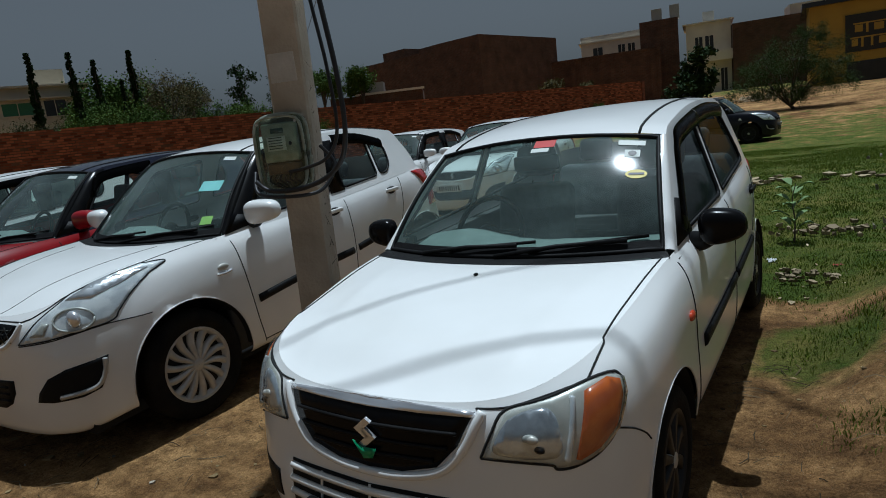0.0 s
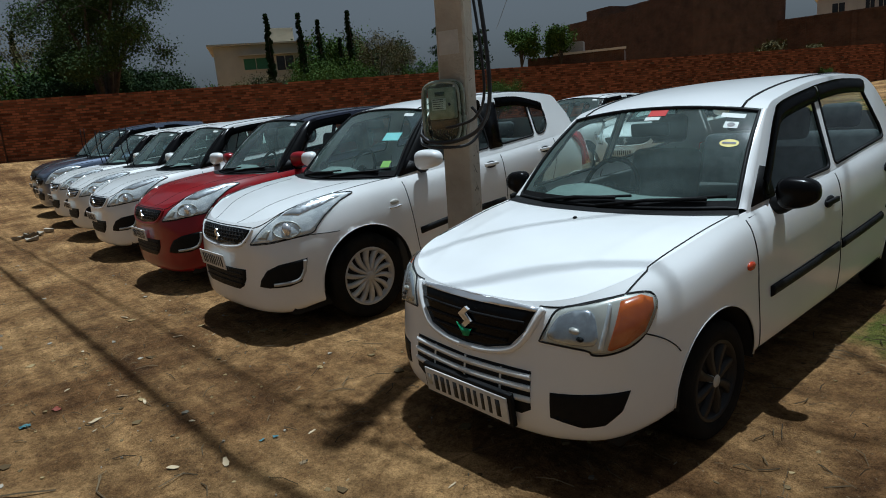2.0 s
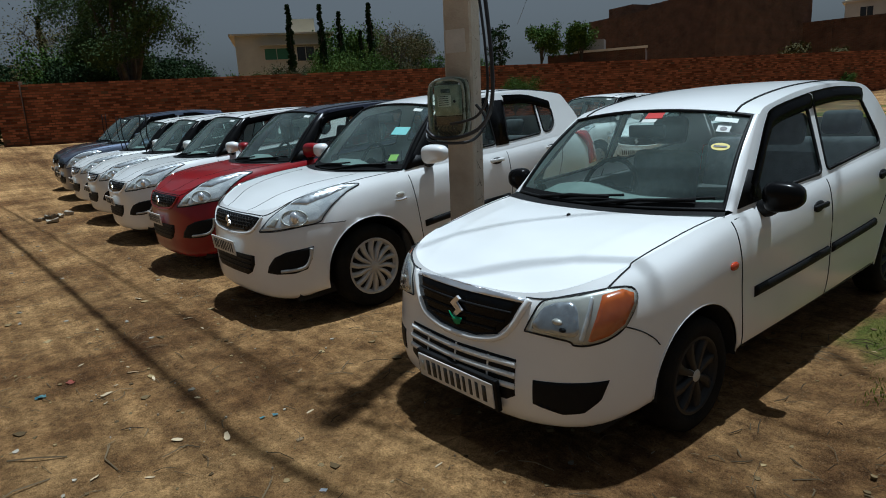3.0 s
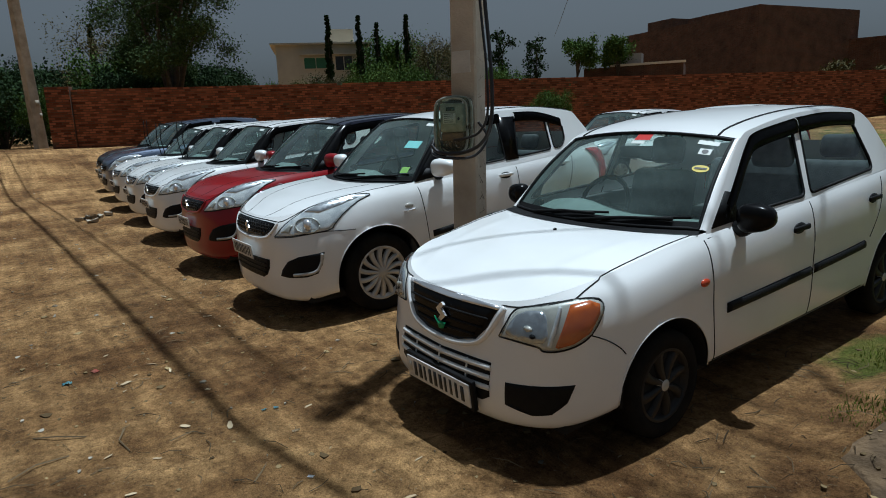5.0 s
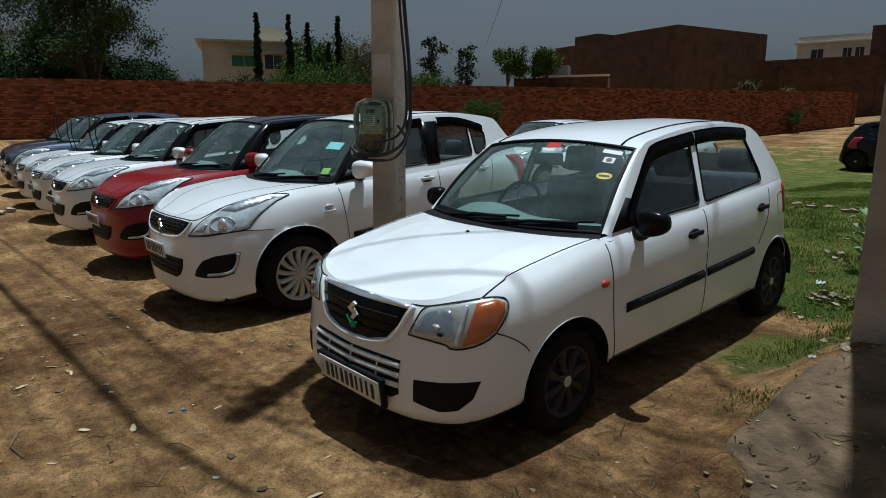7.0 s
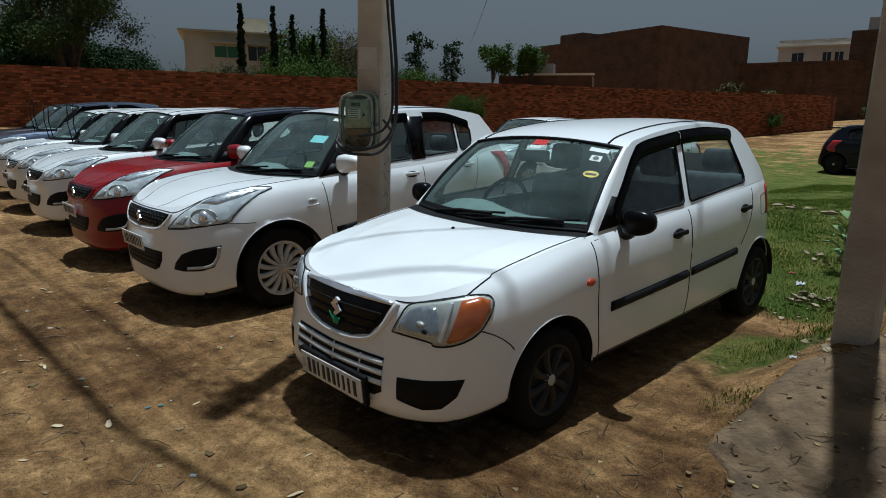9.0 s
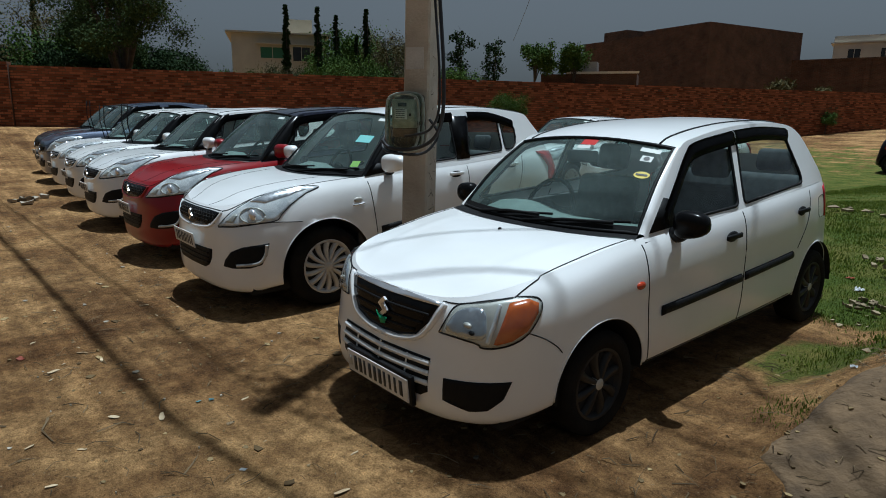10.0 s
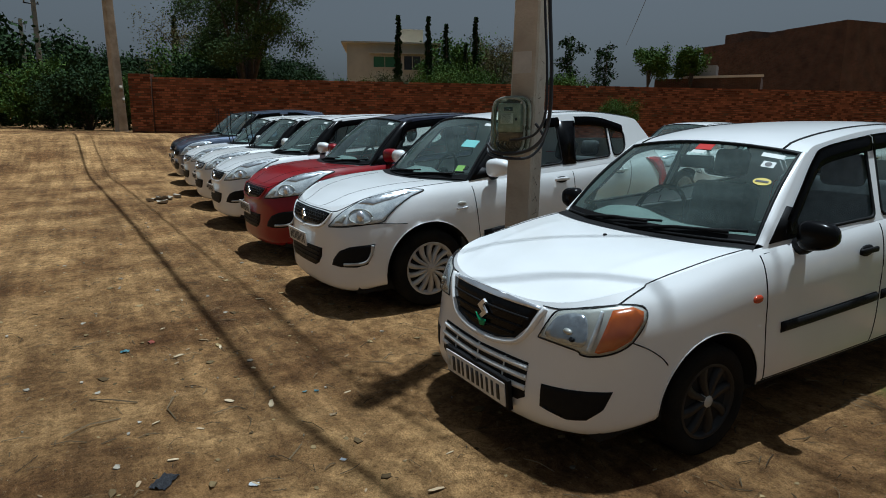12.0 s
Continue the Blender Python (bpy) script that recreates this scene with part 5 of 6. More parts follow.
def blade(x, y, z, h, w, r):
    a = r.uniform(0, 6.28)
    dx, dy = math.cos(a), math.sin(a)
    l = h * r.uniform(0.2, 0.7)
    b = r.uniform(0, 6.28)
    lx, ly = l * math.cos(b), l * math.sin(b)
    return [(x - dx * w, y - dy * w, z), (x + dx * w, y + dy * w, z), (x + dx * w * 0.6 + lx * 0.4, y + dy * w * 0.6 + ly * 0.4, z + h * 0.6), (x - dx * w * 0.6 + lx * 0.4, y - dy * w * 0.6 + ly * 0.4, z + h * 0.6), (x + lx, y + ly, z + h)], [(0, 1, 2, 3), (3, 2, 4)]


tufts = []
for _ in range(52000):
    y = 1.2 + 15.8 * rng.random() ** 1.7
    x = -3 + 12 * rng.random()
    n = noise.noise((x * 1.4, y * 1.4, 2))
    g = grass_amount(x, y)
    if g < 0.2 or g + 0.9 * n < (0.36 if y > 2.9 else 0.35):
        continue
    z = float(ground_z(x, y)) - 0.003
    for _ in range(9):
        tufts.append(blade(x + rng.gauss(0, 0.05), y + rng.gauss(0, 0.05), z, rng.uniform(0.010, 0.032) * (1.5 if n > 0.35 else 1), rng.uniform(0.0012, 0.003) * (1 + y / 7), rng))
scatter("grass", GRASS, "short patchy green grass on dry earth", "grass", tufts)


def flake(x, y, z, s, r, thick=0.002):
    a = r.uniform(0, 6.28)
    pts = [(s * r.uniform(0.5, 1.0) * math.cos(a + k * 1.26), s * r.uniform(0.3, 0.9) * math.sin(a + k * 1.26)) for k in range(5)]
    vs = [(x + p, y + q, z + r.uniform(0, thick * 3)) for p, q in pts] + [(x + p * 0.9, y + q * 0.9, z - 0.006) for p, q in pts]
    return vs, [(0, 1, 2, 3, 4)] + [(k, k + 5, (k + 1) % 5 + 5, (k + 1) % 5) for k in range(5)]


def husk(x, y, z, s, r):
    """A long thin curled scrap."""
    a = r.uniform(0, 6.28)
    c, d, w = math.cos(a), math.sin(a), s * r.uniform(0.22, 0.5)
    vs = []
    for t, h in ((-1, 0.0), (-0.3, 0.16), (0.4, 0.10), (1, 0.22)):
        k = w * (1 - 0.45 * abs(t)) * r.uniform(0.7, 1.2)
        vs += [(x + c * t * s - d * k, y + d * t * s + c * k, z + h * s * r.uniform(0.4, 1)), (x + c * t * s + d * k, y + d * t * s - c * k, z + h * s * r.uniform(0.2, 0.9)), (x + c * t * s, y + d * t * s, z - 0.006)]
    f = []
    for q in range(3):
        b = q * 3
        f += [(b, b + 3, b + 4, b + 1), (b, b + 2, b + 5, b + 3), (b + 1, b + 4, b + 5, b + 2)]
    return vs, f


def lump(x, y, z, s, r):
    vs, fs = [], [(0, 1, 2), (0, 2, 3), (0, 3, 4), (0, 4, 1), (5, 2, 1), (5, 3, 2), (5, 4, 3), (5, 1, 4)]
    for d in ((0, 0, 1), (1, 0, 0), (0, 1, 0), (-1, 0, 0), (0, -1, 0), (0, 0, -1)):
        k = s * r.uniform(0.6, 1.15)
        vs.append((x + d[0] * k, y + d[1] * k, z + d[2] * k * 0.7))
    return vs, fs


def stick(x, y, z, length, w, r):
    a = r.uniform(0, 6.28)
    b = a + r.uniform(-0.7, 0.7)
    p0, p1 = (x, y), (x + length * 0.5 * math.cos(a), y + length * 0.5 * math.sin(a))
    p2 = (p1[0] + length * 0.5 * math.cos(b), p1[1] + length * 0.5 * math.sin(b))
    vs = []
    for p, zz in ((p0, 0.004), (p1, r.uniform(0.006, 0.02)), (p2, 0.004)):
        vs += [(p[0] - math.sin(a) * w, p[1] + math.cos(a) * w, z + zz), (p[0], p[1], z + zz + w * 1.4), (p[0] + math.sin(a) * w, p[1] - math.cos(a) * w, z + zz)]
    return vs, [(0, 1, 4, 3), (1, 2, 5, 4), (3, 4, 7, 6), (4, 5, 8, 7)]


def spots(n, x0, x1, y0, y1, lean=1.0):
    for _ in range(n):
        x = x1 - (x1 - x0) * rng.random() ** lean
        y = rng.uniform(y0, y1)
        yield x, y, float(ground_z(x, y)) + 0.018 * noise.noise((x * 1.3, y * 1.3, 0)) + 0.010 * noise.noise((x * 4.0, y * 4.0, 3))


scatter("litter", PAPER, "torn bits of paper and plastic on the earth", "litter", [flake(x, y, z + 0.004, rng.choice((0.006, 0.010, 0.014, 0.02, 0.032)), rng) for x, y, z in spots(300, -18, 2.4, -4.0, 0.4, 1.6)] + [flake(x, y, z + 0.02, rng.uniform(0.015, 0.045), rng, 0.02) for x, y, z in spots(60, 0.9, 6, 3, 12)] + [flake(x, y, z + 0.02, rng.uniform(0.06, 0.16), rng, 0.02) for x, y, z in spots(10, -10.8, -10.0, -0.5, 0.0)])
scatter("twigs", TWIG, "dry straw and broken twigs on the earth", "twigs", [stick(x, y, z, rng.uniform(0.03, 0.16), rng.uniform(0.001, 0.0028), rng) for x, y, z in spots(2300, -12, 2.6, -3.5, 2.2, 1.7)] + [stick(x, y, z, rng.uniform(0.15, 0.3), 0.004, rng) for x, y, z in spots(9, -1.5, 2.2, -2.0, 1.5)] + [stick(x, y, z + 0.010, rng.uniform(0.02, 0.08), rng.uniform(0.001, 0.0025), rng) for x, y, z in spots(420, 1.35, 3.0, 0.4, 2.8)])
scatter("dry_leaves", DRYLEAF, "small dry leaves and bark scraps on the earth", "leaves", [flake(x, y, z + 0.001, rng.uniform(0.02, 0.05), rng, 0.004) for x, y, z in spots(60, -4, 2.6, -3.0, 0.8)] + [flake(x, y, z, rng.uniform(0.006, 0.022), rng, 0.002) for x, y, z in spots(1100, -9, 2.8, -3.6, 2.4, 1.7)] + [flake(x, y, z + 0.014, rng.uniform(0.006, 0.02), rng, 0.002) for x, y, z in spots(260, 1.35, 3.0, 0.4, 2.8)])
scatter("pebbles", STONE, "small stones and clods scattered on the earth", "pebbles", [lump(x, y, z - 0.001, rng.uniform(0.002, 0.0055), rng) for x, y, z in spots(2000, -10, 2.8, -3.5, 3, 1.6)] + [lump(x, y, z, rng.uniform(0.003, 0.006), rng) for x, y, z in spots(60, 0.9, 3.2, 1.8, 4.5)])
scatter("husks", HUSK, "pale dry husks and torn card scraps on the earth", "litter", [husk(x, y, z + 0.004, rng.uniform(0.006, 0.022), rng) for x, y, z in spots(120, -6, 2.2, -2.6, 0.5, 1.4)] + [husk(x, y, z + 0.006, rng.uniform(0.02, 0.04), rng) for x, y, z in spots(12, -4.5, 0.8, -1.8, -0.3)] + [husk(x, y, z + 0.01, rng.uniform(0.012, 0.03), rng) for x, y, z in spots(24, 0.8, 2.4, 2.0, 5.4)])
scatter("rubble_heap", STONE, "grey heap of rubble beside the road", "rubble", [lump(-3.7 + rng.gauss(0, 0.6), 42.8 + rng.gauss(0, 0.4), 1.05 + rng.uniform(0, 0.3), rng.uniform(0.06, 0.15), rng) for _ in range(170)])
scatter("field_stones", STONE, "pale flat stones at the field's edge", "stones", [flake(0.4 + rng.gauss(0, 0.7), 8.2 + rng.gauss(0, 0.22), 0.285 + rng.uniform(0, 0.02), rng.uniform(0.06, 0.15), rng, 0.012) for _ in range(34)] + [flake(1.0 + rng.gauss(0, 0.22), 5.1 + rng.gauss(0, 0.12), 0.2 + rng.uniform(0, 0.02), rng.uniform(0.02, 0.06), rng, 0.012) for _ in range(40)] + [flake(0.95 + rng.gauss(0, 0.18), 3.66 + rng.gauss(0, 0.10), 0.158 + rng.uniform(0, 0.01), rng.uniform(0.015, 0.04), rng, 0.008) for _ in range(40)] + [lump(1.56 + rng.gauss(0, 0.10), 2.02 + rng.gauss(0, 0.05), 0.36, rng.uniform(0.015, 0.04), rng) for _ in range(14)] + [lump(1.9 + rng.gauss(0, 0.5), 5.5 + rng.gauss(0, 0.5), 0.185, rng.uniform(0.01, 0.03), rng) for _ in range(60)] + [flake(1.1 + rng.gauss(0, 0.25), 3.6 + rng.gauss(0, 0.3), 0.125, rng.uniform(0.012, 0.03), rng, 0.006) for _ in range(24)])


PAD = material("dusty_concrete_pad", (0.155, 0.098, 0.048), 0.95, 0, (0.065, 0.040, 0.019), 6, 0.8, 30)


def lie(x, y):
    """Height of the trodden ground with its small unevenness."""
    return float(ground_z(x, y)) + 0.018 * noise.noise((x * 1.3, y * 1.3, 0)) + 0.010 * noise.noise((x * 4.0, y * 4.0, 3))


PAD_Y = [0.3, 0.88, 1.0, 1.1, 1.24, 1.34, 1.54, 1.72, 1.81, 1.95, 2.5]
PAD_X = [1.75, 1.49, 1.37, 1.34, 1.35, 1.39, 1.39, 1.42, 1.5, 1.62, 1.75]


def pad():
    rows = []
    for y in np.arange(0.3, 2.5, 0.06):
        e = float(np.interp(y, PAD_Y, PAD_X)) + 0.05 * noise.noise((y * 5.0, 1.7, 0)) + 0.025 * noise.noise((y * 17.0, 4.7, 0))
        xs = [e - 0.015, e, e + 0.02] + [e + 0.08 * k for k in range(1, 30)]
        rows.append([(x, y, lie(x, y) + (-0.06 if k == 0 else 0.004 if k == 1 else 0.013 + 0.006 * noise.noise((x * 9, y * 9, 5)))) for k, x in enumerate(xs)])
    return tagged(mesh_object("pavement", grid_mesh(rows), PAD, True), "broken dusty concrete pad sunk in the earth bank", "pavement", kind="structure")


pad()


def scrap(label, x, y, size, mat, seed, flat=0.25, name="scrap"):
    """A crumpled sheet lying on the ground."""
    r = random.Random(seed)
    n = 7
    z = lie(x, y) + 0.004
    turn = r.uniform(0, 3.1)
    rows = []
    for i in range(n):
        row = []
        for k in range(n):
            u, v = (i / (n - 1) - 0.5) * size * 2 * (0.85 + 0.15 * r.random()), (k / (n - 1) - 0.5) * size * 1.4 * (0.85 + 0.15 * r.random())
            px, py = x + u * math.cos(turn) - v * math.sin(turn), y + u * math.sin(turn) + v * math.cos(turn)
            row.append((px, py, z + size * flat * abs(noise.noise((u * 40 + seed, v * 40, seed * 1.7)))))
        rows.append(row)
    bm = grid_mesh(rows)
    bmesh.ops.solidify(bm, geom=bm.faces[:], thickness=0.002)
    return tagged(mesh_object(name, bm, mat), label, "litter", "litter on the ground")


scrap("crumpled white plastic bag lying in the grass", 0.70, 4.07, 0.036, BAG, 1, 1.4, "plastic_bag")
scrap("torn white paper beside the pole's foot", 1.70, 2.24, 0.035, BAG, 2, 0.8, "paper_scrap")
scrap("red plastic wrapper in the grass", 0.52, 4.40, 0.035, RED_SCRAP, 3, 0.9, "wrapper")
scrap("red plastic wrapper in the grass", 1.14, 3.94, 0.035, RED_SCRAP, 4, 0.9, "wrapper")
scrap("pale torn paper at the edge of the grass", 1.36, 1.90, 0.026, BAG, 5, 0.5, "paper_scrap")
scrap("dark rag trodden into the earth", -0.31, -1.36, 0.06, RAG, 6, 0.35, "rag")
scrap("small square of pale card on the earth", -0.10, -1.04, 0.022, BAG, 7, 0.15, "card_scrap")
scrap("small square of pale card on the earth", -0.09, -0.65, 0.016, BAG, 8, 0.2, "card_scrap")
scrap("yellow paper scrap on the earth", -0.53, -0.54, 0.018, HUSK, 9, 0.2, "paper_scrap")
for k, (x, y, w) in enumerate(((-0.87, -0.58, 0.014), (-0.85, -0.52, 0.014), (-2.11, -1.41, 0.03))):
    scrap("blue plastic scrap on the earth", x, y, w, BLUE_SCRAP, 10 + k, 0.5, "wrapper")
scrap("faded red wrapper on the earth", -2.21, -1.24, 0.03, RED_SCRAP, 14, 0.4, "wrapper")


def sapling(x, y):
    ob = thing("sapling", "young plant with broad pale green leaves in the grass", "plant")
    r = random.Random(8)
    part("stem", tube(catmull([(0, 0, -0.03), (0.01, 0.01, 0.18), (-0.01, 0.02, 0.36), (0.02, 0.0, 0.5)], 4), 0.008, 6, end=0.4), BARK, ob)
    for k in range(15):
        a, z = k * 2.4, 0.12 + 0.026 * k
        d, w = r.uniform(0.05, 0.09), r.uniform(0.028, 0.045)
        rows = []
        for t in np.linspace(0, 1, 6):
            q, up = 0.03 + (d + 0.06) * t, z + 0.05 * math.sin(2.2 * t)
            h = w * math.sin(math.pi * min(0.98, t * 0.9 + 0.06))
            rows.append([(math.cos(a) * q - math.sin(a) * h * e, math.sin(a) * q + math.cos(a) * h * e, up + 0.012 * abs(e)) for e in (-1, 0, 1)])
        part("leaf", grid_mesh(rows), SAPLING, ob)
    ob.matrix_basis = pose(x, y, lie(x, y))


sapling(0.81, 4.73)

# ---- poles and cables ----


def pole(label, x, y, height, w0, w1, lean=(0, 0), turn=0, arms=True):
    ob = thing("utility_pole", label, "utility pole", "concrete utility poles")
    zb = float(ground_z(x, y)) - 0.4
    bm = bmesh.new()
    rows = []
    for k in range(13):
        t = k / 12
        w = w0 + (w1 - w0) * t
        d = w * 0.78
        c = 0.012
        ring = []
        for sx, sy in ((1, 1), (-1, 1), (-1, -1), (1, -1)):
            a, b = (sx * (w / 2 - c), sy * d / 2), (sx * w / 2, sy * (d / 2 - c))
            ring += [b, a] if sx * sy > 0 else [a, b]
        rows.append([bm.verts.new((px + lean[0] * t * height, py + lean[1] * t * height, t * (height + 0.4))) for px, py in ring])
    for a, b in zip(rows, rows[1:]):
        for i in range(8):
            bm.faces.new((a[i], a[(i + 1) % 8], b[(i + 1) % 8], b[i]))
    bm.faces.new(rows[-1])
    bmesh.ops.recalc_face_normals(bm, faces=bm.faces[:])
    part("shaft", bm, CONCRETE, ob, smooth=False)
    if arms:
        tx, ty, tz = lean[0] * height, lean[1] * height, height
        part("cross_arm", boxes((tx - 0.04, tx + 0.04, ty - 0.56, ty + 0.30, tz, tz + 0.07)), CABLE, ob)
        for dy in (-0.5, -0.04, 0.24):
            part("insulator", blob((tx, ty + dy, tz + 0.14), (0.05, 0.05, 0.08), 12), METERBOX, ob)
    ob.matrix_basis = pose(x, y, zb, 0, 0, turn)
    return ob


POLE = (-1.225, 1.12)
main_pole = pole("tapered square concrete pole with an electricity meter strapped on", *POLE, 8.8, 0.20, 0.16, (0.028, -0.02), 25, False)
for dx, dz in ((0.0, 0.0), (-0.06, -0.35)):
    part("insulator", blob((0.235 + dx, -0.215, 8.30 + dz), (0.05, 0.05, 0.07), 12), METERBOX, main_pole)
for k, (cx, cz, rx, rz) in enumerate(((0.10, 6.75, 0.30, 0.30), (0.20, 7.3, 0.20, 0.16))):
    part("tied_cable", tube([(cx + rx * math.cos(a), -0.25 - 0.10 * math.sin(2 * a + k), cz + rz * math.sin(a)) for a in np.linspace(0.2, 5.6, 18)], 0.010, 6), CABLE, main_pole, "coiled spare cable tied to the pole")
# unseen box, added to widen the end of the pole's shadow
part("shadow_end_box", boxes((0.06, 0.18, -0.34, -0.19, 6.9, 7.2), bevel=0.01), METERBOX, main_pole)
part("cement_patch", boxes((-0.02, 0.115, -0.119, -0.09, 2.14, 2.28), bevel=0.003), CEMENT, main_pole, "pale cement patch")
r2 = random.Random(5)
for k in range(18):
    z = 1.2 + k * 0.115
    w = 0.20 - 0.06 * z / 8.4
    for _ in range(2):
        pts = [(0.0267 * z + w / 2 + 0.0005, -0.019 * z + r2.uniform(-0.045, 0.045), z + r2.uniform(-0.04, 0.04)) for _ in range(3)]
        part("cast_mark", tube(pts, 0.003, 5), BARK, main_pole)
far_pole = pole("leaning square concrete pole by the wall's corner", -29.5, 0.1, 8.0, 0.50, 0.34, (0.02, -0.035), 20)
for y0, y1, z0, z1 in ((-0.08, 0.06, 2.15, 2.40), (0.02, 0.12, 1.66, 1.88)):
    part("torn_poster", boxes((0.262, 0.275, y0, y1, z0, z1)), PAPER, far_pole, "torn white paper")
near_pole = pole("dusty square concrete pole by the concrete pad", 1.565, 2.125, 8.0, 0.19, 0.115, (0.004, -0.004), 2)
pole("distant concrete pole by the track", -47, -3.4, 8.0, 0.42, 0.3, (0.0, 0.0), 10)
pole("distant concrete pole by the track", -58, -4.8, 8.0, 0.42, 0.3, (0.0, 0.0), 10)


def meter():
    ob = thing("electricity_meter", "dusty electricity meter box strapped to the pole", "electricity meter")
    ob.matrix_basis = pose(-1.165, 0.995, 1.315, 0, 0, 25) @ Matrix.Diagonal((0.86, 0.9, 0.86, 1))
    part("backing_plate", box(bmesh.new(), -0.125, 0.145, -0.015, 0.05, -0.055, 0.355, 0.03), METERBOX, ob, "grey backing plate")
    rim = [(-0.135, -0.02), (-0.145, 0.10), (-0.14, 0.27), (-0.11, 0.345), (-0.03, 0.365), (0.09, 0.36), (0.15, 0.32), (0.16, 0.20), (0.155, 0.03), (0.12, -0.05), (0.02, -0.075), (-0.09, -0.065)]
    for y, w in ((-0.03, 0.012), (-0.085, 0.009)):
        part("cover_rim", tube([(x * (1.0 if y > -0.05 else 0.94), y, 0.145 + (z - 0.145) * (1.0 if y > -0.05 else 0.95)) for x, z in catmull(rim, 4, True).tolist() + rim[:1]], w, 6), COVER, ob)
    part("clear_cover", box(bmesh.new(), -0.138, 0.152, -0.092, -0.02, -0.065, 0.358, 0.045), COVER_GLASS, ob, "cloudy clear cover")
    face = part("meter_face", box(bmesh.new(), -0.100, 0.105, -0.068, -0.012, 0.10, 0.32, 0.014), METERFACE, ob, "pale green meter face")
    part("display", boxes((-0.04, 0.035, -0.072, -0.067, 0.262, 0.29)), LCD, face)
    part("name_plate", boxes((-0.07, 0.04, -0.070, -0.067, 0.165, 0.245)), STICKER_WHITE, face)
    part("seal_button", blob((0.068, -0.072, 0.20), (0.010, 0.006, 0.012), 12), BLACK, face)
    for z in (0.175, 0.19, 0.205, 0.22, 0.235):
        part("rating_line", boxes((-0.06, 0.02, -0.0716, -0.0698, z, z + 0.005)), LCD, face)
    part("terminal_cover", box(bmesh.new(), -0.095, 0.10, -0.062, -0.012, 0.03, 0.092, 0.010), TERMINAL, ob, "brown terminal cover")
    for k in range(6):
        x = -0.08 + 0.03 * k
        part("wire", tube(catmull([(x, -0.04, 0.035), (x - 0.01, -0.06, 0.0), (x + 0.015, -0.045, -0.03), (0.03, -0.03, -0.075)], 4), 0.006, 6), CABLE, ob)
    for x in (-0.105, 0.12):
        part("screw", blob((x, -0.09, 0.32), (0.008, 0.006, 0.008), 10), SILVER, ob)


meter()


def cable(label, points, radius, name="cable"):
    return tagged(mesh_object(name, tube(catmull(points, 12), radius, 8), CABLE), label, "cable", "cables")


cable("thick black service cable hanging beside the pole", [(-0.98, 1.0, 7.4), (-0.9, 0.98, 3.4), (-0.78, 0.95, 2.3), (-0.70, 0.93, 1.75), (-0.70, 0.92, 1.46), (-0.80, 0.92, 1.33), (-0.98, 0.90, 1.27), (-1.15, 0.85, 1.27), (-1.22, 0.83, 1.32)], 0.012)
cable("black service cable hanging beside the pole", [(-1.0, 1.03, 7.4), (-0.96, 1.0, 3.4), (-0.85, 0.97, 2.3), (-0.77, 0.95, 1.8), (-0.755, 0.94, 1.52), (-0.84, 0.94, 1.40), (-0.98, 0.93, 1.36), (-1.06, 0.90, 1.35)], 0.0085)
cable("loose loop of black cable round the pole", [(-1.33, 0.93, 1.36), (-1.25, 0.86, 1.26), (-1.05, 0.87, 1.235), (-0.93, 0.97, 1.25), (-0.90, 1.05, 1.36), (-0.95, 1.02, 1.46)], 0.009)
TOP = Vector((POLE[0] + 0.17, POLE[1] - 0.05, 8.0))
FAR = Vector((-29.3, -0.2, 8.9))
for dy, rad in ((-0.5, 0.030), (-0.04, 0.015)):
    a, b = TOP + Vector((0, dy, 0.2)), FAR + Vector((0, dy, 0.2))
    cable("overhead power line between two poles", [tuple(a.lerp(b, t) - Vector((0, 0, 0.9 * 4 * t * (1 - t)))) for t in np.linspace(0, 1, 9)], rad, "power_line")
    c = Vector((26.0, 5.5 + dy, 8.3))
    cable("overhead power line between two poles", [tuple((TOP + Vector((0, dy, 0.2))).lerp(c, t) - Vector((0, 0, 0.7 * 4 * t * (1 - t)))) for t in np.linspace(0, 1, 9)], rad, "power_line")
near_top = Vector((1.6, 2.1, 7.9))
cable("thin service line slung to the far houses", [tuple(near_top.lerp(Vector((-41, 42, 8.6)), t) - Vector((0, 0, 0.3 * 4 * t * (1 - t)))) for t in np.linspace(0, 1, 9)], 0.014, "service_line")
cable("black service line slung between two near poles", [tuple(TOP.lerp(near_top, t) + Vector((0.0, 0.05 * math.sin(math.pi * t) - 0.15, -0.35 * math.sin(math.pi * t)))) for t in np.linspace(0, 1, 9)], 0.012, "service_line")
cable("black service line slung between two near poles", [tuple(TOP.lerp(near_top, t) + Vector((0.0, 0.45 * math.sin(math.pi * t) + 0.05, -0.6 * math.sin(math.pi * t)))) for t in np.linspace(0, 1, 9)], 0.010, "service_line")

# ---- boundary wall ----
A, B = Vector((-27.6, 1.3)), Vector((-10.9, 44.3))
RUN = (B - A).length
HEAD = math.degrees(math.atan2((B - A).y, (B - A).x))


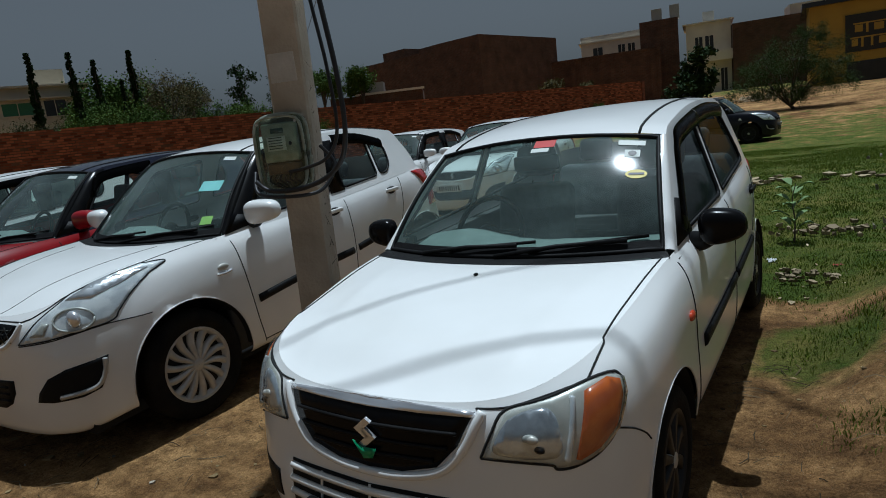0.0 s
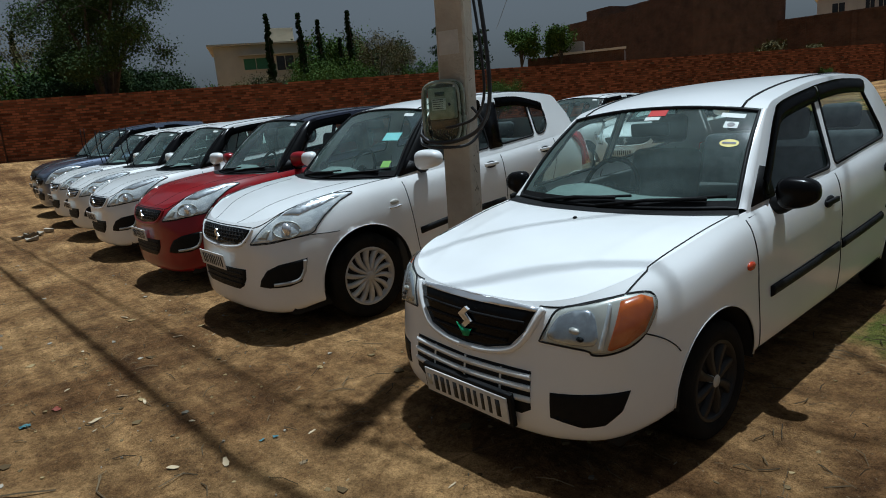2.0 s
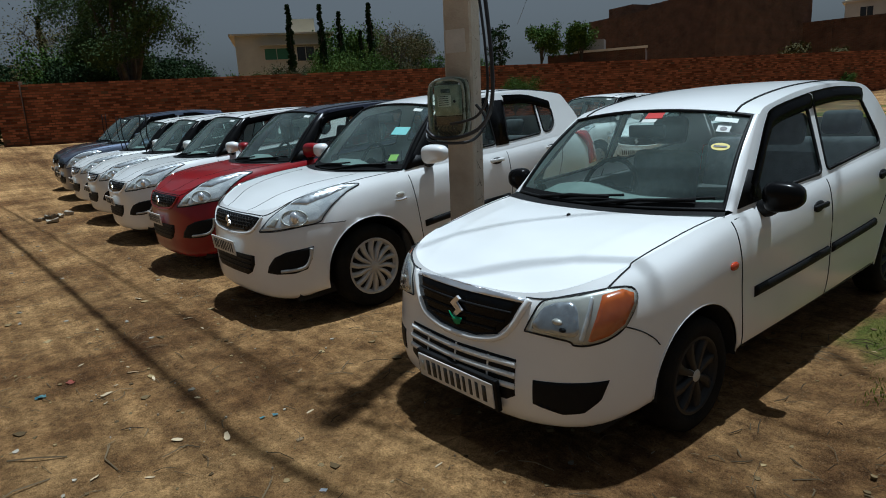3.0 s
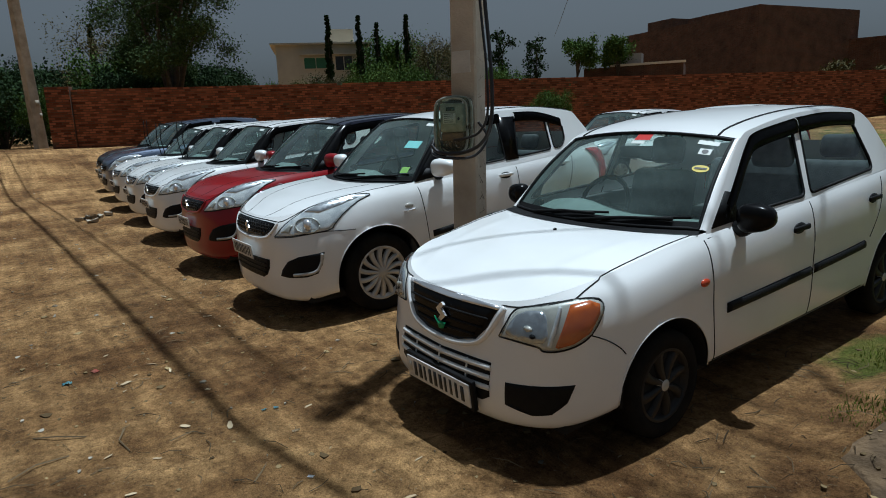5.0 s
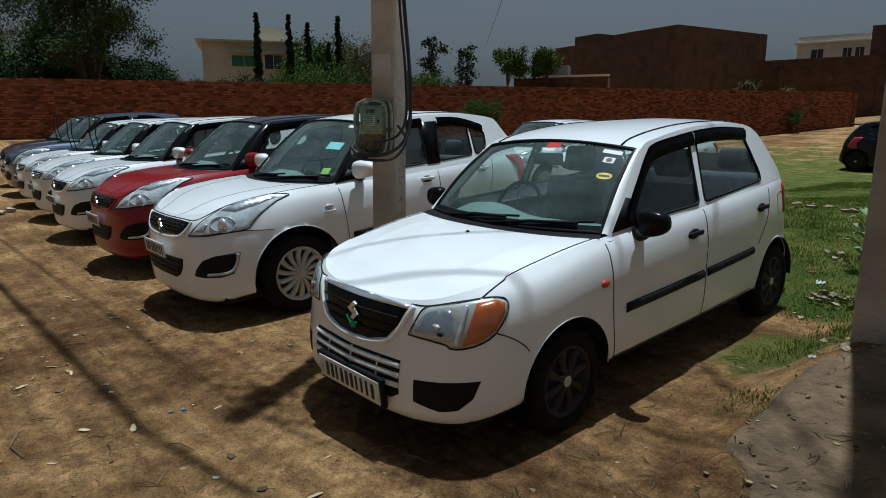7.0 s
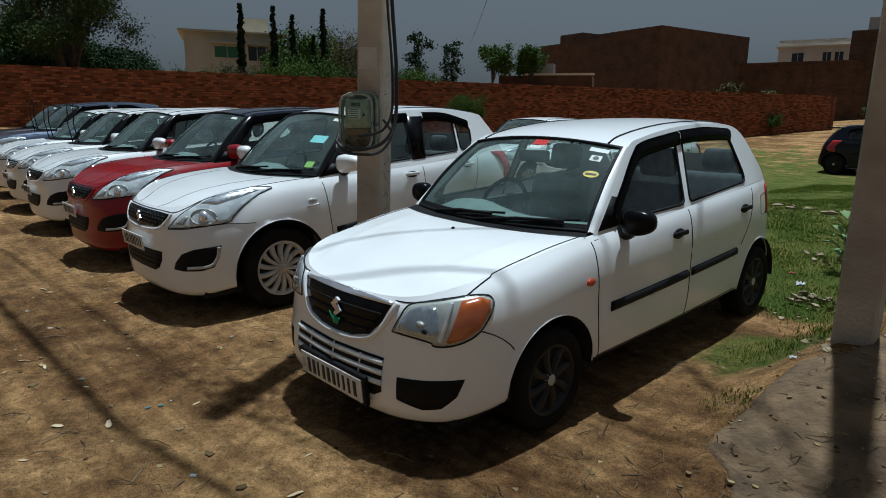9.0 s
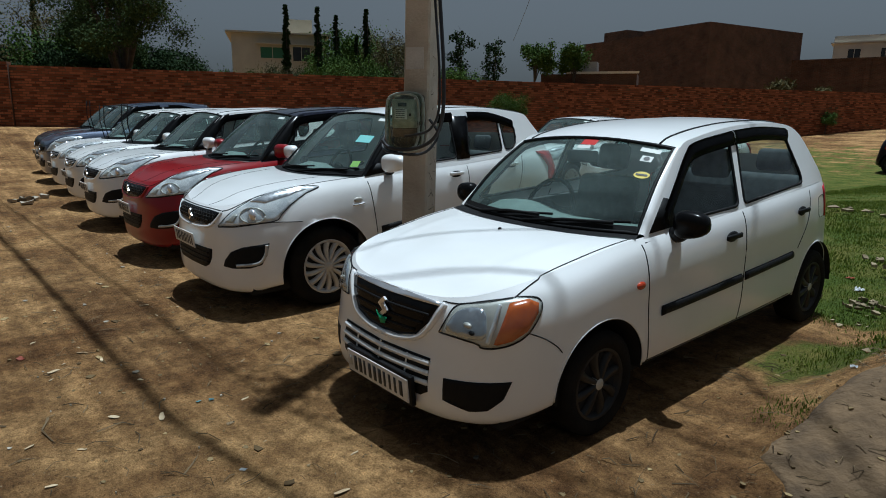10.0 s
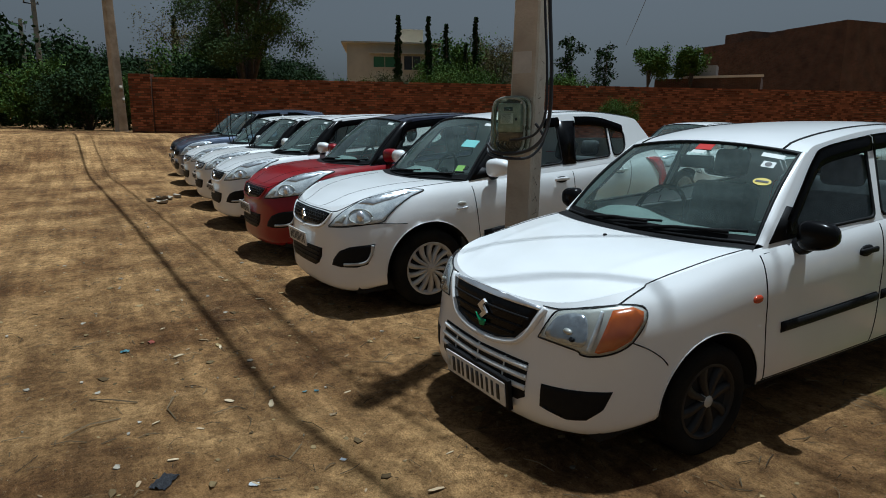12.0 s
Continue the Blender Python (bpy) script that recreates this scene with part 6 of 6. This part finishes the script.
def wall():
    ob = tagged(new("wall_boundary"), "long red brick boundary wall with an uneven top", "wall", kind="structure")
    ob.matrix_basis = pose(A.x, A.y, 0, 0, 0, HEAD)
    r = random.Random(3)
    part("mortar", boxes((0, RUN, 0, 0.23, -0.3, 3.20)), MORTAR, ob, smooth=False)
    verts, faces = [], []
    for x0, x1, face, courses in ((0.0, RUN, 0.0, 35), (-0.9, -0.02, -0.15, 37)):
        for row in range(courses):
            z = -0.25 + row * 0.0985
            x = x0 - 0.12 * (row % 2)
            while x < x1:
                a, b = max(x + r.uniform(0, 0.006), x0), min(x + 0.226 + r.uniform(-0.008, 0.004), x1)
                if b - a > 0.03 and r.random() > 0.012:
                    y, back, z0, z1 = face - r.uniform(0.004, 0.026), face + 0.003, z + r.uniform(0, 0.008), z + 0.074 + r.uniform(-0.004, 0.006)
                    k = len(verts)
                    verts += [(a, back, z0), (b, back, z0), (b, back, z1), (a, back, z1), (a, y, z0), (b, y, z0), (b, y + r.uniform(-0.004, 0.004), z1), (a, y, z1)]
                    faces += [(k + 4, k + 5, k + 6, k + 7), (k, k + 1, k + 5, k + 4), (k + 1, k + 2, k + 6, k + 5), (k + 2, k + 3, k + 7, k + 6), (k + 3, k, k + 4, k + 7)]
                x += 0.24
    me = bpy.data.meshes.new("bricks")
    me.from_pydata(verts, [], faces)
    me.materials.append(BRICK_ONE)
    laid = tagged(new("bricks", me), kind="stuff")
    laid.parent = ob
    top = bmesh.new()
    x = 0.0
    while x < RUN - 0.3:
        w = 0.225
        if r.random() > 0.04:
            box(top, x, x + w, -0.004 + r.uniform(-0.006, 0.006), 0.234, 3.2, 3.272 + r.uniform(-0.008, 0.008))
        x += w + 0.012
    tagged(part("coping_bricks", top, BRICK_ONE, ob, smooth=False), kind="stuff")
    for k in range(1, 11):
        part("pier", boxes((k * 4.1 - 0.2, k * 4.1 + 0.2, 0.23, 0.42, -0.3, 3.24)), BRICK_WALL, ob, smooth=False)
    part("corner_pier", boxes((-0.9, -0.02, -0.15, 0.35, -0.3, 3.40)), MORTAR, ob, smooth=False)
    part("end_pier", boxes((RUN + 0.02, RUN + 0.3, -0.05, 0.28, -0.3, 3.25)), BRICK_WALL, ob, smooth=False)


BRICK_WALL = brick_material("boundary_brickwork", (0.26, 0.08, 0.036), (0.11, 0.032, 0.017), (0.13, 0.07, 0.04), 0)
BRICK_ONE = leaf_material("single_bricks", (0.10, 0.030, 0.015), (0.38, 0.135, 0.066))
MORTAR = material("raked_mortar", (0.16, 0.085, 0.045), 0.95, 0, (0.07, 0.04, 0.024), 1.5, 0.5, 30)
wall()

# ---- buildings ----


def house(label, x, y, w, d, z0, z1, turn, mat, openings=(), parapet=0.0, slab_out=0.0, name="house", extras=()):
    """A flat-roofed house. Openings are (side, along, up, width, height): each is a framed recess with a dark pane."""
    ob = thing(name, label, "house")
    ob.matrix_basis = pose(x, y, 0, 0, 0, turn)
    part("wall", boxes((0, w, 0, d, z0, z1)), mat, ob, smooth=False)
    if parapet:
        t = 0.23
        part("parapet", boxes((0, w, 0, t, z1, z1 + parapet), (0, w, d - t, d, z1, z1 + parapet), (0, t, t, d - t, z1, z1 + parapet), (w - t, w, t, d - t, z1, z1 + parapet)), mat, ob, smooth=False)
    if slab_out:
        part("roof", boxes((-slab_out, w + slab_out, -slab_out, d + slab_out, z1 + 0.002, z1 + 0.16)), mat, ob, smooth=False)
    for side, a, u, ow, oh, pm in openings:
        if side == "f":
            win = part("window", boxes((a - 0.08, a, -0.05, 0.03, u - 0.08, u + oh + 0.08), (a + ow, a + ow + 0.08, -0.05, 0.03, u - 0.08, u + oh + 0.08), (a, a + ow, -0.05, 0.03, u + oh, u + oh + 0.08), (a, a + ow, -0.09, 0.03, u - 0.08, u)), mat, ob, smooth=False)
            part("pane", boxes((a, a + ow, -0.012, 0.0, u, u + oh)), pm, win, smooth=False)
            part("mullion", boxes((a + ow / 2 - 0.03, a + ow / 2 + 0.03, -0.03, -0.012, u, u + oh)), mat, win, smooth=False)
        else:
            win = part("window", boxes((w - 0.03, w + 0.05, a - 0.08, a, u - 0.08, u + oh + 0.08), (w - 0.03, w + 0.05, a + ow, a + ow + 0.08, u - 0.08, u + oh + 0.08), (w - 0.03, w + 0.05, a, a + ow, u + oh, u + oh + 0.08)), mat, ob, smooth=False)
            part("pane", boxes((w, w + 0.012, a, a + ow, u, u + oh)), pm, win, smooth=False)
    for nm, rows, pm in extras:
        part(nm, boxes(*rows), pm, ob, smooth=False)
    return ob


B2 = BRICKDARK
# big windowless brick block: near corner M, flanks to L and R
house("large dark brick house with blank walls and stepped parapet", -48.9, 62.2, 18.0, 15.0, 1.0, 10.5, -10, B2, extras=[("stair_tower", [(1.2, 5.0, 2.0, 6.0, 10.5, 11.8)], B2), ("water_store", [(6.4, 9.6, 3.0, 7.0, 10.5, 11.5)], B2), ("parapet", [(11.2, 18.0, 0, 0.25, 10.5, 11.0)], B2), ("parapet", [(17.75, 18.0, 0.25, 15.0, 10.5, 11.0)], B2)])
house("long low dark brick outbuilding", -31.0, 72.0, 14.6, 6.0, 1.0, 7.9, 14, B2, extras=[("coping", [(-0.1, 14.7, -0.1, 0.3, 7.9, 8.1)], B2)] + [("pier", [(k * 4.5, k * 4.5 + 0.5, -0.14, 0.0, 1.0, 7.9)], B2) for k in range(4)])
house("two-storey pale house with small dark windows", -30.4, 87.6, 8.0, 9.0, 2.0, 11.1, 16, PALE, [("f", 1.6, 8.9, 1.3, 1.5, DARKWIN), ("f", 5.0, 8.9, 0.9, 1.5, DARKWIN), ("f", 6.3, 8.9, 0.9, 1.5, DARKWIN)], 0.9, 0.3)
house("narrow brick tower house with water tanks", -20.2, 80.0, 4.4, 6.0, 2.0, 11.6, 12, B2, extras=[("water_tank", [(1.4, 2.6, 1.0, 2.2, 11.6, 13.0)], TANK), ("water_tank", [(3.5, 4.6, 1.0, 2.1, 11.6, 13.2)], TANK)])
house("pale two-storey house with a balcony and green door", -15.2, 81.6, 4.9, 8.0, 2.0, 10.4, 10, PALE, [("f", 1.0, 7.0, 0.8, 1.9, DARKWIN), ("f", 2.1, 7.0, 0.9, 1.9, DARKWIN), ("f", 3.7, 2.4, 0.7, 2.6, DARKWIN)], 0.0, 0.35, extras=[("balcony", [(1.6, 5.0, -1.2, 0.0, 5.9, 6.05), (1.6, 5.0, -1.2, -1.12, 6.05, 7.0), (4.92, 5.0, -1.12, 0.0, 6.05, 7.0)], PALE), ("green_door", [(5.3, 6.5, -0.4, -0.3, 2.2, 4.6)], GREENPAINT), ("water_tank", [(1.9, 3.2, 2, 3.2, 10.6, 11.9)], TANK)])
house("brick house side with pale upper edge", -10.0, 81.0, 11.0, 8.0, 2.0, 9.7, 12, B2, extras=[("roof_block", [(6.0, 11.0, 1.0, 5.0, 9.7, 10.9)], PALE)])
# the shade inside the open shop is a flat dark panel below the sign
house("ochre shop building with a dark sign board", -1.3, 57.0, 14.0, 9.0, 1.2, 7.4, 4, YELLOW, extras=[("roof_edge", [(-0.5, 14.4, -0.5, 9.4, 7.402, 7.75)], DARKWIN), ("shop_front_shade", [(2.4, 12.5, -0.06, -0.01, 1.3, 3.0)], DARKWIN), ("sign_board", [(2.3, 9.2, -0.12, -0.02, 3.7, 6.4)], INK)] + [("sign_bar", [(a, b, -0.14, -0.121, u, v)], YELLOW) for a, b, u, v in ((2.9, 3.4, 5.1, 5.6), (2.8, 4.0, 5.65, 5.75), (3.6, 3.75, 5.0, 5.65), (4.1, 4.7, 5.1, 5.6), (4.0, 6.4, 5.65, 5.75), (5.1, 5.25, 5.0, 5.65), (5.6, 6.1, 5.1, 5.6), (2.7, 3.1, 4.1, 4.6), (2.6, 6.8, 4.65, 4.75), (3.3, 3.45, 4.0, 4.65), (3.9, 4.05, 4.0, 4.65), (4.4, 4.9, 4.1, 4.6), (5.4, 5.9, 4.1, 4.6), (6.2, 6.35, 4.0, 4.65))])
house("cream flat-roofed house behind the trees", -57.9, 21.8, 8.7, 8.0, 1.0, 9.1, 66, CREAM, [("f", 2.6, 6.9, 2.2, 1.0, GREENPAINT), ("f", 2.4, 3.6, 1.2, 1.4, DARKWIN), ("f", 5.6, 6.7, 1.6, 1.3, DARKWIN)], 0.0, 0.5, extras=[("stair_tower", [(5.0, 7.6, 2.0, 5.0, 9.262, 10.8)], CREAM), ("sunshade", [(2.2, 8.0, -0.55, 0.0, 8.15, 8.25)], CREAM), ("cooler", [(3.6, 4.5, -0.6, 0.0, 4.0, 5.0)], PALE)])
house("small flat-roofed shed behind the wall", -41.0, 46.0, 9.0, 5.0, 1.0, 5.8, 32, B2, extras=[("water_tank", [(3.4, 5.2, 1.0, 3.0, 5.8, 7.0)], TANK), ("roof_edge", [(2.5, 9.2, -0.2, 0.0, 5.8, 6.0)], PALE)])
house("dark roadside building beyond the track", -75, -18, 10, 9, 0.8, 5.0, 10, B2)

# ---- trees ----


def leaves(centres, n, size, r, spread, flat=0.6):
    """Small two-sided leaves round the clump centres."""
    cs = np.array([centres[r.randrange(len(centres))] for _ in range(n)])
    g = np.random.RandomState(r.randrange(9999))
    p = cs[:, :3] + g.normal(0, 1, (n, 3)) * cs[:, 3:4] * spread
    u = g.normal(0, 1, (n, 3))
    u /= np.linalg.norm(u, axis=1)[:, None]
    w = np.cross(u, g.normal(0, 1, (n, 3)))
    w /= np.linalg.norm(w, axis=1)[:, None]
    s = size * g.uniform(0.5, 1.3, (n, 1))
    q = np.stack([p - u * s, p + w * s * flat, p + u * s, p - w * s * flat], 1).reshape(-1, 3)
    return q, np.arange(n * 4).reshape(-1, 4)


def tree(label, height, trunk_r, crown, leaf_mat, n, size, seed, bare=0.3, category="tree", droop=0.0, name="tree"):
    """crown: rows of clump centres and radii (x, y, z, r), each fed by a limb."""
    r = random.Random(seed)
    ob = thing(name, label, category)
    bm = bmesh.new()
    fork = (r.uniform(-0.1, 0.1), r.uniform(-0.1, 0.1), height * bare)
    tube(catmull([(0, 0, -0.4), (0.04 * height * r.uniform(-1, 1), 0.03 * height * r.uniform(-1, 1), fork[2] * 0.5), fork], 4), trunk_r, 8, bm=bm, end=0.7)
    centres = []
    for x, y, z, rad in crown:
        mid = ((fork[0] + x) / 2 + r.uniform(-0.2, 0.2), (fork[1] + y) / 2 + r.uniform(-0.2, 0.2), (fork[2] + z) / 2 + 0.1 * height)
        tube(catmull([fork, mid, (x, y, z)], 4), trunk_r * 0.45, 6, bm=bm, end=0.25)
        for _ in range(7):
            a, b = r.uniform(0, 6.28), r.uniform(-0.7, 1)
            d = (x + rad * 0.85 * math.cos(a), y + rad * 0.85 * math.sin(a), z + rad * 0.6 * b - droop * rad)
            tube([(x, y, z), ((x + d[0]) / 2, (y + d[1]) / 2, (z + d[2]) / 2 + 0.15 * rad), d], trunk_r * 0.12, 5, bm=bm, end=0.3)
            centres.append((*d, rad * 0.42))
        centres.append((x, y, z, rad * 0.5))
    part("trunk", bm, BARK, ob)
    v, f = leaves(centres, n, size, r, 0.55)
    me = bpy.data.meshes.new("crown")
    me.from_pydata(v.tolist(), [], f.tolist())
    me.materials.append(leaf_mat)
    c = new("crown", me)
    c.parent = ob
    return ob


def ring_crown(r, n, radius, z0, z1, rad):
    return [(radius * math.sqrt(r.random()) * math.cos(a), radius * math.sqrt(r.random()) * math.sin(a), r.uniform(z0, z1), rad * r.uniform(0.7, 1.2)) for a in [r.uniform(0, 6.28) for _ in range(n)]]


R = random.Random(21)


def stand(ob, x, y, z=None, turn=0, k=1.0):
    ob.matrix_basis = pose(x, y, float(ground_z(x, y)) if z is None else z, 0, 0, turn) @ Matrix.Diagonal((k, k, k, 1))
    return ob


acacia = stand(tree("spreading feathery acacia tree with drooping twigs", 7.5, 0.30, [(-2.2, 0.4, 5.8, 1.5), (2.0, -0.6, 5.6, 1.5), (0.2, 1.2, 6.8, 1.6), (-3.4, -0.4, 4.5, 1.2), (3.3, 0.8, 4.4, 1.2), (0.6, -1.4, 6.0, 1.4), (1.6, 1.6, 6.9, 1.2), (-1.4, 1.0, 7.2, 1.2), (3.0, -1.0, 3.6, 0.9), (-3.0, 0.8, 3.5, 0.9), (0.3, 0.2, 7.6, 1.2), (-2.6, 0.2, 6.6, 1.2), (2.8, 0.4, 6.5, 1.2)], LEAF_ACACIA, 80000, 0.048, 2, 0.16, droop=0.35), -31.3, 6.0, 1.0, 0, 1.1)
bush = tree("dense rounded green tree behind the wall", 5.0, 0.14, ring_crown(R, 9, 2.0, 2.0, 4.4, 1.3), LEAF_BRIGHT, 16000, 0.082, 3, 0.2)
dusk = tree("dark leafy tree behind the wall", 5.6, 0.16, ring_crown(R, 9, 1.9, 2.2, 4.9, 1.3), LEAF_DARK, 16000, 0.085, 4, 0.2)
dry = tree("half-bare thorny tree with brownish foliage", 6.4, 0.14, ring_crown(R, 10, 1.9, 2.6, 5.8, 1.2), LEAF_DRY, 6000, 0.06, 5, 0.25)
tall = tree("slender airy tree with sparse foliage", 7.0, 0.12, [(0.2, 0, 4.4, 0.9), (-0.5, 0.3, 5.2, 0.8), (0.5, -0.2, 6.0, 0.8), (0, 0.2, 6.8, 0.7), (-0.3, 0, 3.6, 0.7)], LEAF_DARK, 1500, 0.12, 6, 0.4)
roundtree = tree("small round-crowned green tree", 7.4, 0.16, ring_crown(R, 8, 1.2, 5.2, 7.0, 1.0), LEAF_BRIGHT, 7000, 0.11, 8, 0.5)
stand(bush, -39.0, 25.5, 1.0, 20, 0.8)
stand(dusk, -33.5, 8.6, 0.7, 60, 0.75)
stand(dry, -41.0, 28.0, 1.3, 0, 1.05)
stand(tall, -41.0, 39.5, 1.2, 0, 1.0)
stand(roundtree, -40.5, 44.5, 1.2, 0, 1.0)
for src, x, y, z, turn, k in ((bush, -35.5, 19.5, 0.9, 100, 1.05), (bush, -38.5, 22.0, 1.0, 190, 1.25), (dusk, -37.0, 24.5, 0.8, 10, 1.0), (bush, -33.0, 10.2, 0.6, 250, 0.85), (dusk, -32.5, 3.0, 0.6, 140, 1.15), (bush, -36.0, 5.0, 0.8, 30, 1.3), (dusk, -40.0, 9.5, 1.0, 200, 1.45), (dry, -41.0, 20.6, 0.6, 60, 0.85), (dry, -40.5, 18.9, 0.6, 160, 0.95), (bush, -38.0, 15.2, 0.3, 10, 0.75),
                            (bush, -38.0, 30.5, 0.9, 220, 1.2), (dusk, -36.5, 29.0, 0.6, 310, 1.0), (bush, -39.0, 34.0, 1.0, 80, 1.15), (dusk, -36.0, 34.5, 0.6, 180, 0.9), (dry, -43.0, 31.0, 1.6, 90, 1.25), (dusk, -37.0, 46.5, 1.2, 75, 0.95), (tall, -44.0, 38.0, 1.6, 50, 1.5), (roundtree, -38.0, 47.5, 1.3, 130, 1.35), (dusk, -36.5, 40.5, 0.4, 15, 0.7), (dusk, -37.8, 49.5, 1.0, 160, 0.95),
                            (dusk, -34.0, -1.0, 0.9, 45, 1.2), (bush, -37.0, -2.6, 0.9, 15, 1.25), (dusk, -42, -1.5, 0.9, 85, 1.5), (dusk, -48, 2.0, 0.9, 205, 1.1), (dry, -45, 5.5, 1.0, 145, 1.2), (dusk, -52, 8.0, 1.0, 15, 1.1), (bush, -50, 13.0, 1.0, 315, 0.9), (dusk, -48, -9.0, 0.6, 50, 1.9), (dusk, -42, -11.0, 0.5, 120, 2.0), (bush, -56, -7.5, 0.6, 0, 1.9), (dusk, -66, -6.0, 0.7, 70, 2.2), (dusk, -70, -1.0, 0.8, 170, 2.2), (bush, -46, 18.4, 0.6, 40, 0.8), (dusk, -45.5, 19.9, 0.8, 130, 0.9), (bush, -46.5, 16.2, 0.5, 260, 0.7), (dusk, -46, 27.5, 1.4, 270, 0.9), (bush, -52, 30.0, 1.6, 200, 1.5), (dusk, -55, 38.0, 1.6, 20, 1.5), (dusk, -63, 12.0, 1.6, 20, 1.3)):
    k *= 0.72 if x > -45 and y > -3 else 1.0
    z -= 1.3 * k if y < 0 else 0
    c = copy_thing(src, pose(0, 0, 0))
    stand(c, x, y, z, turn, k)


def ashoka():
    crown = [(R.uniform(-0.08, 0.08), R.uniform(-0.08, 0.08), z, 0.34 * (1 - 0.86 * (z / 8.0)) + 0.05) for z in np.linspace(1.6, 8.0, 30)]
    return tree("tall narrow columnar evergreen tree", 8.3, 0.12, crown, LEAF_DARK, 7000, 0.11, 9, 0.15, category="tree", droop=0.5)


col = stand(ashoka(), -42.2, 19.8, 1.3, 0, 1.0)
for x, y, k in ((-41.0, 21.8, 0.99), (-40.6, 23.1, 0.93), (-39.8, 25.2, 1.0), (-39.9, 24.4, 0.76), (-46.5, 7.3, 1.02), (-47.5, 4.9, 0.92)):
    c = copy_thing(col, pose(0, 0, 0))
    stand(c, x, y, 1.3, x * 40, k)
broad = stand(tree("dark broad-leaved tree beside the road", 4.2, 0.14, ring_crown(R, 12, 1.1, 0.5, 3.7, 0.95), LEAF_DARK, 6000, 0.18, 12, 0.1), -9.8, 55.6, 1.5)
thorn = stand(tree("low spreading thorn bush tree in the field", 4.6, 0.13, [(-1.6, 0, 3.2, 1.0), (1.6, 0.3, 3.4, 1.1), (0, 0.6, 3.9, 1.1), (-2.2, -0.3, 2.4, 0.9), (2.3, -0.2, 2.4, 0.9), (0.3, -0.8, 2.9, 1.0), (1.0, 0.2, 4.3, 0.7), (-1.2, 0.2, 1.4, 0.8), (1.2, 0.3, 1.5, 0.9), (0, -0.3, 1.1, 0.7), (-2.5, 0.3, 1.6, 0.9), (2.5, 0.2, 1.7, 0.9), (-0.6, 0.5, 2.2, 1.0), (0.9, -0.5, 2.2, 1.0)], LEAF_ACACIA, 42000, 0.036, 13, 0.06, droop=0.3), -1.2, 35.4, 0.42, 0, 0.85)
shrub = stand(tree("small pale shrub growing above the wall", 1.7, 0.05, ring_crown(R, 6, 0.9, 0.7, 1.4, 0.5), LEAF_DRY, 1300, 0.10, 14, 0.15, category="shrub", name="shrub"), -17.0, 43.0, 2.6)
for x, y, z, k, src in ((-15.2, 45.0, 2.5, 0.8, shrub), (-12.6, 39.5, 0.95, 0.22, bush), (3.4, 11.5, 0.2, 0.22, dusk), (4.6, 9.5, 0.25, 0.25, dusk), (4.0, 14.0, 0.1, 0.3, dusk), (5.5, 18.0, 0.0, 0.3, dusk), (-18.6, 19.0, 0.7, 0.36, bush), (-31.0, 0.8, 0.9, 0.5, bush)):
    c = copy_thing(src, pose(0, 0, 0))
    stand(c, x, y, z, x * 70, k)

# ---- the parked cars ----
alto, _ = make_car(ALTO, "white compact hatchback with black mirrors and rub strips")
put(alto, 0, 0)
swift, _ = make_car(variant(SWIFT, aqua=True), "white hatchback with silver wheel covers and swept headlamps")
put(swift, -2.65, 0.0)
red, _ = make_car(variant(SWIFT, paint=RED, roof_paint=NAVY, pillar_paint=NAVY, handles=[(0.82, 2.06, 0.915, RED), (0.82, 2.74, 0.945, RED)]), "deep red hatchback with a dark blue roof")
put(red, -4.68, 0.02)
third, _ = make_car(SWIFT, "white hatchback beside the red one, plain windscreen")
put(third, -6.95, 0.05)
wiper_car, _ = make_car(variant(SWIFT, paint=DUSTY, wipers="up", slat=CHROME, handles=[(0.82, 2.06, 0.915, DUSTY), (0.82, 2.74, 0.945, DUSTY)]), "dusty white saloon with its wipers lifted")
put(wiper_car, -9.1, 0.15)
c = copy_thing(wiper_car, pose(0, 0, 0))
put(c, -11.3, 0.25)
grey, _ = make_car(stretched(variant(SWIFT, paint=STEEL, wipers="up", handles=[(0.82, 2.06, 0.915, STEEL), (0.82, 2.74, 0.945, STEEL)]), 1.04, 1.1, 1.10), "steel-blue family car with its wipers lifted")
put(grey, -13.6, 0.35)
dark, _ = make_car(stretched(variant(SWIFT, paint=CHARCOAL, handles=[(0.82, 2.06, 0.915, CHARCOAL), (0.82, 2.74, 0.945, CHARCOAL)]), 1.04, 1.08, 1.10), "dark grey family car at the row's end")
put(dark, -16.0, 0.55)
for x, y in ((-3.95, 7.0), (-6.15, 7.1)):
    c = copy_thing(third, pose(0, 0, 0))
    tagged(c, "white hatchback parked in the second row")
    put(c, x, y, 0, 0, 0)
black, _ = make_car(stretched(variant(SWIFT, paint=BLACKPAINT, rim=DARKRIM, handles=[(0.82, 2.06, 0.915, BLACKPAINT), (0.82, 2.74, 0.945, BLACKPAINT)]), 1.03, 1.05, 1.05), "glossy black hatchback standing on the grass")
black.matrix_basis = pose(-0.65, 22.0, -0.08, 0, 0, 88)
for sgn in (1, -1):
    part("roof_rail", tube([(sgn * 0.5, 1.75, 1.56), (sgn * 0.53, 2.4, 1.585), (sgn * 0.51, 3.2, 1.53)], 0.015), SILVER, black)
part("spoiler", box(bmesh.new(), -0.45, 0.45, 3.45, 3.72, 1.44, 1.49, 0.015), BLACKPAINT, black)
